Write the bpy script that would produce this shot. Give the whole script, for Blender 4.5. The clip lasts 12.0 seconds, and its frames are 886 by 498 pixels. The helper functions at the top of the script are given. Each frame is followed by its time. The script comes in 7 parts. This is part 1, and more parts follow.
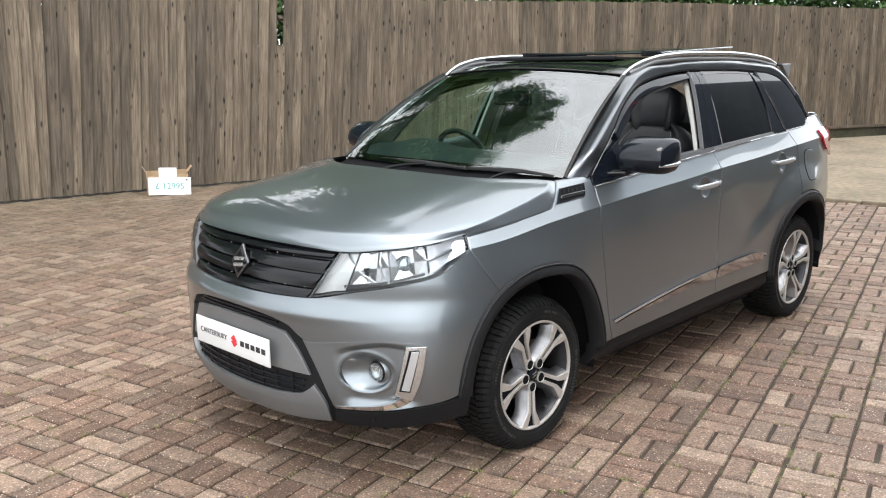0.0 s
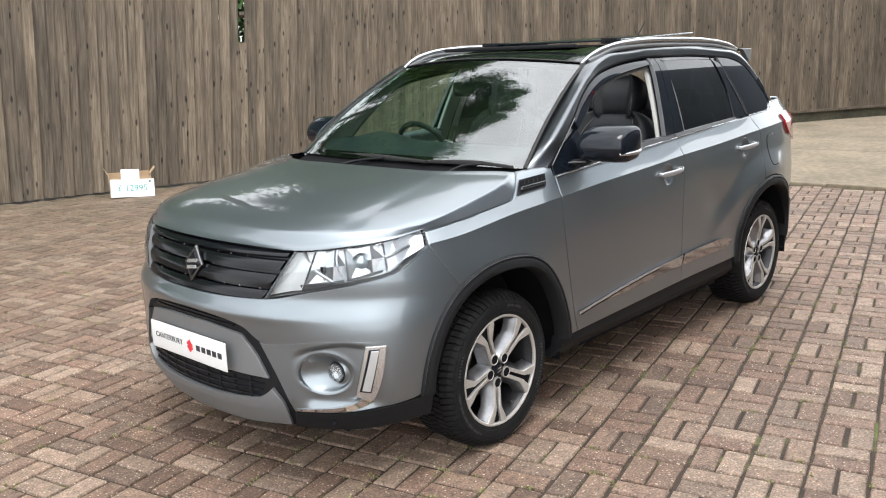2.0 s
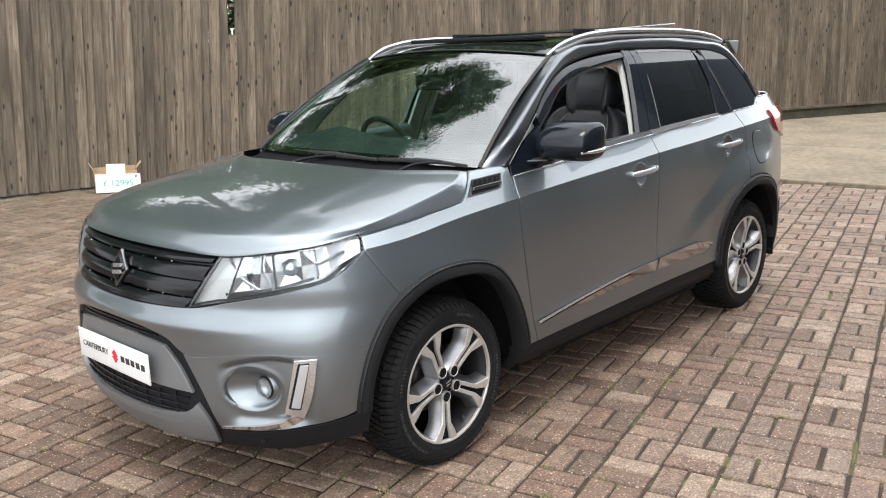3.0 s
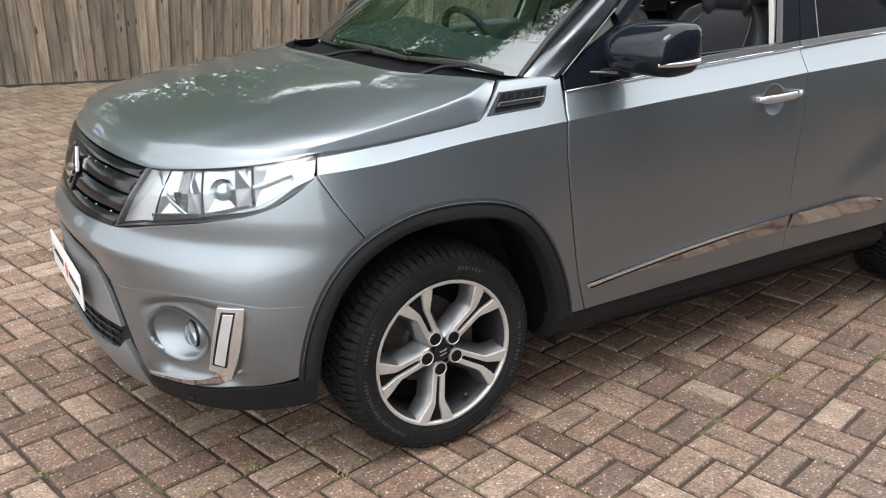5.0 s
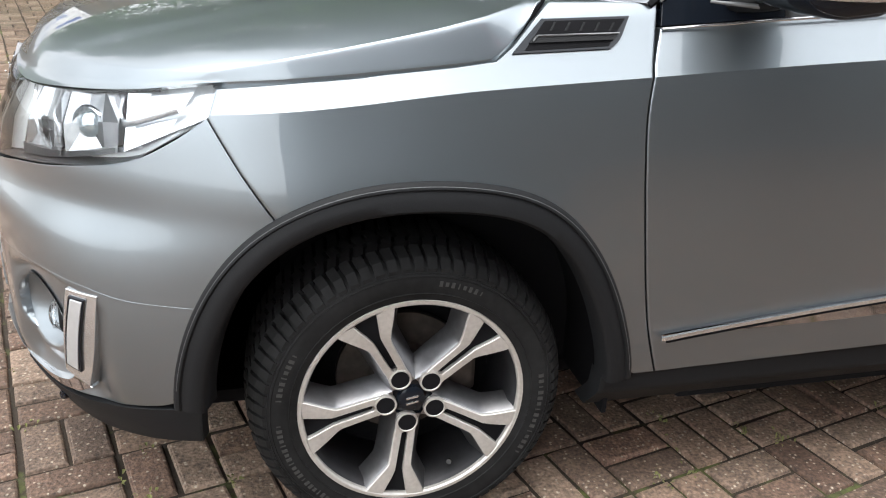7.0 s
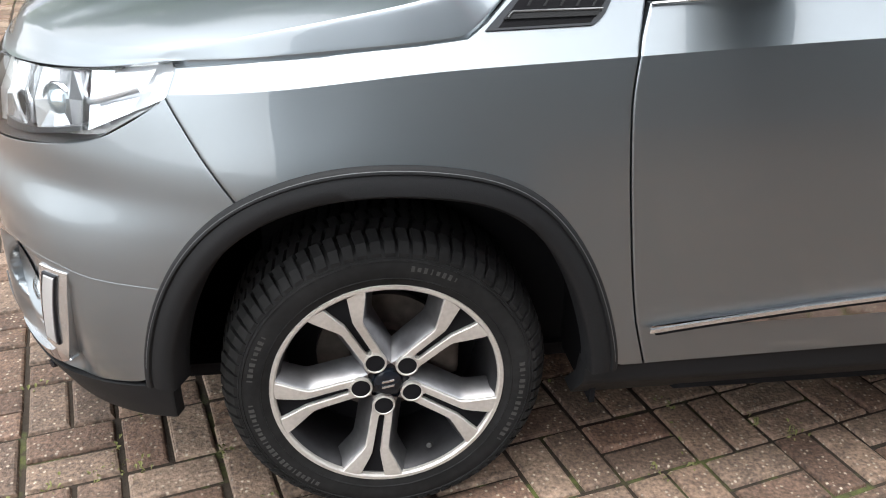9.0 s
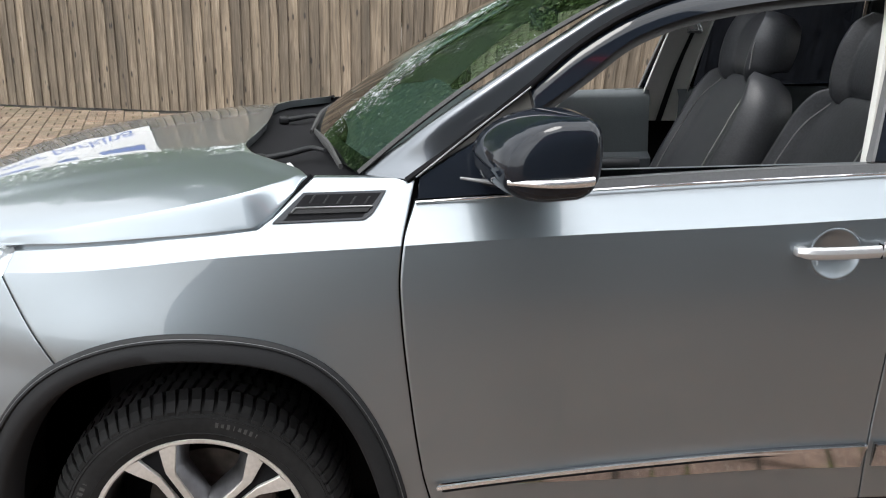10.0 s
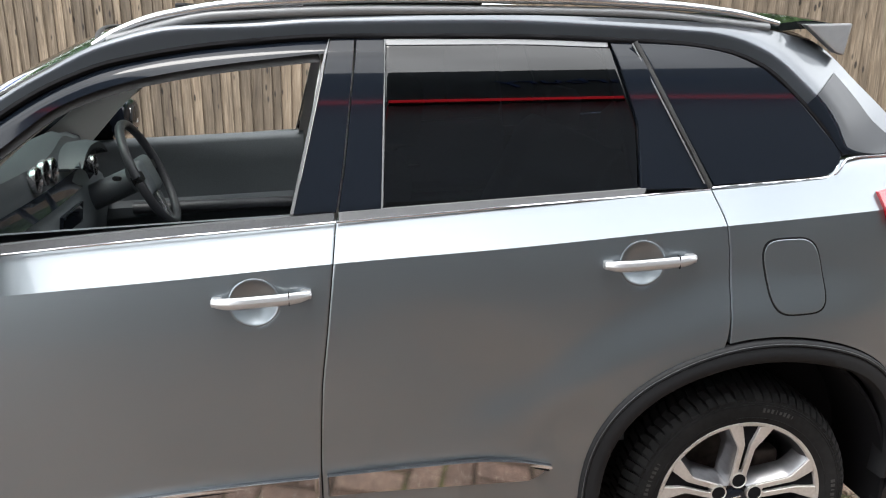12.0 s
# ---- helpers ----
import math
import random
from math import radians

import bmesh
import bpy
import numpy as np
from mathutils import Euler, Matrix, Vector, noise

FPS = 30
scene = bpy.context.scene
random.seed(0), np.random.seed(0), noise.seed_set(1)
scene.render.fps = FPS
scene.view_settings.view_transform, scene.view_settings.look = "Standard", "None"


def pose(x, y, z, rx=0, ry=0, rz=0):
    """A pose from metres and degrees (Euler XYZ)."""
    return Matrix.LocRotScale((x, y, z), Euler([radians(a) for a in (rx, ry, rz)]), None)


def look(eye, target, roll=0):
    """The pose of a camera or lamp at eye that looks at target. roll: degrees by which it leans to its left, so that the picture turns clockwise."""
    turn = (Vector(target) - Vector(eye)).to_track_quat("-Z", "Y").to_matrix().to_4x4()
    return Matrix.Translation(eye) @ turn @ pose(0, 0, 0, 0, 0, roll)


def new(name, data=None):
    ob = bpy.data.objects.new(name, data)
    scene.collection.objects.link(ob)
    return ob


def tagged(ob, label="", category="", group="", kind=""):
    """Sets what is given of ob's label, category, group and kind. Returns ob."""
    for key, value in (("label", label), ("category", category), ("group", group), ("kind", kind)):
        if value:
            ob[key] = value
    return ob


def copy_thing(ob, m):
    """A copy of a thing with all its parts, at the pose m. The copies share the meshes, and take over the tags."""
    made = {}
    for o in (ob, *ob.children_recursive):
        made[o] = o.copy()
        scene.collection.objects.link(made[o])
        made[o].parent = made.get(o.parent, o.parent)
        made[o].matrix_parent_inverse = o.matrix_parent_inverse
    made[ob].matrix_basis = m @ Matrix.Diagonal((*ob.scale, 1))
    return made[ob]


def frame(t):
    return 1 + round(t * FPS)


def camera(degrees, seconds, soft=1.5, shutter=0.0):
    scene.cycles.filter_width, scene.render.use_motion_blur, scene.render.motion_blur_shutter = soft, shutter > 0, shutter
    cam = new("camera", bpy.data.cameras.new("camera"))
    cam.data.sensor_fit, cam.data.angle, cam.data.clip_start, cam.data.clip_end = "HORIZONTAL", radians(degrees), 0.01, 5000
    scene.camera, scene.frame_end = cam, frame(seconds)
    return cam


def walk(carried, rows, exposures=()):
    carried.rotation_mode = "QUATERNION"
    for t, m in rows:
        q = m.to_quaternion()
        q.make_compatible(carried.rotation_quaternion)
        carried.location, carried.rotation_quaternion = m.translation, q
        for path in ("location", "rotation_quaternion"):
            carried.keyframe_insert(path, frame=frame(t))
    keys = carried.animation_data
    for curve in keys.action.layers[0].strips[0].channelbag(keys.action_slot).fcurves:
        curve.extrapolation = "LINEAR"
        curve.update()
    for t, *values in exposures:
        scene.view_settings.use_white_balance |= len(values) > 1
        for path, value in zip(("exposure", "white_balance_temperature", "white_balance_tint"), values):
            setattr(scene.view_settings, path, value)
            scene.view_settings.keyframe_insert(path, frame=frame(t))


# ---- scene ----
cam = camera(54.3, 12.0, 1.1)
# the film brightens as it closes in on the car
EXPOSURES = [(0, 0.76), (2.5, 0.76), (4.5, 0.77), (6.5, 0.88), (9, 1.04), (10.5, 1.06), (12, 1.20)]
PATH = [
    (0, (-2.610, -2.884, 1.544), (-1.214, -1.515, 1.122), -0.8),
    (0.5, (-2.605, -2.881, 1.543), (-1.203, -1.519, 1.121), -1.0),
    (1, (-2.601, -2.871, 1.540), (-1.195, -1.513, 1.116), -1.2),
    (1.5, (-2.595, -2.867, 1.541), (-1.165, -1.538, 1.110), -1.4),
    (2, (-2.520, -2.878, 1.532), (-1.086, -1.554, 1.095), -2.1),
    (2.5, (-2.341, -2.910, 1.526), (-0.915, -1.580, 1.083), -1.9),
    (4.3, (-1.585, -2.832, 1.464), (-0.319, -1.368, 0.961), -2.3),
    (4.5, (-1.429, -2.823, 1.463), (-0.227, -1.316, 0.929), -1.5),
    (5, (-1.183, -2.775, 1.412), (-0.199, -1.161, 0.759), -0.4),
    (5.5, (-0.959, -2.638, 1.387), (-0.166, -0.929, 0.716), -0.7),
    (6, (-0.732, -2.520, 1.343), (-0.015, -0.782, 0.661), 0.4),
    (6.5, (-0.480, -2.417, 1.303), (0.018, -0.612, 0.598), 1.0),
    (7, (-0.322, -2.244, 1.248), (0.146, -0.463, 0.467), 2.5),
    (7.2, (-0.300, -2.127, 1.292), (0.163, -0.410, 0.377), 3.8),
    (8.8, (-0.169, -2.123, 1.292), (0.118, -0.428, 0.271), 1.8),
    (9, (-0.115, -2.205, 1.292), (0.162, -0.439, 0.396), 1.5),
    (9.5, (0.125, -2.392, 1.402), (0.305, -0.535, 0.679), 1.1),
    (10, (0.343, -2.472, 1.408), (0.527, -0.559, 0.854), 1.3),
    (10.5, (0.580, -2.491, 1.462), (0.791, -0.567, 0.960), 1.3),
    (11, (0.876, -2.599, 1.475), (1.118, -0.676, 0.981), 1.2),
    (11.5, (1.151, -2.707, 1.477), (1.405, -0.781, 0.999), 0.2),
    (12, (1.440, -2.699, 1.533), (1.735, -0.792, 1.011), -0.3),
]
walk(cam, [(t, look(eye, target, roll)) for t, eye, target, roll in PATH], EXPOSURES)

# ---- light: a bright overcast day ----
world = bpy.data.worlds.new("world")
scene.world = world
world.use_nodes = True
wn, wl = world.node_tree.nodes, world.node_tree.links
sky = wn.new("ShaderNodeTexSky")
sky.sky_type, sky.sun_disc = "NISHITA", False
sky.sun_elevation, sky.sun_rotation = radians(76), radians(218)
sky.air_density, sky.dust_density, sky.ozone_density = 1.4, 4.0, 1.0
veil = wn.new("ShaderNodeHueSaturation")
veil.inputs["Saturation"].default_value = 0.5
wl.new(sky.outputs[0], veil.inputs["Color"])
cloud_at, cloud = wn.new("ShaderNodeTexCoord"), wn.new("ShaderNodeTexNoise")
cloud.inputs["Scale"].default_value, cloud.inputs["Detail"].default_value = 2.6, 5
wl.new(cloud_at.outputs["Generated"], cloud.inputs["Vector"])
cloud_range = wn.new("ShaderNodeMapRange")
cloud_range.inputs[1].default_value, cloud_range.inputs[2].default_value, cloud_range.inputs[3].default_value, cloud_range.inputs[4].default_value = 0.35, 0.7, 0.8, 1.25
wl.new(cloud.outputs[0], cloud_range.inputs[0])
wl.new(cloud_range.outputs[0], veil.inputs["Value"])
# the cloud sheet: brighter overhead than at the horizon
split, lift, sheet, blend = wn.new("ShaderNodeSeparateXYZ"), wn.new("ShaderNodeMapRange"), wn.new("ShaderNodeMixRGB"), wn.new("ShaderNodeMixRGB")
wl.new(cloud_at.outputs["Generated"], split.inputs[0])
lift.inputs[1].default_value, lift.inputs[2].default_value, lift.inputs[3].default_value, lift.inputs[4].default_value = 0.0, 1.0, 7.2, 9.8
wl.new(split.outputs[2], lift.inputs[0])
even = wn.new("ShaderNodeMath")
even.operation = "MULTIPLY"
wl.new(lift.outputs[0], even.inputs[0])
wl.new(cloud_range.outputs[0], even.inputs[1])
# a little brighter towards the veiled sun
aside, toward, gain = wn.new("ShaderNodeVectorMath"), wn.new("ShaderNodeMapRange"), wn.new("ShaderNodeMath")
aside.operation, gain.operation = "DOT_PRODUCT", "MULTIPLY"
aside.inputs[1].default_value = (0.12, -0.99, 0.0)
wl.new(cloud_at.outputs["Generated"], aside.inputs[0])
toward.inputs[1].default_value, toward.inputs[2].default_value, toward.inputs[3].default_value, toward.inputs[4].default_value = -1.0, 1.0, 0.70, 1.60
wl.new(aside.outputs["Value"], toward.inputs[0])
wl.new(even.outputs[0], gain.inputs[0])
wl.new(toward.outputs[0], gain.inputs[1])
sheet.blend_type, sheet.inputs[0].default_value = "MULTIPLY", 1.0
sheet.inputs[1].default_value = (0.955, 0.98, 1.0, 1)
wl.new(gain.outputs[0], sheet.inputs[2])
blend.inputs[0].default_value = 0.8
wl.new(veil.outputs[0], blend.inputs[1])
wl.new(sheet.outputs[0], blend.inputs[2])
wl.new(blend.outputs[0], wn["Background"].inputs["Color"])
wn["Background"].inputs["Strength"].default_value = 0.21
sun = new("sun", bpy.data.lights.new("sun", "SUN"))
sun.data.energy, sun.data.angle, sun.data.color = 1.0, radians(20), (1.0, 0.98, 0.95)
sun.matrix_world = look((0, 0, 0), (-math.sin(radians(218)) * 0.242, -math.cos(radians(218)) * 0.242, -0.970))

# ---- materials ----
def mat(name, color, rough=0.5, metal=0.0, coat=0.0, grain=0.0, scale=30.0, bump=0.0, spots=0.0, spec=0.5, random_tone=0.0, coat_rough=0.03, stretch=None):
    """A surface with two scales of variation: a broad one and a fine grain."""
    m = bpy.data.materials.new(name)
    m.use_nodes = True
    n, l = m.node_tree.nodes, m.node_tree.links
    b = n["Principled BSDF"]
    b.inputs["Base Color"].default_value = (*color, 1)
    b.inputs["Roughness"].default_value, b.inputs["Metallic"].default_value = rough, metal
    b.inputs["Coat Weight"].default_value, b.inputs["Coat Roughness"].default_value = coat, coat_rough
    b.inputs["Specular IOR Level"].default_value = spec
    m["bsdf"] = b.name
    if grain or spots or random_tone or bump:
        at = n.new("ShaderNodeTexCoord")
        vec = at.outputs["Object"]
        if stretch:
            mp = n.new("ShaderNodeMapping")
            mp.inputs["Scale"].default_value = stretch
            l.new(vec, mp.inputs["Vector"])
            vec = mp.outputs[0]
        fine, broad = n.new("ShaderNodeTexNoise"), n.new("ShaderNodeTexNoise")
        for tex, s, d in ((fine, scale, 6), (broad, scale * 0.09, 3)):
            tex.inputs["Scale"].default_value, tex.inputs["Detail"].default_value = s, d
            l.new(vec, tex.inputs["Vector"])
        total = n.new("ShaderNodeMath")
        total.operation = "ADD"
        a, c = n.new("ShaderNodeMapRange"), n.new("ShaderNodeMapRange")
        for node, tex, much in ((a, fine, grain), (c, broad, spots)):
            node.inputs[1].default_value, node.inputs[2].default_value = 0.3, 0.7
            node.inputs[3].default_value, node.inputs[4].default_value = -much, much
            l.new(tex.outputs[0], node.inputs[0])
        l.new(a.outputs[0], total.inputs[0])
        l.new(c.outputs[0], total.inputs[1])
        last = total
        if random_tone:
            info, r, add = n.new("ShaderNodeObjectInfo"), n.new("ShaderNodeMapRange"), n.new("ShaderNodeMath")
            r.inputs[3].default_value, r.inputs[4].default_value = -random_tone, random_tone
            l.new(info.outputs["Random"], r.inputs[0])
            add.operation = "ADD"
            l.new(total.outputs[0], add.inputs[0])
            l.new(r.outputs[0], add.inputs[1])
            last = add
        plus = n.new("ShaderNodeMath")
        plus.operation = "ADD"
        plus.inputs[1].default_value = 1.0
        l.new(last.outputs[0], plus.inputs[0])
        hsv = n.new("ShaderNodeHueSaturation")
        hsv.inputs["Color"].default_value = (*color, 1)
        l.new(plus.outputs[0], hsv.inputs["Value"])
        l.new(hsv.outputs[0], b.inputs["Base Color"])
        if bump:
            bp = n.new("ShaderNodeBump")
            bp.inputs["Strength"].default_value, bp.inputs["Distance"].default_value = bump, 0.004
            l.new(fine.outputs[0], bp.inputs["Height"])
            l.new(bp.outputs[0], b.inputs["Normal"])
    return m


def clear(name, tint, gloss=1.0, ior=1.5):
    """Thin glass: what is behind it shows through its tint, and its face mirrors by the angle."""
    m = bpy.data.materials.new(name)
    m.use_nodes = True
    n, l = m.node_tree.nodes, m.node_tree.links
    n.remove(n["Principled BSDF"])
    see, shine, mix, fres = n.new("ShaderNodeBsdfTransparent"), n.new("ShaderNodeBsdfGlossy"), n.new("ShaderNodeMixShader"), n.new("ShaderNodeFresnel")
    see.inputs["Color"].default_value = (*tint, 1)
    shine.inputs["Roughness"].default_value = 0.0
    shine.inputs["Color"].default_value = (gloss, gloss, gloss, 1)
    fres.inputs["IOR"].default_value = ior
    l.new(fres.outputs[0], mix.inputs[0])
    l.new(see.outputs[0], mix.inputs[1])
    l.new(shine.outputs[0], mix.inputs[2])
    l.new(mix.outputs[0], n["Material Output"].inputs["Surface"])
    return m


def paint_material(name, color, rough):
    """Metallic lacquer with fine flakes under a clear coat."""
    m = mat(name, color, rough, 0.91, 1.0, coat_rough=0.012)
    n, l = m.node_tree.nodes, m.node_tree.links
    at, flake, bp = n.new("ShaderNodeTexCoord"), n.new("ShaderNodeTexNoise"), n.new("ShaderNodeBump")
    flake.inputs["Scale"].default_value, flake.inputs["Detail"].default_value = 900, 2
    bp.inputs["Strength"].default_value, bp.inputs["Distance"].default_value = 0.08, 0.001
    l.new(at.outputs["Object"], flake.inputs["Vector"])
    l.new(flake.outputs[0], bp.inputs["Height"])
    l.new(bp.outputs[0], n["Principled BSDF"].inputs["Normal"])
    return m


PAINT = paint_material("grey_paint", (0.192, 0.218, 0.238), 0.37)
# body paint with shade and dark reflections put into its colour, for the pillars
SHADED_PAINT = paint_material("shaded_grey_paint", (0.085, 0.094, 0.106), 0.34)
GLOSS_BLACK = mat("gloss_black", (0.006, 0.008, 0.012), 0.05, 0.0, 0.0, spec=0.27)
TRIM = mat("dark_plastic", (0.0095, 0.010, 0.011), 0.55, spec=0.17, grain=0.15, scale=400, bump=0.12)
RUBBER = mat("rubber", (0.016, 0.016, 0.016), 0.75, grain=0.25, scale=60, spots=0.2)
TYRE = mat("tyre_rubber", (0.0105, 0.0105, 0.0108), 0.75, spec=0.16, grain=0.25, scale=60, spots=0.3, bump=0.1)
TYRE_TEXT = mat("tyre_lettering", (0.03, 0.03, 0.029), 0.7, grain=0.2, scale=80)
# near-black, for black parts and for shade painted into gaps and recesses
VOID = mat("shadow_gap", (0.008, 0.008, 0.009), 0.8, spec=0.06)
SATIN = mat("satin_grey", (0.15, 0.154, 0.158), 0.42, 0.3, grain=0.06, scale=300)
CHROME = mat("chrome", (0.68, 0.68, 0.69), 0.07, 1.0, grain=0.03, scale=20)
STRIP = mat("smoked_chrome", (0.42, 0.42, 0.43), 0.08, 1.0, grain=0.05, scale=20)
BRIGHT = mat("bright_silver", (0.62, 0.63, 0.64), 0.22, 0.9, grain=0.04, scale=40)
SILVER = mat("silver_paint", (0.44, 0.45, 0.46), 0.36, 0.7, 0.6, grain=0.03, scale=60)
MACHINED = mat("machined_alloy", (0.50, 0.485, 0.46), 0.36, 0.55, grain=0.08, scale=120, spots=0.06)
ALLOY = mat("grey_alloy", (0.20, 0.20, 0.208), 0.30, 0.9, 0.4, grain=0.1, scale=60)
DARK_ALLOY = mat("dark_alloy", (0.040, 0.040, 0.043), 0.4, 0.7, grain=0.1, scale=60)
IRON = mat("cast_iron", (0.09, 0.075, 0.065), 0.6, 0.6, grain=0.3, scale=40, spots=0.3)
GLASS = clear("window_glass", (0.50, 0.75, 0.65), 1.0, 2.6)
DARK_GLASS = clear("privacy_glass", (0.026, 0.036, 0.060), 1.0, 1.5)
LENS = clear("lamp_lens", (0.92, 0.95, 0.97), 1.0, 1.4)
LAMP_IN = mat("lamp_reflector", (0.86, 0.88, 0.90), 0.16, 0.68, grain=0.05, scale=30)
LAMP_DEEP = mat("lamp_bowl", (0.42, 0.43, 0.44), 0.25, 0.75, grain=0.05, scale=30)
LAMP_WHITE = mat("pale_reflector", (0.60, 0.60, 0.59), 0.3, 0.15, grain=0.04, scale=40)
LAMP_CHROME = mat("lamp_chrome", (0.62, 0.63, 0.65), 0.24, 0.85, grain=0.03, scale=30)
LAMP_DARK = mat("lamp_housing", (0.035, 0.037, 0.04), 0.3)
WHITE_LAMP = mat("frosted_lamp", (0.50, 0.51, 0.52), 0.2, 0.5, grain=0.04, scale=60)
BLUE_LENS = mat("projector_lens", (0.40, 0.48, 0.51), 0.05, 0.8, 1.0)
AMBER = mat("amber_bulb", (0.70, 0.52, 0.36), 0.3)
RED_LAMP = mat("red_lamp", (0.36, 0.012, 0.02), 0.15, 0.0, 1.0)
WHITE = mat("white_plastic", (0.62, 0.62, 0.615), 0.35, grain=0.02, scale=50)
INK = mat("black_ink", (0.02, 0.02, 0.025), 0.5)
RED_INK = mat("red_ink", (0.55, 0.02, 0.03), 0.5)
BLUE_INK = mat("blue_ink", (0.03, 0.08, 0.30), 0.5)
GREEN_INK = mat("green_ink", (0.03, 0.27, 0.24), 0.5)
LEATHER = mat("black_leather", (0.034, 0.036, 0.041), 0.5, grain=0.2, scale=160, bump=0.2, spots=0.1)
SEAL = mat("grey_seal", (0.075, 0.078, 0.082), 0.45, grain=0.1, scale=200)
STITCH = mat("pale_stitching", (0.17, 0.17, 0.17), 0.7)
DASH = mat("soft_dash", (0.075, 0.088, 0.096), 0.55, grain=0.15, scale=300, bump=0.15)
LINING = mat("pale_lining", (0.47, 0.47, 0.445), 0.8, grain=0.05, scale=300)
CARD = mat("cardboard", (0.36, 0.25, 0.15), 0.85, grain=0.08, scale=60, spots=0.1)
BLACK_ROOF = mat("black_roof_paint", (0.006, 0.008, 0.008), 0.06, 0.0, 0.0)
BADGE = mat("dark_chrome", (0.16, 0.16, 0.165), 0.2, 1.0, grain=0.04, scale=40)
GRILLE = mat("satin_black", (0.004, 0.0045, 0.006), 0.14, spec=0.32, grain=0.1, scale=200)

# ---- making meshes ----
def mesh_of(verts, faces, smooth_faces=True):
    me = bpy.data.meshes.new("mesh")
    me.from_pydata([tuple(v) for v in verts], [], faces)
    if smooth_faces:
        me.shade_smooth()
    return me


def part(name, data, material, parent=None, label=""):
    """Links a bmesh or a mesh as one object under a thing or a part."""
    if isinstance(data, bmesh.types.BMesh):
        me = bpy.data.meshes.new(name)
        data.to_mesh(me)
        data.free()
        data = me
    data.name = name
    if material and not data.materials:
        data.materials.append(material)
    ob = new(name, data)
    if parent:
        ob.parent = parent
        ob.matrix_parent_inverse = (Matrix.Translation(parent.location) if not parent.parent else Matrix()).inverted() if parent.type == "EMPTY" and parent.location.length else Matrix()
    return tagged(ob, label)


def thing(name, label, category, group="", kind=""):
    return tagged(new(name), label, category, group, kind)


def mirrored(me):
    """The mesh on the car's other side."""
    out = me.copy()
    out.transform(Matrix.Diagonal((1, -1, 1, 1)))
    out.flip_normals()
    return out


def both(name, me, material, parent, label="", right_parent=None):
    """A part on the left side and its mirror image on the right."""
    a = part(name, me, material, parent, label)
    b = part(name, mirrored(me), material, right_parent or parent, label)
    return a, b


def sample(points, ts, soft=True):
    """Points along a line through the given ones, at shares ts of its length."""
    pts = [Vector(p) for p in points]
    if len(pts) == 2 or not soft:
        run = [0.0]
        for a, b in zip(pts, pts[1:]):
            run.append(run[-1] + (b - a).length)
        out = []
        for t in ts:
            d, n = t * run[-1], 0
            while n < len(pts) - 2 and d > run[n + 1]:
                n += 1
            out.append(pts[n].lerp(pts[n + 1], clamp((d - run[n]) / max(1e-9, run[n + 1] - run[n]))))
        return out
    run = [0.0]
    for a, b in zip(pts, pts[1:]):
        run.append(run[-1] + max(1e-6, (b - a).length))
    lines = [curve(run, [p[k] for p in pts]) for k in range(len(pts[0]))]
    return [Vector([line(t * run[-1]) for line in lines]) for t in ts]


def steps(n, rim):
    return [0.0, rim * 0.6, rim * 1.3] + [rim * 1.3 + (1 - 2.6 * rim) * k / n for k in range(1, n)] + [1 - rim * 1.3, 1 - rim * 0.6, 1.0]


def coons(bottom, right, top, left, us, vs, soft=(True, True, True, True)):
    """Fills four lines: bottom and top run one way, left and right up."""
    b, t = sample(bottom, us, soft[0]), sample(top, us, soft[2])
    l, r = sample(left, vs, soft[3]), sample(right, vs, soft[1])
    rows = []
    for j, v in enumerate(vs):
        row = []
        for i, u in enumerate(us):
            p = b[i] * (1 - v) + t[i] * v + l[j] * (1 - u) + r[j] * u
            p -= b[0] * (1 - u) * (1 - v) + b[-1] * u * (1 - v) + t[0] * (1 - u) * v + t[-1] * u * v
            row.append(p)
        rows.append(row)
    return rows


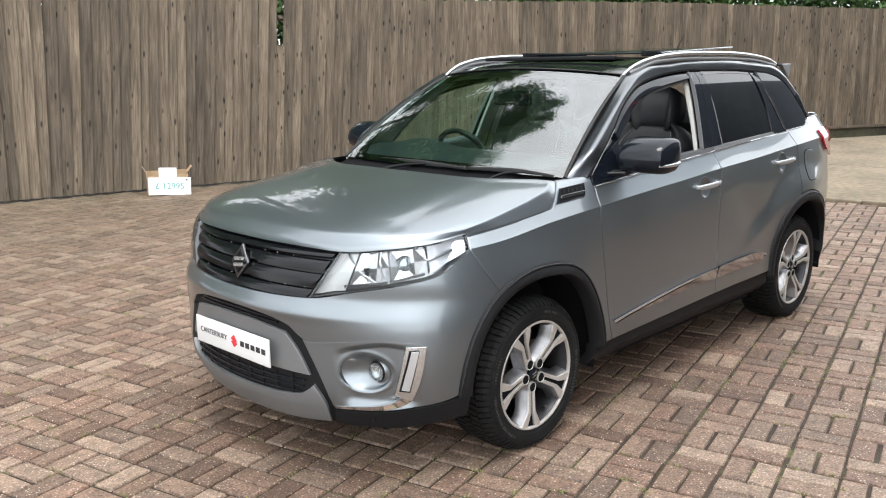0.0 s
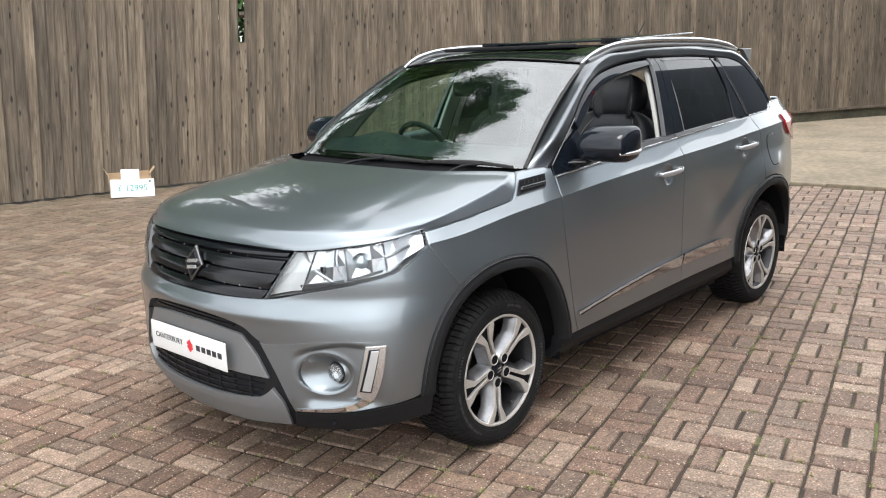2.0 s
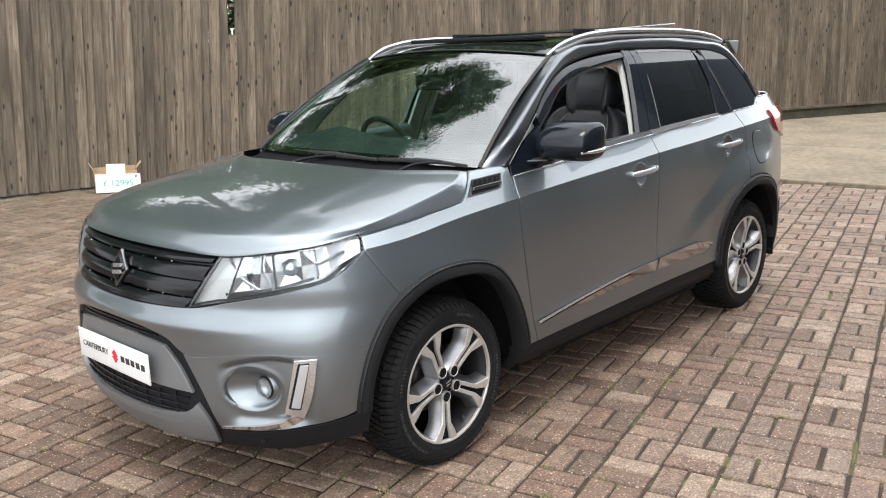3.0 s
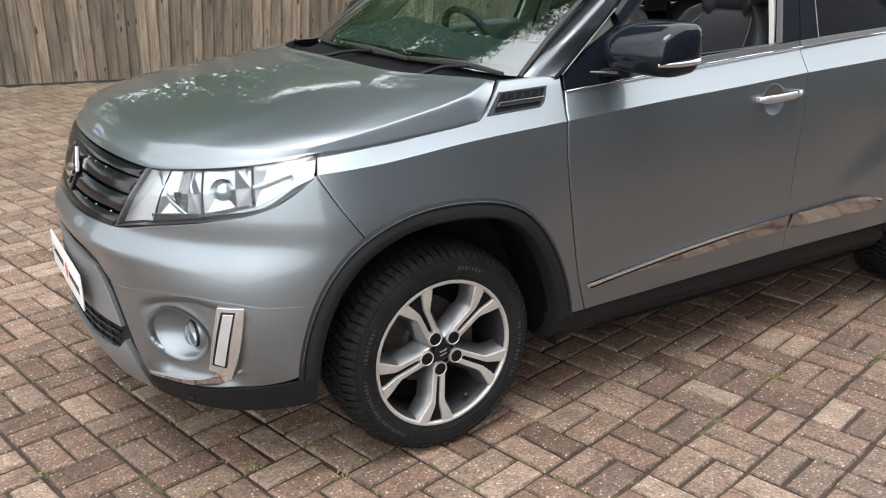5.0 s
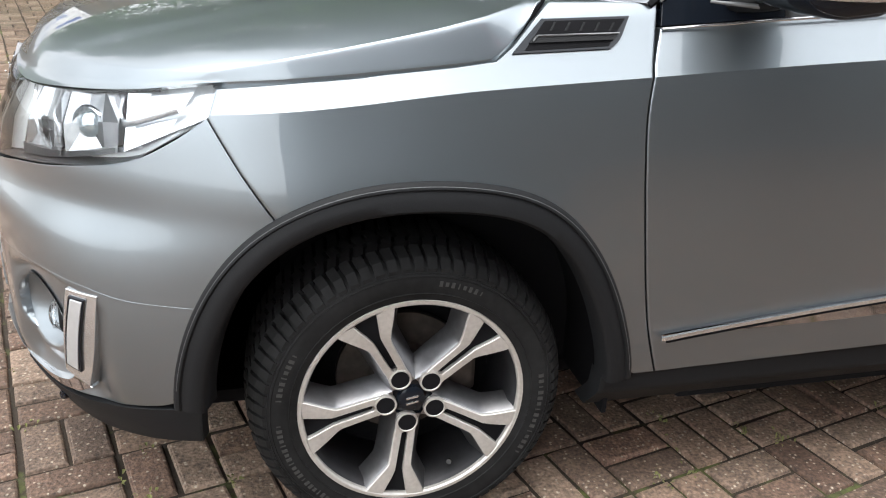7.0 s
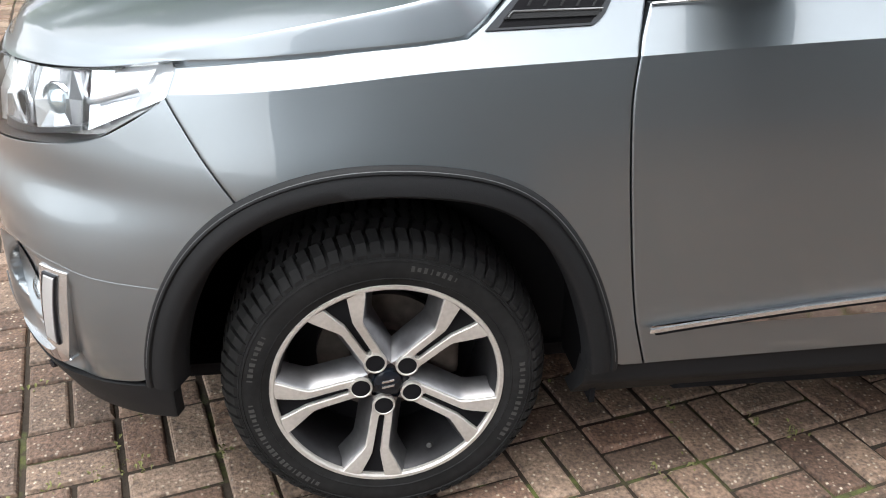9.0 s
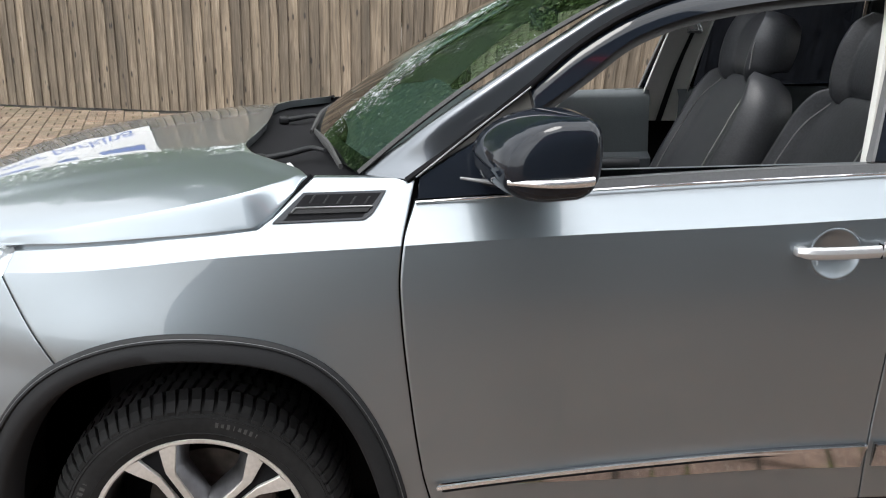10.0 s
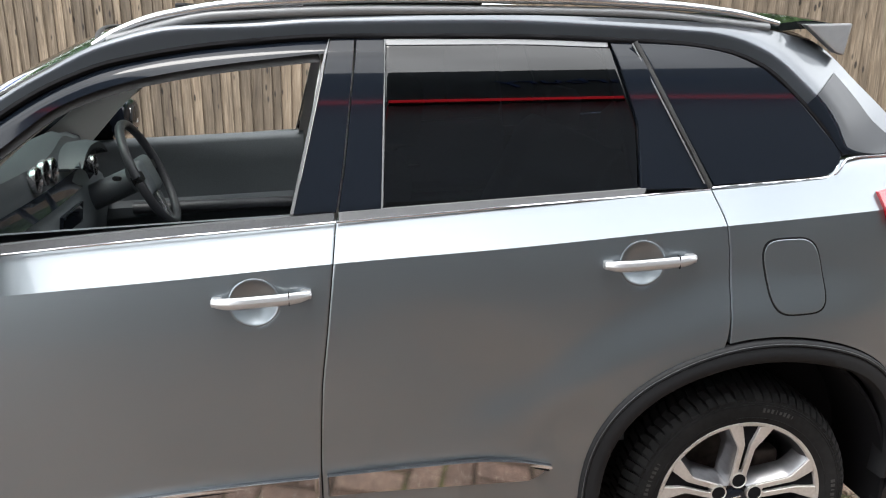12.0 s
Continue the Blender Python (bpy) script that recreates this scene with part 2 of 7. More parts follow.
def skin(bottom, right, top, left, fn, nu=24, nv=16, deep=0.02, rim=0.01, round_off=0.0015, lift=None, soft=(True, True, True, True), crease=None, flat_left=False):
    """A panel with rolled edges on the surface fn(u, v, off); crease names the height at x of a sharp line across it."""
    us, vs = steps(nu, rim), steps(nv, rim)
    flat = coons(bottom, right, top, left, us, vs, soft)
    ridge = set()
    if crease:
        # slide the points of each column so that one row runs along the crease
        cuts = []
        for i in range(len(us)):
            gap = [row[i][1] - crease(fn(row[i][0], row[i][1], 0).x) for row in flat]
            j = next((q for q in range(len(vs) - 1) if gap[q] <= 0 < gap[q + 1]), None)
            cuts.append(None if j is None else j + gap[j] / (gap[j] - gap[j + 1]))
        known = [c for c in cuts if c is not None]
        mark = int(clamp(round(sum(known) / max(1, len(known))), 4, len(vs) - 5)) if known else 0
        last = len(vs) - 1
        for i, cut in enumerate(cuts):
            if cut is None or not 2 < cut < last - 2:
                continue
            column = [row[i].copy() for row in flat]
            for j in range(1, last):
                q = j * cut / mark if j <= mark else cut + (j - mark) * (last - cut) / (last - mark)
                if j in (1, 2, last - 1, last - 2):
                    q = j
                n = min(int(q), last - 1)
                flat[j][i] = column[n].lerp(column[n + 1], q - n)
            ridge.add(mark * len(us) + i)
    verts, faces, w, h = [], [], len(us), len(vs)
    for j, row in enumerate(flat):
        for i, p in enumerate(row):
            edge = i == w - 1 or j in (0, h - 1) or i == 0 and not flat_left
            off = (lift(p[0], p[1]) if lift else 0.0) - (round_off if edge else 0.0)
            verts.append(fn(p[0], p[1], off))
    for j in range(h - 1):
        for i in range(w - 1):
            k = j * w + i
            faces.append((k, k + 1, k + w + 1, k + w))
    loop = [(0, i) for i in range(w)] + [(j, w - 1) for j in range(1, h)] + [(h - 1, i) for i in range(w - 2, -1, -1)] + [(j, 0) for j in range(h - 2, 0, -1)]
    base = len(verts)
    for j, i in loop:
        p = flat[j][i]
        verts.append(fn(p[0], p[1], (lift(p[0], p[1]) if lift else 0.0) - deep))
    for k in range(len(loop)):
        m = (k + 1) % len(loop)
        (ja, ia), (jb, ib) = loop[k], loop[m]
        faces.append((ja * w + ia, base + k, base + m, jb * w + ib))
    me = mesh_of(verts, faces)
    bm = bmesh.new()
    bm.from_mesh(me)
    bmesh.ops.recalc_face_normals(bm, faces=bm.faces)
    mid = flat[h // 2][w // 2]
    out = fn(mid[0], mid[1], 0.01) - fn(mid[0], mid[1], 0)
    bm.faces.ensure_lookup_table()
    if bm.faces[(h // 2) * (w - 1) + w // 2].normal.dot(out) < 0:
        bmesh.ops.reverse_faces(bm, faces=bm.faces)
    for e in bm.edges:
        if len(e.link_faces) == 2 and e.calc_face_angle(0) > radians(40) or e.verts[0].index in ridge and e.verts[1].index in ridge:
            e.smooth = False
    bm.to_mesh(me)
    bm.free()
    return me


def lathe(profile, n=64, close=False):
    """Turns points (radius, y) round the y axis."""
    verts, faces, m = [], [], len(profile)
    for k in range(n):
        a = 2 * math.pi * k / n
        verts += [(r * math.cos(a), y, r * math.sin(a)) for r, y in profile]
    for k in range(n):
        for j in range(m - 1 + (1 if close else 0)):
            a, b, c, d = k * m + j, k * m + (j + 1) % m, (k + 1) % n * m + (j + 1) % m, (k + 1) % n * m + j
            faces.append((a, b, c, d))
    me = mesh_of(verts, faces)
    fix(me)
    return me


def fix(me, angle=38):
    """Outward faces, and sharp edges where the shape turns sharply."""
    bm = bmesh.new()
    bm.from_mesh(me)
    bmesh.ops.recalc_face_normals(bm, faces=bm.faces)
    for e in bm.edges:
        e.smooth = not (len(e.link_faces) == 2 and e.calc_face_angle(0) > radians(angle))
    bm.to_mesh(me)
    bm.free()
    return me


def box_bm(size, at=(0, 0, 0), bevel=0.0, segments=2, turn=None, bm=None):
    """A bevelled box, into bm where one is given."""
    one = bmesh.new()
    bmesh.ops.create_cube(one, size=1)
    bmesh.ops.scale(one, vec=size, verts=one.verts)
    if bevel:
        bmesh.ops.bevel(one, geom=one.edges[:], offset=bevel, segments=segments, affect="EDGES", profile=0.6)
    if turn:
        bmesh.ops.transform(one, matrix=turn, verts=one.verts)
    bmesh.ops.translate(one, vec=at, verts=one.verts)
    for f in one.faces:
        f.smooth = segments > 1 and bevel > 0
    if bm is None:
        return one
    me = bpy.data.meshes.new("tmp")
    one.to_mesh(me)
    one.free()
    bm.from_mesh(me)
    bpy.data.meshes.remove(me)
    return bm


def prism(outline, low, high, bevel=0.0, axis="y"):
    """An outline of (a, b) drawn out along an axis from low to high."""
    bm = bmesh.new()
    place = (lambda a, b, c: (a, c, b)) if axis == "y" else ((lambda a, b, c: (a, b, c)) if axis == "z" else (lambda a, b, c: (c, a, b)))
    lows = [bm.verts.new(place(a, b, low)) for a, b in outline]
    highs = [bm.verts.new(place(a, b, high)) for a, b in outline]
    bm.faces.new(lows)
    bm.faces.new(highs)
    for k in range(len(outline)):
        m = (k + 1) % len(outline)
        bm.faces.new((lows[k], lows[m], highs[m], highs[k]))
    bmesh.ops.recalc_face_normals(bm, faces=bm.faces)
    if bevel:
        bmesh.ops.bevel(bm, geom=bm.edges[:], offset=bevel, segments=2, affect="EDGES", profile=0.6)
    return bm


def tube(points, radius, n=10, soft=True, count=24, flat=1.0):
    """A rod along a line; radius is a number or a function of the share along it."""
    pts = sample(points, [k / count for k in range(count + 1)], soft)
    verts, faces = [], []
    for k, p in enumerate(pts):
        way = (pts[min(k + 1, count)] - pts[max(k - 1, 0)]).normalized()
        a = way.cross(Vector((0, 0, 1)))
        a = a.normalized() if a.length > 1e-4 else Vector((1, 0, 0))
        b = a.cross(way)
        r = radius(k / count) if callable(radius) else radius
        verts += [p + a * r * math.cos(2 * math.pi * j / n) + b * r * flat * math.sin(2 * math.pi * j / n) for j in range(n)]
    for k in range(count):
        for j in range(n):
            m = (j + 1) % n
            faces.append((k * n + j, k * n + m, (k + 1) * n + m, (k + 1) * n + j))
    faces += [tuple(range(n - 1, -1, -1)), tuple(range(count * n, count * n + n))]
    return fix(mesh_of(verts, faces), 60)


def loft(lines, close_ends=False):
    """A sheet over lines of equally many points."""
    n = len(lines[0])
    verts = [p for line in lines for p in line]
    faces = [(j * n + i, j * n + i + 1, (j + 1) * n + i + 1, (j + 1) * n + i) for j in range(len(lines) - 1) for i in range(n - 1)]
    return mesh_of(verts, faces)


def thick(me, depth):
    """Gives a sheet a thickness behind its face."""
    bm = bmesh.new()
    bm.from_mesh(me)
    bmesh.ops.recalc_face_normals(bm, faces=bm.faces)
    bmesh.ops.solidify(bm, geom=bm.faces[:], thickness=depth)
    for f in bm.faces:
        f.smooth = True
    for e in bm.edges:
        e.smooth = not (len(e.link_faces) == 2 and e.calc_face_angle(0) > radians(45))
    bm.to_mesh(me)
    bm.free()
    return me


def facing(me, way):
    """Turns the sheet so that its faces look along way on the whole."""
    total = sum((f.normal * f.area for f in me.polygons), Vector())
    if total.dot(Vector(way)) < 0:
        me.flip_normals()
    return me


def text_mesh(words, size, extrude=0.001):
    """Words in the built-in font as a mesh, centred, in the x-y plane."""
    cu = bpy.data.curves.new("words", "FONT")
    cu.body, cu.size, cu.extrude, cu.align_x, cu.align_y = words, size, extrude, "CENTER", "CENTER"
    ob = bpy.data.objects.new("words", cu)
    scene.collection.objects.link(ob)
    me = bpy.data.meshes.new_from_object(ob.evaluated_get(bpy.context.evaluated_depsgraph_get()))
    bpy.data.objects.remove(ob)
    return me


# ---- shape of the car: x to its rear, y to its right, z up, origin under the front axle ----
def curve(xs, ys):
    """A smooth curve through points that does not overshoot."""
    xs, ys = [float(v) for v in xs], [float(v) for v in ys]
    h = [b - a for a, b in zip(xs, xs[1:])]
    d = [(b - a) / w for a, b, w in zip(ys, ys[1:], h)]
    m = [d[0]] + [0.0 if a * b <= 0 else 2 * a * b / (a + b) for a, b in zip(d, d[1:])] + [d[-1]]

    def at(x):
        if x <= xs[0]:
            return ys[0] + (x - xs[0]) * m[0]
        if x >= xs[-1]:
            return ys[-1] + (x - xs[-1]) * m[-1]
        n = 0
        while x > xs[n + 1]:
            n += 1
        t, w = (x - xs[n]) / h[n], h[n]
        return (ys[n] * (1 + 2 * t) * (1 - t) ** 2 + w * m[n] * t * (1 - t) ** 2 + ys[n + 1] * t * t * (3 - 2 * t) + w * m[n + 1] * t * t * (t - 1))

    return at


def clamp(v, a=0.0, b=1.0):
    return max(a, min(b, v))


def smooth(t):
    t = clamp(t)
    return t * t * (3 - 2 * t)


HUB_Z, FRONT, REAR, X0 = 0.325, 0.0, 2.5, -0.1
crease_w = curve([-0.1, 0.42, 1.0, 1.8, 2.4, 2.75, 2.95, 3.1, 3.2], [0.833, 0.847, 0.85, 0.85, 0.848, 0.83, 0.80, 0.755, 0.70])
crease_z = curve([-0.36, -0.167, 0.104, 0.42, 0.783, 1.13, 1.48, 1.88, 2.39, 2.75, 3.2], [0.881, 0.894, 0.922, 0.944, 0.967, 0.984, 1.004, 1.021, 1.05, 1.065, 1.085])

haunch_z = curve([1.4, 1.72, 1.95, 2.15, 2.29, 2.42, 2.58, 2.84, 3.2], [0.47, 0.583, 0.679, 0.79, 0.846, 0.879, 0.878, 0.862, 0.84])


def side_w(x, z):
    """Half-width of the body side at and behind X0."""
    d = z - crease_z(x)
    w = crease_w(x)
    if d > 0:
        w -= 0.74 * d - 0.5 * d * d + 12 * max(0, d - 0.1) ** 2
    else:
        w += 0.025 * (1 - math.exp(d / 0.17)) - 0.8 * max(0, 0.40 - z) ** 2
    for hub, much, wide in ((FRONT, 0.014 + 0.012 * (1 - smooth((x + 0.1) / 0.4)), 0.12), (REAR, 0.010, 0.10)):
        r = math.hypot(x - (X0 if hub == FRONT else hub), z - HUB_Z)
        w += much * math.exp(-((max(r, 0.40) - 0.40) / wide) ** 2)
    # the haunch swells out below a line that climbs over the rear wheel
    if x > 1.4:
        w += 0.020 * smooth((haunch_z(x) + 0.075 - z) / 0.15) * smooth((x - 1.55) / 0.5) * (1 - 0.7 * smooth((x - 2.6) / 0.35)) - 0.012 * smooth((x - 1.55) / 0.5) * smooth((0.80 - z) / 0.5)
    w -= 0.010 * math.exp(-((x - 1.95 + 0.9 * (z - 0.6)) / 0.16) ** 2) * smooth((0.95 - z) / 0.25)
    return w


front_x = curve([0.16, 0.20, 0.236, 0.30, 0.36, 0.45, 0.536, 0.60, 0.64, 0.713, 0.795, 0.858, 0.885, 0.91, 0.94], [-0.76, -0.79, -0.812, -0.845, -0.855, -0.854, -0.853, -0.857, -0.858, -0.83, -0.805, -0.775, -0.757, -0.73, -0.68])
front_n = curve([0.2, 0.4, 0.6, 0.7, 0.78, 0.87, 0.92], [2.3, 2.35, 2.35, 2.3, 2.45, 2.6, 2.6])


def nose(phi, z, off=0.0):
    """A point of the nose at phi degrees round from straight ahead to the left side."""
    c, s = max(0.0, math.cos(radians(phi))), max(0.0, math.sin(radians(phi)))
    drop = (crease_z(X0) - crease_z(max(-0.36, X0 - 0.85 * c))) * smooth((phi - 55) / 15)
    a, b, n = X0 - front_x(z), side_w(X0, z + drop), front_n(z)
    r = ((c / a) ** n + (s / b) ** n) ** (-1 / n)
    r *= 1 + 0.035 * math.exp(-((phi - 57) / 13) ** 2) * math.exp(-((z - 0.50) / 0.2) ** 2)
    r += off
    return Vector((X0 - r * c, -r * s, z))


def body(u, z, off=0.0):
    """The body skin: u is x behind X0, and before it runs one degree a hundredth round the nose."""
    if u < X0:
        return nose(90 + (u - X0) * 100, z, off)
    return Vector((u, -side_w(u, z) - off, z))


def u_of(x, z):
    """The u of the skin's point at x."""
    if x >= X0:
        return x
    lo, hi = 0.0, 90.0
    for _ in range(30):
        mid = (lo + hi) / 2
        lo, hi = (mid, hi) if nose(mid, z).x < x else (lo, mid)
    return X0 + (lo - 90) / 100


glass_w = curve([0.30, 0.45, 0.8, 1.5, 2.2, 2.75, 3.0, 3.2], [0.70, 0.768, 0.785, 0.792, 0.792, 0.782, 0.745, 0.66])


def cabin(x, z, off=0.0):
    """The side of the cabin above the belt."""
    d = z - 1.09
    return Vector((x, -(glass_w(x) - 0.30 * d - 0.16 * d * abs(d) - 1.6 * max(0, d - 0.29) ** 2 + off), z))



# ---- the yard: ground, fence, building across the yard, trees behind the fence ----
def ground_material(name, color, scale, moss=0.0, bump=0.3, lift=0.0):
    m = mat(name, color, 0.9, grain=0.25, scale=scale, spots=0.22, bump=bump)
    if moss:
        n, l = m.node_tree.nodes, m.node_tree.links
        at, tex, ramp, mix = n.new("ShaderNodeTexCoord"), n.new("ShaderNodeTexNoise"), n.new("ShaderNodeMapRange"), n.new("ShaderNodeMixRGB")
        tex.inputs["Scale"].default_value, tex.inputs["Detail"].default_value = 3.2, 8
        tex.inputs["Roughness"].default_value = 0.7
        l.new(at.outputs["Object"], tex.inputs["Vector"])
        ramp.inputs[1].default_value, ramp.inputs[2].default_value = 0.54 + lift, 0.64 + lift
        l.new(tex.outputs[0], ramp.inputs[0])
        l.new(ramp.outputs[0], mix.inputs[0])
        hsv = next(k for k in n if k.type == "HUE_SAT")
        l.new(hsv.outputs[0], mix.inputs[1])
        mix.inputs[2].default_value = (0.10 * moss, 0.12 * moss, 0.03 * moss, 1)
        l.new(mix.outputs[0], n["Principled BSDF"].inputs["Base Color"])
    return m


FIELD = ground_material("worn_ground", (0.1584, 0.1332, 0.1080), 6)
SAND = ground_material("joint_sand", (0.030, 0.021, 0.014), 80, moss=0.85, bump=0.6, lift=0.0)
CONCRETE = ground_material("concrete", (0.185, 0.150, 0.105), 14, moss=0.9, bump=0.2, lift=0.08)

fence_y = curve([-12, -7, -4, -1, 3.2, 9.0, 14.6, 18.0, 24.0], [10.7, 9.65, 8.95, 8.3, 7.33, 5.55, 3.45, 1.7, -2.2])


def ground():
    """One sheet to the horizon, sunk a little below the paving."""
    me = mesh_of([(-2500, -2500, -0.03), (2500, -2500, -0.03), (2500, 2500, -0.03), (-2500, 2500, -0.03)], [(0, 1, 2, 3)])
    bed = mesh_of([(-9.2, -6.3, -0.0105), (7.6, -6.3, -0.0105), (7.0, 12, -0.0105), (-9.2, 12, -0.0105)], [(0, 1, 2, 3)])
    tagged(part("paving_bed", bed, SAND, None, "dark sand and moss bed under the paving bricks"), category="ground", kind="structure")
    return part("ground", me, FIELD, None, "plain worn pale ground around the yard")


tagged(ground(), category="ground", kind="structure")


def slab():
    """The pale concrete drive beyond the paving, in four bays, with a lip where it meets the bricks."""
    base = tagged(new("pavement"), "pale buff concrete drive with joints and a worn edge", "pavement", kind="structure")
    xs = [7.22, 10.40, 14.2, 18.5, 24.0]
    for a, b in zip(xs, xs[1:]):
        for c, d in ((-14.0, -6.0), (-6.0, -1.2), (-1.2, 4.0), (4.0, 8.5)):
            skew = 0.06
            bm = prism([(a + 0.012 - skew * c, c + 0.012), (b - 0.012 - skew * c, c + 0.012), (b - 0.012 - skew * d, d - 0.012), (a + 0.012 - skew * d, d - 0.012)], -0.05, 0.018, 0.006, "z")
            part("slab", bm, CONCRETE, base)
    return base


slab()


def kerb():
    k = tagged(new("kerb"), "narrow worn stone kerb between bricks and concrete", "kerb", kind="structure")
    for n in range(16):
        y = -7.5 + n * 0.92
        bm = box_bm((0.11, 0.905, 0.09), (7.14 - 0.06 * y + random.uniform(-0.006, 0.006), y, -0.012 + random.uniform(-0.004, 0.006)), 0.012, 2, pose(0, 0, 0, random.uniform(-0.8, 0.8), 0, 3.4 + random.uniform(-0.7, 0.7)))
        part("kerb_stone", bm, CONCRETE, k)


kerb()


def wood_material():
    """Weathered softwood: grain drawn out along the board, knots, and a tone of its own for each board."""
    m = bpy.data.materials.new("weathered_boards")
    m.use_nodes = True
    n, l = m.node_tree.nodes, m.node_tree.links
    b = n["Principled BSDF"]
    b.inputs["Roughness"].default_value = 0.85
    at, info, shift = n.new("ShaderNodeTexCoord"), n.new("ShaderNodeObjectInfo"), n.new("ShaderNodeVectorMath")
    spread = n.new("ShaderNodeMath")
    spread.operation, spread.inputs[1].default_value = "MULTIPLY", 90.0
    l.new(info.outputs["Random"], spread.inputs[0])
    shift.operation = "ADD"
    l.new(at.outputs["Object"], shift.inputs[0])
    l.new(spread.outputs[0], shift.inputs[1])
    stretch = n.new("ShaderNodeMapping")
    stretch.inputs["Scale"].default_value = (1, 1, 0.13)
    l.new(shift.outputs[0], stretch.inputs["Vector"])
    grain = n.new("ShaderNodeTexNoise")
    grain.inputs["Scale"].default_value, grain.inputs["Detail"].default_value, grain.inputs["Distortion"].default_value = 48, 5, 1.0
    l.new(stretch.outputs[0], grain.inputs["Vector"])
    stain_map = n.new("ShaderNodeMapping")
    stain_map.inputs["Scale"].default_value = (1, 1, 0.6)
    l.new(shift.outputs[0], stain_map.inputs["Vector"])
    stain = n.new("ShaderNodeTexNoise")
    stain.inputs["Scale"].default_value, stain.inputs["Detail"].default_value = 5, 4
    l.new(stain_map.outputs[0], stain.inputs["Vector"])
    knot_map = n.new("ShaderNodeMapping")
    knot_map.inputs["Scale"].default_value = (10.5, 10.5, 8.0)
    l.new(shift.outputs[0], knot_map.inputs["Vector"])
    knot = n.new("ShaderNodeTexVoronoi")
    knot.inputs["Scale"].default_value = 1.0
    l.new(knot_map.outputs[0], knot.inputs["Vector"])
    spot = n.new("ShaderNodeMapRange")
    spot.inputs[1].default_value, spot.inputs[2].default_value, spot.inputs[3].default_value, spot.inputs[4].default_value = 0.09, 0.17, 0.14, 1.0
    l.new(knot.outputs["Distance"], spot.inputs[0])
    ramp = n.new("ShaderNodeValToRGB")
    e = ramp.color_ramp.elements
    e[0].position, e[0].color = 0.24, (0.046, 0.035, 0.025, 1)
    e[1].position, e[1].color = 0.80, (0.164, 0.134, 0.102, 1)
    mid = ramp.color_ramp.elements.new(0.5)
    mid.color = (0.102, 0.078, 0.054, 1)
    l.new(grain.outputs[0], ramp.inputs[0])
    tone = n.new("ShaderNodeMapRange")
    tone.inputs[3].default_value, tone.inputs[4].default_value = 0.72, 1.36
    l.new(info.outputs["Random"], tone.inputs[0])
    dirt = n.new("ShaderNodeMapRange")
    dirt.inputs[1].default_value, dirt.inputs[2].default_value, dirt.inputs[3].default_value, dirt.inputs[4].default_value = 0.3, 0.7, 0.70, 1.34
    l.new(stain.outputs[0], dirt.inputs[0])
    m1, m2 = n.new("ShaderNodeMath"), n.new("ShaderNodeMath")
    m1.operation = m2.operation = "MULTIPLY"
    l.new(tone.outputs[0], m1.inputs[0])
    l.new(dirt.outputs[0], m1.inputs[1])
    l.new(m1.outputs[0], m2.inputs[0])
    l.new(spot.outputs[0], m2.inputs[1])
    hsv = n.new("ShaderNodeHueSaturation")
    l.new(ramp.outputs[0], hsv.inputs["Color"])
    l.new(m2.outputs[0], hsv.inputs["Value"])
    l.new(hsv.outputs[0], b.inputs["Base Color"])
    bp = n.new("ShaderNodeBump")
    bp.inputs["Strength"].default_value, bp.inputs["Distance"].default_value = 0.6, 0.004
    l.new(grain.outputs[0], bp.inputs["Height"])
    l.new(bp.outputs[0], b.inputs["Normal"])
    return m


WOOD = wood_material()
MOSSY = mat("mossy_board", (0.045, 0.042, 0.026), 0.9, grain=0.3, scale=30, spots=0.35, bump=0.4)


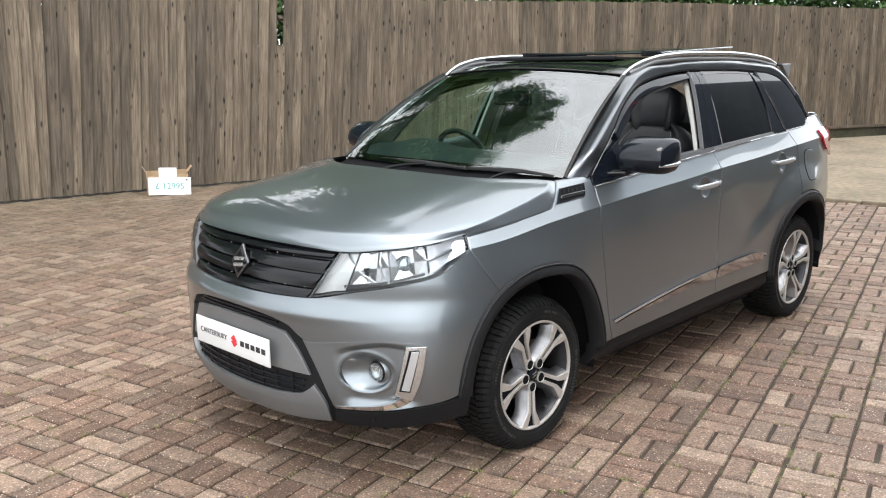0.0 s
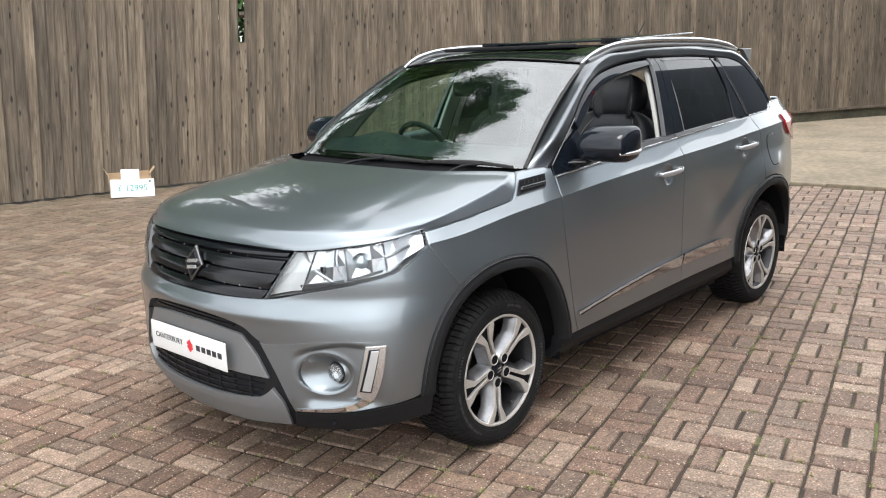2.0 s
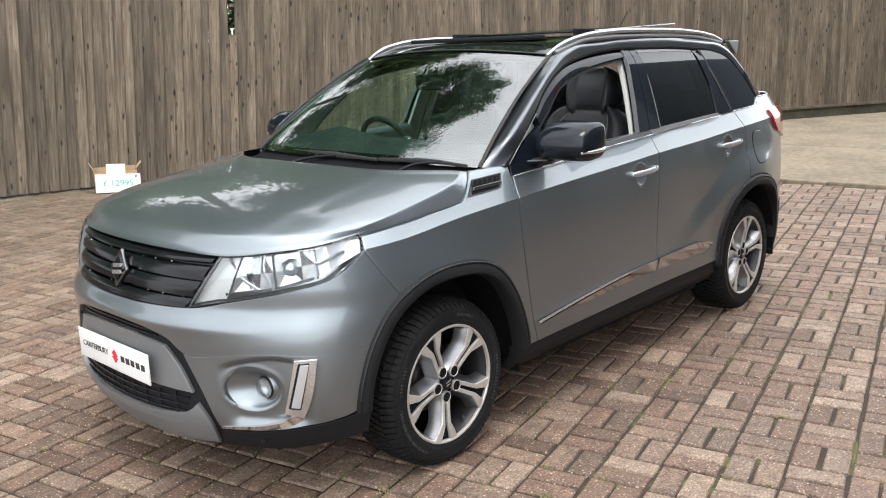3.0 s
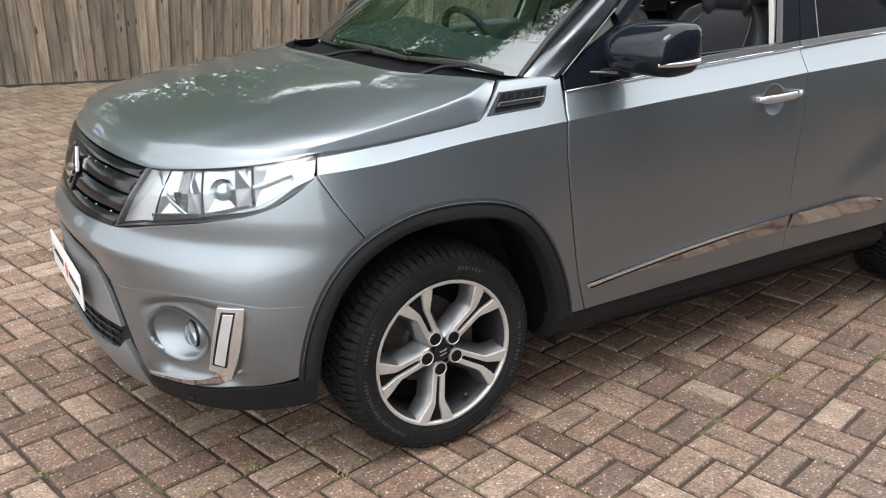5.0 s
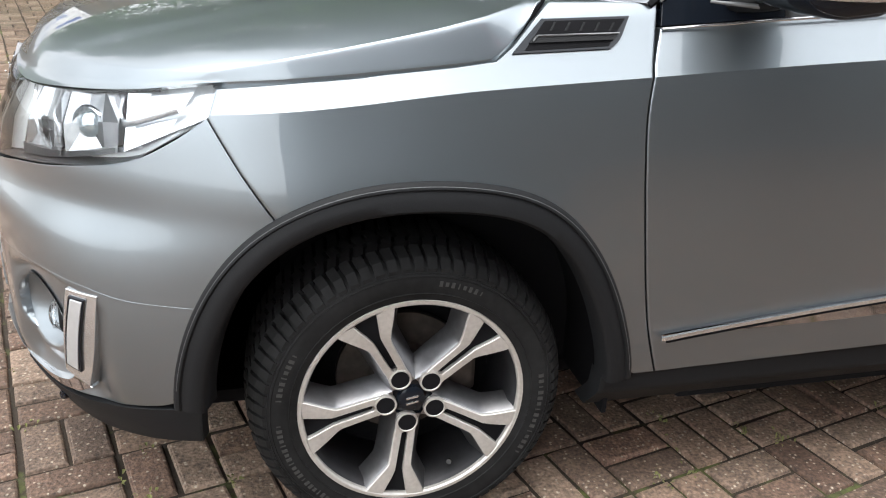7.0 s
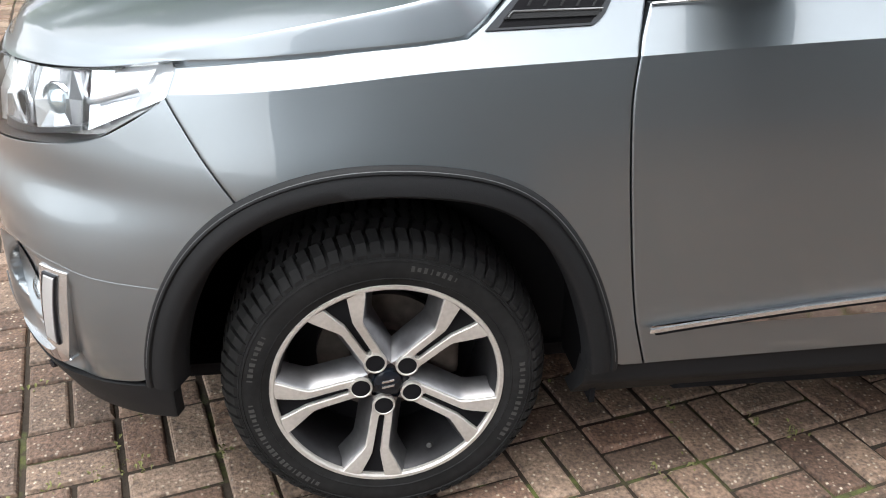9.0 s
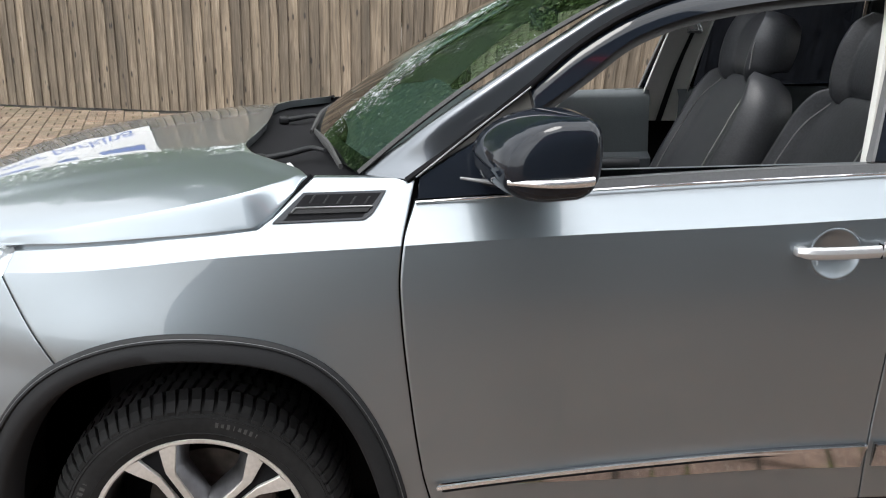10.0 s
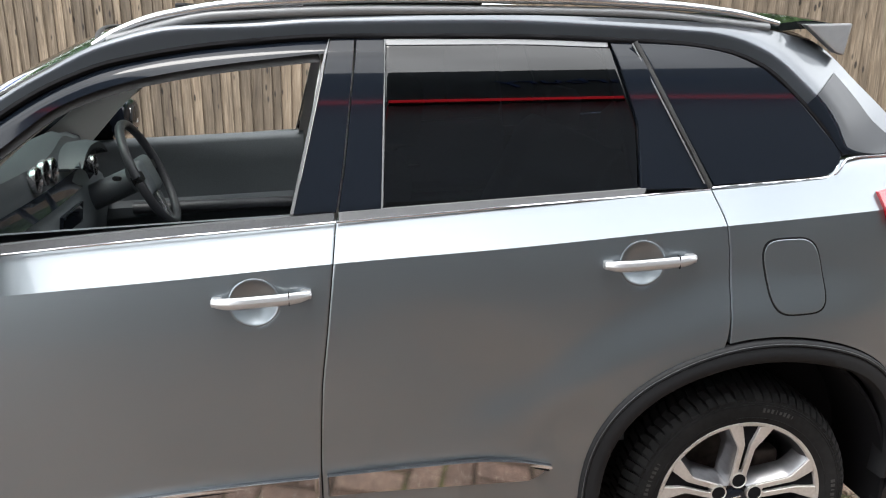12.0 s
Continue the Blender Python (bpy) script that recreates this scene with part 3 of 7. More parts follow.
def fence():
    """Tall close-boarded fence: feather-edged boards lapped on rails, with a gravel board along the far run."""
    f = tagged(new("fence"), "tall weathered close-boarded wooden fence with knots", "fence", kind="structure")
    shapes = []
    rng = random.Random(4)
    for k in range(6):
        w = 0.138
        bm = bmesh.new()
        rows = 5
        ring = []
        for j in range(rows + 1):
            z = j / rows
            bow = rng.uniform(-0.004, 0.004)
            ring.append([bm.verts.new(p) for p in ((-w / 2 + bow, 0.004, z), (-w / 2 + bow, -0.008, z), (w / 2 + bow, -0.038 + rng.uniform(-0.003, 0.003), z), (w / 2 + bow, 0.004, z))])
        for a, b in zip(ring, ring[1:]):
            for i in range(4):
                m = (i + 1) % 4
                bm.faces.new((a[i], a[m], b[m], b[i]))
        bm.faces.new(ring[-1])
        bm.faces.new(ring[0][::-1])
        bmesh.ops.recalc_face_normals(bm, faces=bm.faces)
        me = bpy.data.meshes.new("board")
        bm.to_mesh(me)
        bm.free()
        me.materials.append(WOOD)
        shapes.append(me)
    lean = lambda q: -0.5 + 4.5 * smooth((q - 0.2) / 1.8) * (1 - smooth((q - 5.0) / 4.0))
    x, n, far_verts, far_faces = -9.5, 0, [], []
    while x < 21.5:
        slope = (fence_y(x + 0.05) - fence_y(x - 0.05)) / 0.1
        yaw = math.atan(slope)
        low, high = (0.24 if x > 10.8 else 0.02), 2.455 + 0.02 * math.sin(x * 0.7) + rng.uniform(-0.012, 0.012)
        pieces = [(low, high)]
        if 4.21 < x < 4.325:
            pieces = [(low, 1.80)]
        for a, b in pieces:
            shape = shapes[rng.randrange(6)]
            at = Matrix.Translation((x, fence_y(x) + rng.uniform(-0.004, 0.004), a)) @ pose(0, 0, 0, 0, rng.uniform(-0.35, 0.35) + lean(x), math.degrees(yaw)) @ Matrix.Diagonal((rng.uniform(0.92, 1.1), 1, b - a, 1))
            if x < 19:
                ob = new("board", shape)
                ob.parent, ob.matrix_basis = f, at
            else:
                k = len(far_verts)
                far_verts += [at @ v.co for v in shape.vertices]
                far_faces += [tuple(k + i for i in p.vertices) for p in shape.polygons]
        x += 0.118 * math.cos(yaw) * rng.uniform(0.9, 1.12)
        n += 1
    tagged(part("far_boards", mesh_of(far_verts, far_faces, False), WOOD, f), kind="stuff")
    for z in (0.45, 1.3, 2.15):
        for a, b in (((-9.5, 21.5),) if z < 2 else ((-9.5, 4.12), (4.42, 21.5))):
            pts = [(px, fence_y(px) + 0.05, z) for px in [a + (b - a) * k / 40 for k in range(41)]]
            part("rail", tube(pts, 0.04, 4, True, 60), WOOD, f)
    pts = [(px, fence_y(px) + 0.005) for px in [10.7 + 10.8 * k / 24 for k in range(25)]]
    bm = prism([(a, b - 0.035) for a, b in pts] + [(a, b) for a, b in pts[::-1]], 0.0, 0.20, 0, "z")
    # mossy board, its colour darkened to carry the shadow line under the fence
    part("gravel_board", bm, MOSSY, f, "mossy board along the foot, darkened for the shadow line")
    bm = prism([(a, b - 0.075) for a, b in pts] + [(a, b) for a, b in pts[::-1]], 0.20, 0.245, 0, "z")
    part("capping", bm, WOOD, f)
    return f


fence()


def leaf_mesh(rng, spread, count, size, hollow=0.55):
    """A crown: clumps of small leaves in an uneven cloud, thinner inside."""
    verts, faces = [], []
    lumps = []
    for _ in range(70):
        d = Vector((rng.gauss(0, 1), rng.gauss(0, 1), rng.gauss(0, 1))).normalized()
        r = rng.uniform(hollow, 1.0)
        lumps.append((Vector((d.x * spread[0], d.y * spread[1], d.z * spread[2])) * r, rng.uniform(0.28, 0.6)))
    for k in range(count):
        c, s = lumps[rng.randrange(len(lumps))]
        p = c + Vector((rng.gauss(0, 1), rng.gauss(0, 1), rng.gauss(0, 0.8))) * s
        n = Vector((rng.gauss(0, 1), rng.gauss(0, 1), rng.gauss(0.5, 1))).normalized()
        a = n.orthogonal().normalized()
        a.rotate(Matrix.Rotation(rng.uniform(0, 6.28), 3, n))
        b = n.cross(a)
        w = size * rng.uniform(0.6, 1.3)
        i = len(verts)
        verts += [p - a * w, p - b * w * 0.45 + n * w * 0.12, p + a * w, p + b * w * 0.45 + n * w * 0.12]
        faces.append((i, i + 1, i + 2, i + 3))
    me = mesh_of(verts, faces, False)
    return me


LEAF = mat("leaves", (0.055, 0.115, 0.025), 0.55, grain=0.35, scale=3.0, spots=0.25)
LEAF.node_tree.nodes["Principled BSDF"].inputs["Subsurface Weight"].default_value = 0.0
BARK = mat("bark", (0.10, 0.075, 0.055), 0.9, grain=0.35, scale=18, bump=0.6, stretch=(1, 1, 0.2))


def tree(x, y, height, spread, seed, count=9000):
    rng = random.Random(seed)
    t = thing("tree", "tall leafy green tree behind the wooden fence", "tree", "trees behind the fence")
    t.location = (x, y, 0)
    top = height - spread[2] * 1.15
    limbs = [tube([(0, 0, -0.02), (0.1, 0.05, top * 0.5), (0.0, 0.15, top)], lambda s: 0.20 - 0.12 * s, 9)]
    part("trunk", limbs[0], BARK, t).matrix_parent_inverse = Matrix()
    for k in range(6):
        a = k * 1.05 + rng.uniform(-0.3, 0.3)
        reach = rng.uniform(0.5, 0.8)
        z = top * rng.uniform(0.55, 0.95)
        end = Vector((math.cos(a) * spread[0] * reach, math.sin(a) * spread[1] * reach, top + rng.uniform(-0.5, 1.2)))
        part("limb", tube([(0.05, 0.08, z), end * 0.5 + Vector((0, 0, z * 0.5)), end], lambda s: 0.075 - 0.055 * s, 7, True, 12), BARK, t).matrix_parent_inverse = Matrix()
    crown = leaf_mesh(rng, spread, count, 0.115)
    crown.transform(Matrix.Translation((0, 0, top + 0.3)))
    part("crown", crown, LEAF, t).matrix_parent_inverse = Matrix()
    return t


tree(-4.5, 12.9, 13.0, (3.0, 2.2, 4.6), 1, 26000)
tree(0.0, 11.6, 17.0, (3.2, 2.4, 6.3), 2, 40000)
tree(4.8, 10.4, 21.5, (4.2, 3.0, 8.0), 3, 60000)
tree(9.2, 9.4, 12.0, (3.0, 2.4, 4.4), 5, 36000)
tree(2.2, 11.0, 20.0, (3.4, 2.6, 7.5), 8, 54000)
tree(13.8, 8.0, 11.0, (3.0, 2.2, 4.2), 6, 26000)


def hedge():
    rng = random.Random(9)
    verts, faces = [], []
    for k in range(150000):
        x = rng.uniform(-9.3, 22)
        y = fence_y(x) + rng.uniform(0.35, 1.7)
        z = 0.3 + (3.5 + 3.2 * smooth((3.0 - x) / 2.5)) * rng.random() ** 0.6 + 0.30 * math.sin(x * 1.9) * math.sin(x * 0.7) + rng.gauss(0, 0.12)
        p = Vector((x, y, z))
        n = Vector((rng.gauss(0, 1), rng.gauss(-0.6, 1), rng.gauss(0.5, 1))).normalized()
        a = n.orthogonal().normalized()
        a.rotate(Matrix.Rotation(rng.uniform(0, 6.28), 3, n))
        b, w, i = n.cross(a), rng.uniform(0.045, 0.085), len(verts)
        verts += [p - a * w, p - b * w * 0.5, p + a * w, p + b * w * 0.5]
        faces.append((i, i + 1, i + 2, i + 3))
    h = part("hedge", mesh_of(verts, faces, False), LEAF, None, "dense green leafy hedge standing behind the fence")
    tagged(h, category="hedge", kind="stuff")


hedge()

RENDER_WALL = mat("blue_grey_cladding", (0.075, 0.10, 0.125), 0.5, grain=0.03, scale=20, spots=0.05)
GREY_WALL = mat("grey_panels", (0.25, 0.285, 0.345), 0.4, grain=0.06, scale=20, spots=0.1)
# grey base colour stands for the sky and yard mirrored in the glazing
SHOW_GLASS = mat("showroom_glass", (0.17, 0.185, 0.20), 0.08, 0.0, 0.6)


def red_lamp_line():
    """The lit red tube along the fascia's foot."""
    m = mat("red_tube", (0.62, 0.02, 0.03), 0.4)
    b = m.node_tree.nodes["Principled BSDF"]
    b.inputs["Emission Color"].default_value, b.inputs["Emission Strength"].default_value = (1.0, 0.03, 0.05, 1), 1.6
    return m


def showroom():
    """The building across the yard: dark glazing below, a fascia with blue letters and a red line. A taller unseen
    block is added to darken reflections.
    """
    b = tagged(new("building"), "showroom with dark glazing, lettered fascia, red line and added dark block", "building", kind="structure")
    y = -5.0
    part("wall", box_bm((11.0, 0.3, 4.60), (4.5, y - 0.25, 2.30)), GREY_WALL, b)
    part("fascia", box_bm((11.0, 0.34, 1.78), (4.5, y - 0.2, 5.38), 0.01), RENDER_WALL, b)
    part("red_line", box_bm((11.0, 0.05, 0.018), (4.5, y - 0.012, 4.50), 0.005), red_lamp_line(), b)
    part("side_wall", box_bm((0.3, 7.0, 4.3), (-0.84, y - 3.9, 2.15)), GREY_WALL, b)
    part("roof", box_bm((11.0, 7.2, 0.2), (4.5, y - 3.8, 5.2)), GREY_WALL, b)
    # unseen tall block, added so that doors and rear glass mirror something dark
    part("wing_wall", box_bm((14.0, 6.0, 7.2), (17.0, y - 3.15, 3.6), 0.01), RENDER_WALL, b)
    for k in range(6):
        w = part("window", box_bm((1.66, 0.03, 2.7), (0.1 + 1.8 * k, y - 0.075, 1.55), 0.004), SHOW_GLASS, b)
        part("window_frame", box_bm((0.09, 0.07, 2.8), (-0.8 + 1.8 * k, y - 0.07, 1.5), 0.006), SATIN, w)
    me = text_mesh("Canterbury", 0.47, 0.02)
    me.transform(Matrix.Translation((4.2, y + 0.0, 5.03)) @ pose(0, 0, 0, 90, 0, 180))
    part("letters", me, BLUE_INK, b, "blue fascia lettering")


showroom()


def fence_sign():
    s = thing("parking_sign", "long white board lettered blue, fixed to the wooden fence", "sign")
    x, yaw = -4.35, math.degrees(math.atan(-0.222))
    at = Matrix.Translation((x, fence_y(x) - 0.055, 2.03)) @ pose(0, 0, 0, 90, 0, yaw)
    bm = box_bm((3.75, 0.98, 0.012), (0, 0, 0), 0.003, 1)
    bm.transform(at)
    part("board", bm, WHITE, s)
    me = text_mesh("Customer parking", 0.44, 0.002)
    me.transform(at @ Matrix.Translation((0.0, -0.22, 0.009)))
    part("lettering", me, BLUE_INK, s)
    for k, w in enumerate((0.5, 0.8, 0.35, 0.7)):
        bar = box_bm((w, 0.16, 0.004), (-1.35 + 0.9 * k, 0.26, 0.009))
        bar.transform(at)
        part("lettering_bar", bar, BLUE_INK, s)


fence_sign()

# ---- the car ----
car = thing("car", "grey metallic compact SUV with black roof, parked on block paving", "car")


def swell(hub, a):
    """How much wider than a circle the arch is at an angle."""
    if hub == FRONT:
        return 0.020 * math.exp(-(((a - 128) / 28) ** 2)) + 0.020 * math.exp(-(((a - 57) / 19) ** 2)) - 0.006 * math.exp(-(((a - 17) / 15) ** 2))
    return 0.026 * math.exp(-(((a - 142) / 25) ** 2)) + 0.050 * math.exp(-(((a - 36) / 28) ** 2))


def arc(hub, base, a, b, n=10):
    """Points (x, z) on a wheel arch from angle a to b, in degrees."""
    out = []
    for k in range(n + 1):
        t = a + (b - a) * k / n
        radius = base + swell(hub, t)
        out.append((hub + radius * math.cos(radians(t)), HUB_Z + radius * math.sin(radians(t))))
    return out


def uz(points):
    return [(u_of(x, z), z) for x, z in points]


def pz(points):
    """(phi, z) on the nose to (u, z)."""
    return [(X0 + (p - 90) / 100, z) for p, z in points]


ARCH_F, ARCH_R = 0.442, 0.444

# body shell behind the panels, near-black to stand for shade in the gaps
def shell():
    lines = []
    for x in [-0.24 + 3.34 * k / 40 for k in range(41)]:
        row = []
        zb = 0.95 if x < 0.2 else 1.05
        for z in [0.24 + (zb - 0.24) * j / 8 for j in range(9)]:
            p = body(u_of(x, z), z, -0.035)
            near = min(math.hypot(x - h, z - HUB_Z) for h in (FRONT, REAR))
            if near < 0.54:
                p.y = max(p.y, -0.60)
            row.append(p)
        lines.append(row)
    me = loft(lines)
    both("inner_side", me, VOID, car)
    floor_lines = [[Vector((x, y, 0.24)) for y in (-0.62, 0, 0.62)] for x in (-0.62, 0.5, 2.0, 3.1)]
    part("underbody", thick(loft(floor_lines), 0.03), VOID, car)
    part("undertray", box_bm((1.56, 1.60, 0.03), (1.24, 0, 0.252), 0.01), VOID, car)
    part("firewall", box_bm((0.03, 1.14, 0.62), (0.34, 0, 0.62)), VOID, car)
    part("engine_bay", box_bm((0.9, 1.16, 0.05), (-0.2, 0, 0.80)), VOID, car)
    # wheel wells
    for hub, r in ((FRONT, ARCH_F), (REAR, ARCH_R)):
        rows = []
        for k in range(25):
            a = -14 + 197 * k / 24
            turn = clamp(a, 4, 176)
            rows.append([Vector((hub + (r - 0.02) * math.cos(radians(turn)), y, HUB_Z + (r - 0.02) * math.sin(radians(turn)) - 0.007 * abs(a - turn))) for y in (-0.83, -0.72, -0.56)])
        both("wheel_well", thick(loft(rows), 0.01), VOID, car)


shell()


# bonnet: the plan comes from its four edges, the height from a crown
hood_mid = curve([-0.757, -0.735, -0.69, -0.62, -0.5, -0.3, -0.1, 0.06], [0.886, 0.918, 0.945, 0.968, 0.996, 1.028, 1.050, 1.064])


# the fold above the side face of the bonnet
hood_fold = curve([-0.4, -0.345, -0.2, -0.05, 0.06, 0.128, 0.18, 0.24], [0.934, 0.939, 0.964, 0.992, 1.016, 1.034, 1.048, 1.062])


def hood():
    us = steps(56, 0.003)
    vs = steps(46, 0.003)
    front = [nose(p, z, -0.002) for p, z in ((0, 0.886), (10, 0.886), (20, 0.886), (30, 0.884), (38.7, 0.881), (52, 0.896), (63, 0.911), (71.5, 0.928))]
    side = [body(u_of(x, z), z) for x, z in ((-0.345, 0.928), (-0.2, 0.939), (-0.05, 0.952), (0.06, 0.963), (0.128, 0.972))] + [body(0.15, 0.985), body(0.195, 1.026), body(0.232, 1.062)]
    rear = [Vector(p) for p in ((0.076, 0, 1.066), (0.070, -0.2, 1.067), (0.064, -0.36, 1.068), (0.092, -0.5, 1.068), (0.152, -0.60, 1.067), (0.210, -0.69, 1.065), (0.232, -0.752, 1.062))]
    verts, faces = [], []
    half = sorted(set(us + [0.93, 0.94, 0.95, 0.956, 0.960, 0.965, 0.970, 0.976, 0.982, 0.987]))
    w = 2 * len(half) - 1
    fr, re, si = sample(front, half), sample(rear, half), sample(side, vs)
    for j, s in enumerate(vs):
        row = []
        for i, v in enumerate(half):
            mid_front, mid_rear = front[0], rear[0]
            mid = mid_front.lerp(mid_rear, s)
            p = fr[i] * (1 - s) + re[i] * s + mid * (1 - v) + si[j] * v
            p -= mid_front * (1 - v) * (1 - s) + fr[-1] * v * (1 - s) + mid_rear * (1 - v) * s + re[-1] * v * s
            zc, ze = hood_mid(mid.x), si[j].z
            fold, t = max(ze, hood_fold(si[j].x)), clamp((v - 0.960) / 0.040)
            steep = (math.sqrt(t * t + 0.03) - 0.173) / (math.sqrt(1.03) - 0.173)
            z = ze + (fold - ze) * (1 - steep) + (zc - fold) * (1 - 0.5 * v * v - 0.5 * clamp((v - 0.35) / 0.65) ** 1.9) + 0.005 * smooth((0.66 - v) / 0.08) * smooth(s / 0.2) * (1 - 0.5 * s)
            wgt = smooth(s / 0.05)
            p.z = (fr[i].z + (z - ze) * 0.0) * (1 - wgt) + z * wgt if s < 0.05 else z
            if s > 0.93:
                p.z = p.z * (1 - smooth((s - 0.93) / 0.07)) + re[i].z * smooth((s - 0.93) / 0.07)
            if j in (0, len(vs) - 1) or i == len(half) - 1:
                p.z -= 0.001
            row.append(p)
        full = [Vector((p.x, -p.y, p.z)) for p in row[:0:-1]] + row
        verts += full
    for j in range(len(vs) - 1):
        for i in range(w - 1):
            k = j * w + i
            faces.append((k, k + 1, k + w + 1, k + w))
    me = facing(mesh_of(verts, faces), (0, 0, 1))
    # rolled edge underneath
    bm = bmesh.new()
    bm.from_mesh(me)
    rim = [e for e in bm.edges if e.is_boundary]
    out = bmesh.ops.extrude_edge_only(bm, edges=rim)
    for v in out["geom"]:
        if isinstance(v, bmesh.types.BMVert):
            v.co += Vector((0.024, 0.016 if v.co.y < 0 else -0.016, -0.006)) if v.co.x < -0.34 else Vector((-0.004, 0.004 if v.co.y < 0 else -0.004, -0.022))
    for e in rim:
        e.smooth = False
    bm.to_mesh(me)
    bm.free()
    part("bonnet", me, PAINT, car)


hood()

FENDER_LEFT = uz([arc(FRONT, ARCH_F - 0.006, 123, 123, 1)[0], (-0.305, 0.79), (-0.353, 0.876), (-0.338, 0.918)])
DOOR_CUT = [(0.497, 0.345), (0.480, 0.40), (0.464, 0.461), (0.436, 0.64), (0.418, 0.80), (0.414, 0.87), (0.420, 0.944), (0.434, 1.0), (0.449, 1.062)]


def fender():
    bottom = [(u_of(x, z), z) for x, z in arc(FRONT, ARCH_F - 0.006, 123, 4, 24)] + [(0.455, 0.345), (0.493, 0.345)]
    bottom[0] = FENDER_LEFT[0]
    top = uz([(-0.338, 0.918), (-0.2, 0.931), (-0.05, 0.945), (0.06, 0.956), (0.135, 0.966), (0.168, 0.99), (0.205, 1.026), (0.243, 1.060), (0.34, 1.062), (0.445, 1.062)])
    me = skin(bottom, [(x - 0.002, z) for x, z in DOOR_CUT], top, FENDER_LEFT, body, 72, 56, rim=0.004, soft=(True, True, False, False), crease=crease_z)
    a, b = both("front_wing", me, PAINT, car)
    # side vent let into the wing, with a bright bar
    for ob, flip in ((a, 1), (b, -1)):
        def mk(me):
            return me if flip > 0 else mirrored(me)
        frame = skin([(0.165, 0.979), (0.345, 0.989)], [(0.345, 0.989), (0.362, 1.0), (0.389, 1.041)], [(0.225, 1.034), (0.389, 1.041)], [(0.165, 0.979), (0.225, 1.034)], lambda u, z, o=0.0: body(u, z, o + 0.004), 14, 8, 0.012)
        v = part("wing_vent", mk(frame), GLOSS_BLACK, ob, "black slatted vent")
        inner = skin([(0.186, 0.984), (0.342, 0.993)], [(0.342, 0.993), (0.380, 1.037)], [(0.229, 1.031), (0.380, 1.037)], [(0.186, 0.984), (0.229, 1.031)], lambda u, z, o=0.0: body(u, z, o + 0.0048), 10, 6, 0.003)
        part("vent_mesh", mk(inner), VOID, v)
        lower = skin([(0.196, 0.997), (0.352, 1.004)], [(0.352, 1.004), (0.362, 1.014)], [(0.208, 1.008), (0.362, 1.014)], [(0.196, 0.997), (0.208, 1.008)], lambda u, z, o=0.0: body(u, z, o + 0.009), 10, 3, 0.008)
        part("vent_bar", mk(lower), TRIM, v)
        edge = [body(u, z, 0.0105) for u, z in ((0.203, 1.000), (0.210, 1.0085), (0.28, 1.0115), (0.362, 1.0145))]
        part("vent_bead", mk(tube(edge, 0.0018, 6, False, 24)), SATIN, v)
        for k in range(5):
            u = 0.236 + 0.027 * k
            tab = skin([(u, 1.016), (u + 0.004, 1.016)], [(u + 0.004, 1.016), (u + 0.014, 1.030)], [(u + 0.010, 1.030), (u + 0.014, 1.030)], [(u, 1.016), (u + 0.010, 1.030)], lambda x, z, o=0.0: body(x, z, o + 0.0062), 2, 3, 0.003)
            part("vent_slat", mk(tab), TRIM, v)


fender()


def joint_backs():
    """Dark strips behind the joints of the front panels, standing for the shade inside."""
    line = FENDER_LEFT
    me = skin([(u - 0.001, z) for u, z in line[:1]] + [(line[0][0] + 0.012, line[0][1])], [(u + 0.012, z) for u, z in line], [(line[-1][0] - 0.001, line[-1][1]), (line[-1][0] + 0.012, line[-1][1])], [(u - 0.001, z) for u, z in line], lambda u, z, o=0.0: body(u, z, o - 0.014), 4, 10, 0.004)
    both("joint_back", me, VOID, car)
    edge = [body(u_of(x, z), z, -0.012) for x, z in ((-0.345, 0.922), (-0.2, 0.935), (-0.05, 0.948), (0.06, 0.959), (0.13, 0.968))] + [body(0.16, 0.988, -0.012), body(0.2, 1.026, -0.012), body(0.238, 1.061, -0.012)]
    both("joint_back", tube(edge, 0.006, 6, True, 40), VOID, car)
    lip = [nose(p, z, -0.022) for p, z in ((0, 0.880), (20, 0.880), (38.7, 0.876), (52, 0.890), (60, 0.900), (66, 0.909))]
    both("joint_back", tube(lip, 0.005, 6, True, 40), VOID, car)


joint_backs()

# front bumper
LAMP_LOW = [(30, 0.709), (42, 0.741), (53, 0.769), (62.5, 0.799), (67.5, 0.838), (71.0, 0.876)]
INSERT = [(0, 0.640), (8.6, 0.637), (17, 0.626), (24, 0.603), (27, 0.572), (29.2, 0.537), (33, 0.436), (37.2, 0.303)]
LIP = [(37.2, 0.300), (49.7, 0.306), (60, 0.326), (66, 0.343), (68.3, 0.352)]
FOG = (45.3, 0.447)


def scoop(u, z):
    """How far the lower bumper sinks: a shelf under the brow, and the cone round the fog lamp."""
    phi = 90 + (u - X0) * 100
    brow = 0.575 - 0.0012 * abs(phi - 50) ** 1.4
    deep = smooth((brow - z) / 0.028) * smooth((61 - phi) / 6) * smooth((z - 0.295) / 0.06) * smooth((phi - 37) / 6)
    r = math.hypot((phi - FOG[0]) / 6.4, (z - FOG[1]) / 0.070)
    lip = 0.002 * math.exp(-((r - 1.12) / 0.13) ** 2)
    return -0.026 * deep + lip * smooth((phi - 33) / 4) - 0.11 * smooth((1.0 - r) / 0.2)


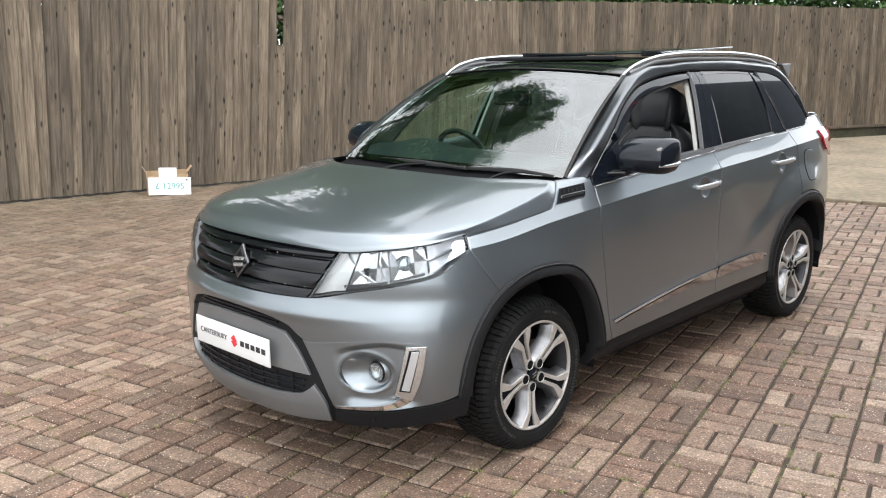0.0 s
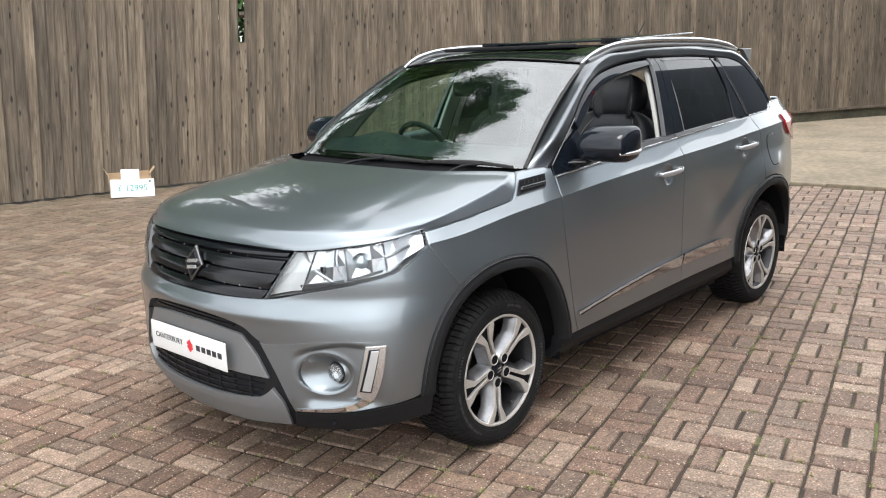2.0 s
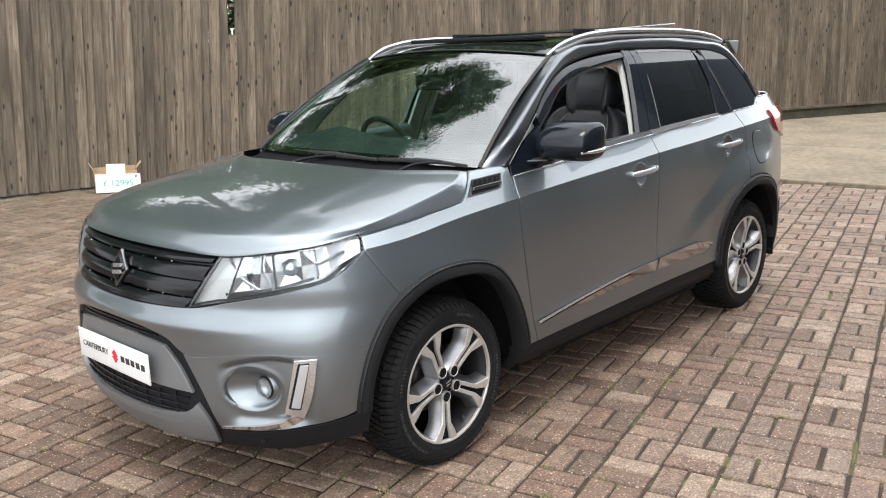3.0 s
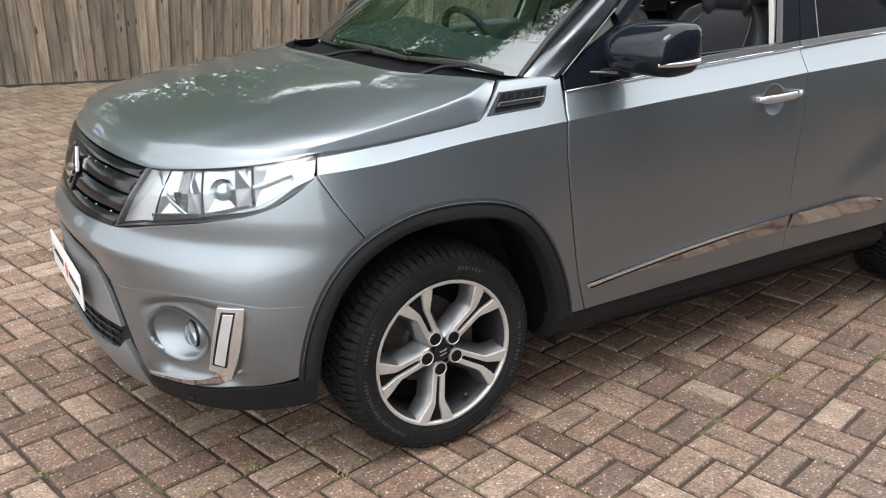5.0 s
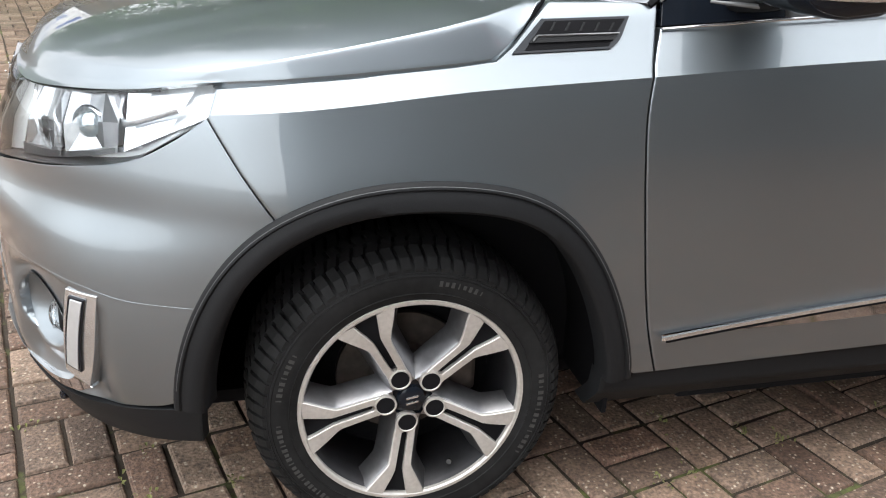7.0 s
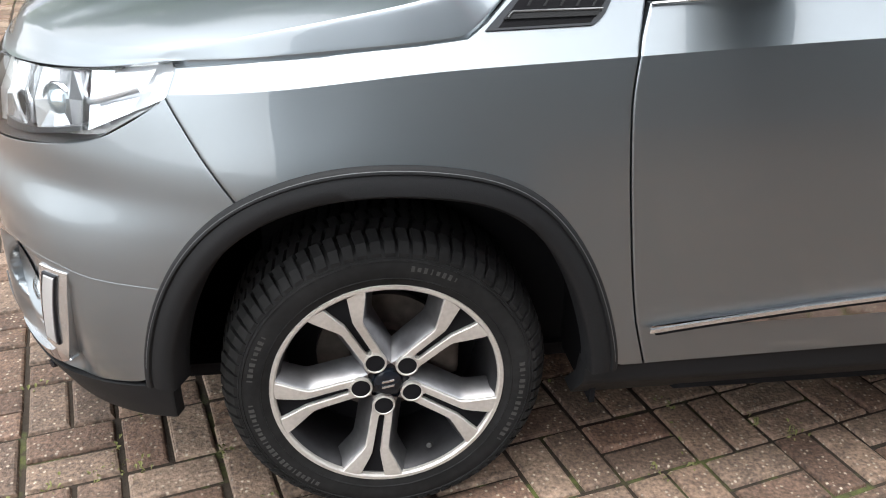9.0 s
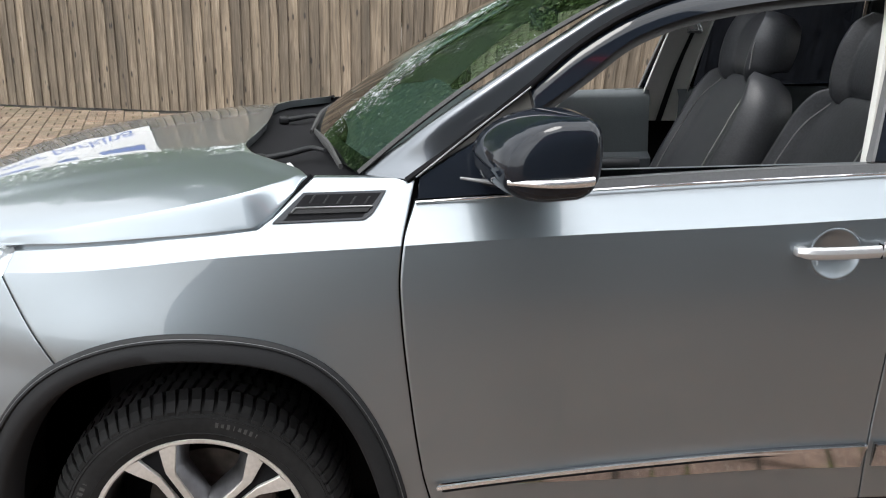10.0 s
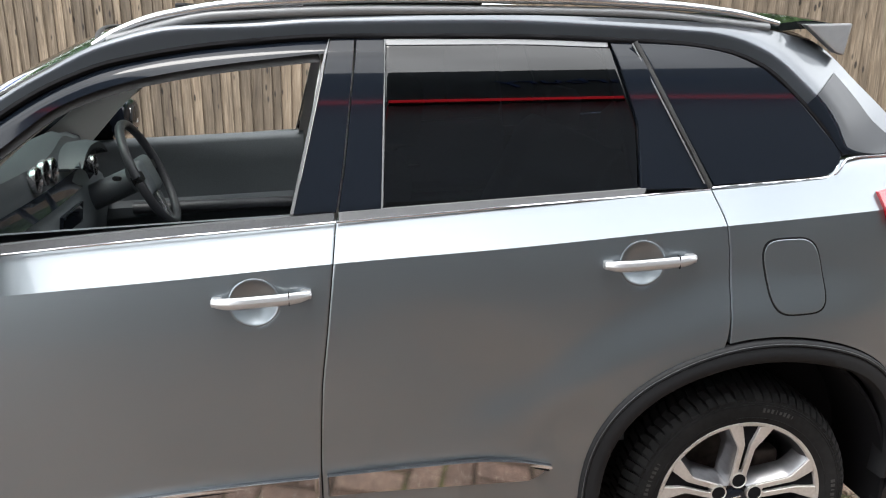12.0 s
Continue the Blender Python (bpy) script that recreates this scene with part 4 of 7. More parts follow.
def bumper():
    fender_line = [(u - 0.0014, z) for u, z in FENDER_LEFT[:3]]
    top = pz([(0, 0.700), (10, 0.701), (20, 0.704)] + LAMP_LOW)
    mid = pz(INSERT[:5] + [(30.5, 0.548), (36, 0.556), (42, 0.568), (50, 0.576), (57, 0.570), (63, 0.556), (70, 0.550)]) + uz(arc(FRONT, ARCH_F - 0.006, 150, 149, 1))[:1]
    right = uz(arc(FRONT, ARCH_F - 0.006, 150, 123.4, 5)) + fender_line[1:]
    upper = skin(mid, right, top, pz([(0, 0.640), (0, 0.67), (0, 0.700)]), lambda u, z, o=0.0: body(u, z, o + 0.006 * math.exp(-((z - 0.655) / 0.03) ** 2) * smooth((50 - (90 + (u - X0) * 100)) / 20)), 60, 30, rim=0.004, round_off=0.0003, flat_left=True, soft=(True, False, True, True))
    a, b = both("front_bumper", upper, PAINT, car)
    low_right = uz(arc(FRONT, ARCH_F - 0.006, 176, 150, 5))
    low_top = pz([(28.6, 0.552), (30.5, 0.548), (36, 0.556), (42, 0.568), (50, 0.576), (57, 0.570), (63, 0.556), (70, 0.550)]) + [low_right[-1]]
    low = skin(pz(LIP[:-1]) + [low_right[0]], low_right, low_top, pz([(37.2, 0.300), (33, 0.436), (29.2, 0.537), (28.6, 0.552)]), body, 110, 80, rim=0.003, round_off=0.0003, lift=scoop)
    for ob, me in ((a, low), (b, mirrored(low))):
        part("bumper_corner", me, PAINT, ob)
        flip = (lambda m: m) if ob is a else mirrored
        lip = skin(pz([(36.4, 0.228), (50, 0.224), (62, 0.242)]) + uz([(-0.398, 0.262)]), uz([(-0.398, 0.262), (-0.396, 0.346)]), pz([(37.2, 0.297), (49.7, 0.303), (60, 0.323)]) + uz([(-0.42, 0.342), (-0.396, 0.346)]), pz([(36.4, 0.228), (37.2, 0.297)]), lambda u, z, o=0.0: body(u, z, o + 0.004), 30, 8, 0.03)
        part("bumper_lip", flip(lip), TRIM, ob, "unpainted black lower lip")
        for phi, z in ((47.0, 0.262),):
            p, q = nose(phi, z, 0.004), nose(phi, z, 0.012)
            me = lathe([(0.0, -0.008), (0.009, -0.007), (0.011, 0.0)], 16)
            me.transform(Matrix.Translation(p) @ (p - q).to_track_quat("Y", "Z").to_matrix().to_4x4())
            part("parking_sensor", flip(me), GLOSS_BLACK, ob)
    return a, b


bump_l, bump_r = bumper()


def bumper_middle():
    N = lambda u, z, o=0.0: nose(u, z, o) if u >= 0 else Vector((nose(-u, z, o).x, -nose(-u, z, o).y, z))
    sym = lambda pts: [(-p, z) for p, z in pts[::-1]] + [(p, z) for p, z in pts[1:]]
    # black ground behind everything
    back = skin(sym([(0, 0.205), (18, 0.21), (36.6, 0.225)]), [(36.6, 0.225), (37.6, 0.31), (33.2, 0.44), (29.6, 0.537), (27.5, 0.58)], sym([(0, 0.642), (12, 0.638), (27.5, 0.58)]), [(-36.6, 0.225), (-37.6, 0.31), (-33.2, 0.44), (-29.6, 0.537), (-27.5, 0.58)], lambda u, z, o=0.0: N(u, z, o - 0.016), 50, 30, 0.02)
    insert = part("bumper_insert", back, TRIM, car, "black frame and grilles of the lower bumper")
    plate_bar = skin(sym([(0, 0.424), (15, 0.425), (30.4, 0.420)]), [(30.4, 0.420), (27.2, 0.50), (22.6, 0.572)], sym([(0, 0.594), (8.2, 0.593), (17, 0.582), (22.6, 0.572)]), [(-30.4, 0.420), (-27.2, 0.50), (-22.6, 0.572)], N, 50, 16, 0.02, rim=0.008)
    part("crossbar", plate_bar, SATIN, insert, "satin grey crossbar")
    skid = skin(sym([(0, 0.205), (18, 0.212), (35.2, 0.232)]), [(35.2, 0.232), (35.0, 0.30), (31.5, 0.385)], sym([(0, 0.318), (14, 0.322), (26, 0.336), (28.5, 0.35), (31.5, 0.385)]), [(-35.2, 0.232), (-35.0, 0.30), (-31.5, 0.385)], lambda u, z, o=0.0: N(u, z, o + 0.004), 50, 12, 0.03, rim=0.008)
    part("skid_plate", skid, SATIN, insert, "satin grey skid plate")
    for k, (z, w) in enumerate(((0.338, 27), (0.362, 28), (0.386, 28.6), (0.410, 28.6))):
        bar = skin(sym([(0, z - 0.003), (w, z + 0.004)]), [(w, z + 0.004), (w, z + 0.010)], sym([(0, z + 0.003), (w, z + 0.010)]), [(-w, z + 0.004), (-w, z + 0.010)], lambda u, zz, o=0.0: N(u, zz, o - 0.008), 30, 2, 0.02)
        part("grille_bar", bar, GLOSS_BLACK, insert)
    for p in (-24, -18, -12, -6, 0, 6, 12, 18, 24):
        post = skin([(p - 0.35, 0.328), (p + 0.35, 0.328)], [(p + 0.35, 0.328), (p + 0.35, 0.418)], [(p - 0.35, 0.418), (p + 0.35, 0.418)], [(p - 0.35, 0.328), (p - 0.35, 0.418)], lambda u, zz, o=0.0: N(u, zz, o - 0.010), 2, 4, 0.015)
        part("grille_post", post, TRIM, insert)
    for k, (z, w) in enumerate(((0.607, 20), (0.622, 18))):
        bar = skin(sym([(0, z - 0.003), (w, z - 0.008)]), [(w, z - 0.008), (w, z - 0.003)], sym([(0, z + 0.003), (w, z - 0.003)]), [(-w, z - 0.008), (-w, z - 0.003)], lambda u, zz, o=0.0: N(u, zz, o - 0.006), 30, 2, 0.02)
        part("grille_bar", bar, GLOSS_BLACK, insert)
    # main grille
    back = skin(sym([(0, 0.700), (15, 0.704), (30.5, 0.709)]), [(30.5, 0.709), (38.6, 0.876)], sym([(0, 0.882), (18, 0.882), (30, 0.880), (38.6, 0.876)]), [(-30.5, 0.709), (-38.6, 0.876)], lambda u, z, o=0.0: N(u, z, o - 0.03), 40, 12, 0.03)
    grille = part("grille", back, GRILLE, car, "gloss black front grille")
    for z0, z1, out in ((0.706, 0.738, -0.002), (0.752, 0.795, -0.006), (0.809, 0.845, -0.010), (0.857, 0.874, -0.006)):
        w0, w1 = 29.7 + 8.2 * (z0 - 0.709) / 0.167, 29.7 + 8.2 * (z1 - 0.709) / 0.167
        bar = skin(sym([(0, z0), (15, z0), (w0, z0 + 0.003)]), [(w0, z0 + 0.003), (w1, z1)], sym([(0, z1), (15, z1), (w1, z1)]), [(-w0, z0 + 0.003), (-w1, z1)], lambda u, zz, o=0.0: N(u, zz, o + out - 0.02 * smooth((zz - (z0 + z1) / 2) / (z1 - z0))), 40, 5, 0.016)
        part("grille_bar", bar, GRILLE, grille)
    for p in (-24, -8.5, 11, 17, 24):
        for z, q in ((0.852, 0), (0.748, 5)):
            c = N(p + q, z, 0.0)
            part("clip", box_bm((0.004, 0.004, 0.004), c, 0.001), BRIGHT, grille)
    # badge: a plain bright lozenge with a dark core
    bm = prism([(-0.060, 0.0), (-0.048, -0.012), (0.0, -0.070), (0.048, -0.012), (0.060, 0.0), (0.048, 0.012), (0.0, 0.070), (-0.048, 0.012)], 0.0, 0.014, 0.004, "x")
    at = Matrix.Translation((nose(0, 0.795).x - 0.004, 0, 0.795)) @ pose(0, 0, 0, 0, 14, 0)
    bm.transform(at)
    badge = part("badge", bm, BADGE, grille, "plain dark chrome lozenge")
    bm = prism([(-0.040, 0.0), (0.0, -0.046), (0.040, 0.0), (0.0, 0.046)], -0.004, 0.006, 0.001, "x")
    bm.transform(at)
    part("badge_core", bm, GLOSS_BLACK, badge)
    for s in (-1, 1):
        bm = prism([(-0.030, 0.012 * s - 0.006), (0.030, 0.012 * s - 0.014), (0.030, 0.012 * s + 0.0), (-0.030, 0.012 * s + 0.008)], -0.007, 0.0, 0.001, "x")
        bm.transform(at)
        part("badge_bar", bm, BRIGHT, badge)
    # show plate
    x = -0.868
    bm = box_bm((0.006, 0.52, 0.111), (x, 0, 0.485), 0.0025, 2)
    plate = part("number_plate", bm, WHITE, car, "white show plate with dark lettering")
    me = text_mesh("CANTERBURY", 0.031, 0.0006)
    me.transform(Matrix.Translation((x - 0.0038, 0.128, 0.487)) @ pose(0, 0, 0, 90, 0, -90))
    part("lettering", me, INK, plate)
    bars = bmesh.new()
    for k in range(5):
        box_bm((0.001, 0.026, 0.022), (x - 0.0036, -0.078 - 0.036 * k, 0.485), 0, 1, None, bars)
    part("maker_bars", bars, INK, plate)
    bm = prism([(-0.022, 0.0), (0.0, 0.026), (0.022, 0.008), (0.008, 0.0), (0.022, -0.004), (0.0, -0.026), (-0.022, -0.008), (-0.008, 0.0)], x - 0.0042, x - 0.003, 0, "x")
    bm.transform(Matrix.Translation((0, -0.022, 0.485)))
    part("maker_mark", bm, RED_INK, plate)


bumper_middle()


def headlight():
    low_edge = [(p, z + 0.001 - 0.010 * smooth((p - 50) / 14)) for p, z in LAMP_LOW[:-1]] + [(72.0, 0.868)]
    outline = dict(bottom=pz(low_edge), right=pz([(72.0, 0.868), (73.0, 0.925)]), top=pz([(39.0, 0.878), (45, 0.886), (52, 0.893), (63, 0.908), (73.0, 0.925)]), left=pz([(30.3, 0.713), (39.0, 0.878)]))
    make = lambda off, mat_, deep, nu=30, nv=14: skin(outline["bottom"], outline["right"], outline["top"], outline["left"], lambda u, z, o=0.0: body(u, z, o + off), nu, nv, deep)
    for left in (True, False):
        flip = (lambda m: m) if left else mirrored
        lamp = part("headlight", flip(make(-0.052, None, 0.0)), LAMP_DEEP, car, "clear headlight with chrome reflectors and bluish projector")
        lens = part("lens", flip(make(0.0015, None, 0.002)), LENS, lamp)
        lens.visible_shadow = False
        frame = lambda a, b, c, d: skin(a, b, c, d, lambda u, z, o=0.0: body(u, z, o - 0.001), 24, 2, 0.07)
        low = [(u, z) for u, z in outline["bottom"]]
        part("surround", flip(frame(low, [low[-1], (low[-1][0], low[-1][1] + 0.0018)], [(u, z + 0.0018) for u, z in low], [low[0], (low[0][0], low[0][1] + 0.0018)])), LAMP_DARK, lamp)
        L = outline["left"]
        part("surround", flip(frame(pz([(30.3, 0.713), (31.0, 0.713)]), pz([(31.0, 0.713), (39.7, 0.876)]), pz([(39.0, 0.876), (39.7, 0.876)]), L)), LAMP_DARK, lamp)

        def bowl(phi, z, wide, tall, mat_, off=-0.045, name="reflector", label=""):
            rows = []
            for j in range(7):
                r = j / 6
                row = []
                for k in range(25):
                    a = 2 * math.pi * k / 24
                    row.append(nose(phi + wide * r * math.cos(a), z + tall * r * math.sin(a), off - 0.035 * (1 - r * r)))
                rows.append(row)
            return part(name, flip(facing(loft(rows), (-1, -0.6, 0))), mat_, lamp, label)

        bowl(47.0, 0.838, 3.6, 0.034, LAMP_CHROME, -0.034)
        c, q = nose(56.0, 0.835, -0.045), nose(56.0, 0.835, -0.01)
        me = lathe([(0.026, -0.02), (0.028, 0.0), (0.026, 0.008), (0.021, 0.015), (0.012, 0.020), (0.0, 0.022)], 28)
        me.transform(Matrix.Translation(c) @ (q - c).to_track_quat("Y", "Z").to_matrix().to_4x4())
        part("projector", flip(me), BLUE_LENS, lamp, "bluish projector lens")
        me = lathe([(0.028, -0.01), (0.036, 0.006), (0.033, 0.012), (0.028, 0.004)], 28)
        me.transform(Matrix.Translation(c) @ (q - c).to_track_quat("Y", "Z").to_matrix().to_4x4())
        part("projector_ring", flip(me), CHROME, lamp)
        c = nose(38, 0.80, -0.05)
        me = lathe([(0.0, 0.013), (0.005, 0.011), (0.006, 0.0), (0.006, -0.013)], 14)
        me.transform(Matrix.Translation(c) @ pose(0, 0, 0, 0, 0, 60))
        part("bulb", flip(me), AMBER, lamp)
        # bright inner fins
        for pts in ([(41.5, 0.870), (44, 0.82), (49, 0.768)], [(50.5, 0.882), (50.0, 0.83), (51.5, 0.785)], [(60, 0.895), (61.5, 0.85), (68.5, 0.880)]):
            me = tube([nose(p, z, -0.030) for p, z in pts], 0.0045, 6, True, 14, 1.6)
            part("bezel_fin", flip(me), LAMP_CHROME, lamp)

        def facets(corners, across, up, name, wave, metal=LAMP_CHROME):
            """A reflector of flat mirror strips set at changing angles; on chrome, bright and dim reflections are put
            into the colours.
            """
            rows = []
            for j in range(up + 1):
                row = []
                for i in range(across + 1):
                    u, v = i / across, j / up
                    low, high = sample(pz(corners[:2]), [u])[0], sample(pz(corners[2:]), [u])[0]
                    p = low.lerp(high, v)
                    row.append(body(p[0], p[1], -0.034 + wave * math.sin(2.4 * i + 1.7 * j) + 0.010 * (2 * u - 1) ** 2))
                rows.append(row)
            flat = [p for row in rows for p in row]
            tris, w = [], across + 1
            for j in range(up):
                for i in range(across):
                    k = j * w + i
                    tris += [(k, k + 1, k + w), (k + 1, k + w + 1, k + w)] if (i + j) % 2 else [(k, k + 1, k + w + 1), (k, k + w + 1, k + w)]
            me = facing(mesh_of(flat, tris, False), (-1, -0.6, 0))
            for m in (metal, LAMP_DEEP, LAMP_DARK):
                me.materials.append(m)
            # bright, dim and dark materials in turn imitate what the chrome facets mirror
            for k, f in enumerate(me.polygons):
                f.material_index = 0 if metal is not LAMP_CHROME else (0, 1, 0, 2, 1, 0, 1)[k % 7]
            part(name, flip(me), None, lamp)

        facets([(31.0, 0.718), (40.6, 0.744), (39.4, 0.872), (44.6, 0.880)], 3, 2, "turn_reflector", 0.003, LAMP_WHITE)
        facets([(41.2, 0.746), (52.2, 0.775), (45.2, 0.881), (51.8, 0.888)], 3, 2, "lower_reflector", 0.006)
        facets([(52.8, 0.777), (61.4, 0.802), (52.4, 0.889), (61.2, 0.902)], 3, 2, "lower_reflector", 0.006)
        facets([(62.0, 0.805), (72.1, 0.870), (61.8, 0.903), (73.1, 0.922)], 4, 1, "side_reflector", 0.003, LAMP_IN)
        # dark cross bezel under the lamps
        me = skin(pz([(40.5, 0.742), (52, 0.772), (62.0, 0.805)]), pz([(62.0, 0.805), (61.6, 0.812)]), pz([(40.2, 0.762), (52, 0.783), (61.6, 0.812)]), pz([(40.5, 0.742), (40.2, 0.762)]), lambda u, z, o=0.0: body(u, z, o - 0.024), 16, 3, 0.02)
        part("lower_bezel", flip(me), LAMP_DARK, lamp)


headlight()


def bumper_lamps():
    for left, owner in ((True, bump_l), (False, bump_r)):
        flip = (lambda m: m) if left else mirrored
        # a cone let into the corner, with the fog lamp at its bottom facing ahead
        rim = lambda t, k, off: nose(FOG[0] + 6.4 * k * math.cos(t), FOG[1] + 0.070 * k * math.sin(t), off)
        c = nose(*FOG) + Vector((0.060, -0.004, 0))
        rows = []
        for k in range(10):
            row = []
            for j in range(49):
                t = 2 * math.pi * j / 48
                edge = rim(t, 1.0, -0.026 + 0.003)
                foot = c + Vector((0, -0.037 * math.cos(t), 0.037 * math.sin(t)))
                if k < 2:
                    row.append(rim(t, (1.10, 1.04)[k], (-0.020, -0.0215)[k]))
                else:
                    q = (k - 2) / 7
                    row.append(edge.lerp(foot, q) + Vector((0.010 * math.sin(math.pi * q), 0, 0)))
            rows.append(row)
        part("fog_bezel", flip(facing(loft(rows), (-1, -0.3, 0))), PAINT, owner)
        turn = Matrix.Translation(c + Vector((0.004, 0, 0))) @ Vector((-1, -0.05, 0)).to_track_quat("Y", "Z").to_matrix().to_4x4()
        me = lathe([(0.037, -0.004), (0.038, 0.008), (0.0355, 0.012), (0.033, 0.008)], 32)
        me.transform(turn)
        fog = part("fog_light", flip(me), TRIM, owner, "round fog light in a deep bezel")
        me = lathe([(0.034, 0.016), (0.028, 0.026), (0.015, 0.032), (0.0, 0.034)], 28)
        me.transform(turn)
        lens = part("lens", flip(me), LENS, fog)
        lens.visible_shadow = False
        me = lathe([(0.034, 0.012), (0.026, 0.0), (0.012, -0.006), (0.0, -0.006)], 28)
        me.transform(turn)
        part("reflector", flip(me), LAMP_DEEP, fog)
        # daytime light: a bright L-shaped trim round a frosted strip
        drl = skin(pz([(52.3, 0.372), (56.2, 0.352)]), pz([(56.2, 0.352), (57.5, 0.40), (58.6, 0.46), (59.6, 0.556)]), pz([(55.0, 0.556), (59.6, 0.556)]), pz([(52.3, 0.372), (55.0, 0.556)]), lambda u, z, o=0.0: body(u, z, o + 0.003), 8, 14, 0.035)
        d = part("daytime_light", flip(drl), BRIGHT, owner, "upright daytime light in chrome trim")
        me = skin(pz([(53.2, 0.392), (55.7, 0.386)]), pz([(55.7, 0.386), (58.0, 0.546)]), pz([(55.7, 0.546), (58.0, 0.546)]), pz([(53.2, 0.392), (55.7, 0.546)]), lambda u, z, o=0.0: body(u, z, o + 0.008), 6, 12, 0.01)
        part("frame", flip(me), GLOSS_BLACK, d)
        me = skin(pz([(53.7, 0.397), (55.5, 0.392)]), pz([(55.5, 0.392), (57.8, 0.542)]), pz([(56.1, 0.542), (57.8, 0.542)]), pz([(53.7, 0.397), (56.1, 0.542)]), lambda u, z, o=0.0: body(u, z, o + 0.0105), 5, 16, 0.004)
        part("lens", flip(me), WHITE_LAMP, d, "frosted white strip")
        me = skin(pz([(37.6, 0.303), (48, 0.307), (53, 0.322), (56.4, 0.350)]), pz([(56.4, 0.350), (54.5, 0.375)]), pz([(37.4, 0.311), (46, 0.322), (50.5, 0.342), (52.5, 0.372)]), pz([(37.6, 0.303), (37.4, 0.311)]), lambda u, z, o=0.0: body(u, z, o + 0.002), 18, 5, 0.02)
        part("trim_foot", flip(me), CHROME, d)


bumper_lamps()


# doors, sills, quarters
SILL_LINE = [(0.500, 0.351), (0.9, 0.358), (1.433, 0.366)]
B_CUT = [(1.434, 0.366), (1.433, 0.48), (1.442, 0.70), (1.460, 0.85), (1.478, 1.0), (1.490, 1.088)]
BELT_F = [(0.447, 1.020), (0.8, 1.047), (1.13, 1.068), (1.490, 1.086)]
BELT_R = [(1.4935, 1.086), (1.89, 1.105), (2.15, 1.116), (2.384, 1.126)]
C_CUT = [(2.410, 0.772), (2.413, 0.85), (2.412, 0.95), (2.404, 1.054), (2.384, 1.126)]


def cutout(u, z, at):
    """The finger bowl behind a door handle."""
    r = math.hypot((u - at[0]) / 0.050, (z - at[1]) / 0.048)
    return -0.030 * smooth((1.02 - r) / 0.3)


def finger_bowl(owner, left, at):
    """The pressed bowl behind a door handle, with a tight rim."""
    rows = []
    for rr in (1.13, 1.09, 1.05, 1.0, 0.92, 0.8, 0.6, 0.3, 0.02):
        row = []
        for k in range(41):
            t = 2 * math.pi * k / 40
            u, z = at[0] + 0.050 * rr * math.cos(t), at[1] + 0.048 * rr * math.sin(t)
            row.append(body(u, z, 0.0014 * smooth((1.13 - rr) / 0.05) - 0.021 * (1 - min(1.0, rr / 1.06) ** 2.2)))
        rows.append(row)
    me = facing(loft(rows), (0, -1, 0))
    part("handle_bowl", me if left else mirrored(me), PAINT, owner)


def handle(owner, left, x0, x1, z0, z1):
    flip = (lambda m: m) if left else mirrored
    a, b = body(x0, z0), body(x1, z1)
    y = (a.y + b.y) / 2
    lines = []
    for k in range(21):
        s = k / 20
        x, z = x0 + (x1 - x0) * s, z0 + (z1 - z0) * s
        out = 0.012 + 0.022 * (1 - (2 * s - 1) ** 4)
        h = 0.0135 * (0.45 + 0.55 * min(1, 8 * s, 8 * (1 - s)) ** 0.5)
        row = []
        for j in range(13):
            t = 2 * math.pi * j / 12
            row.append(Vector((x, body(x, z).y - out - 0.008 * math.cos(t), z + h * math.sin(t))))
        lines.append(row)
    grip = part("door_handle", flip(fix(loft(lines), 60)), SILVER, owner, "silver grip handle")
    x = x0 + (x1 - x0) * 0.775
    me = box_bm((0.002, 0.0175, 0.029), (x, body(x, z0).y - 0.030, z0 + (z1 - z0) * 0.775), 0.0008, 1)
    tmp = bpy.data.meshes.new("seam")
    me.to_mesh(tmp)
    me.free()
    part("handle_seam", flip(tmp), VOID, grip)
    for x in (x0 + 0.012, x1 - 0.012):
        foot = bpy.data.meshes.new("foot")
        me = box_bm((0.024, 0.024, 0.019), (x, body(x, z0).y - 0.008, z0 + (z1 - z0) * (x - x0) / (x1 - x0)), 0.004)
        me.to_mesh(foot)
        me.free()
        part("handle_foot", flip(foot), SILVER, grip)


def molding(owner, left, low, high, tip, heel):
    """Chrome-topped rubbing strip."""
    flip = (lambda m: m) if left else mirrored
    lift = lambda off: (lambda u, z, o=0.0: body(u, z, o + off))
    base = skin(low, heel, high, tip, lambda u, z, o=0.0: body(u, z, o + 0.012 + 0.22 * (z - 0.48)), 30, 6, 0.016, rim=0.01, round_off=0.004)
    m = part("side_molding", flip(base), STRIP, owner, "chrome rubbing strip")
    up = [(u + 0.0, z - 0.008) for u, z in high]
    top = skin(up, [up[-1], high[-1]], high, [up[0], high[0]], lift(0.0145), 30, 3, 0.006, rim=0.01)
    part("upper_edge", flip(top), BRIGHT, m)
    lo, hi = [(u + 0.012, z - 0.0135) for u, z in high], [(u + 0.012, z - 0.0095) for u, z in high]
    lo[-1], hi[-1] = (high[-1][0] - 0.006, lo[-1][1]), (high[-1][0] - 0.006, hi[-1][1])
    line = skin(lo, [lo[-1], hi[-1]], hi, [lo[0], hi[0]], lift(0.0128), 30, 2, 0.004, rim=0.01)
    part("groove", flip(line), VOID, m)


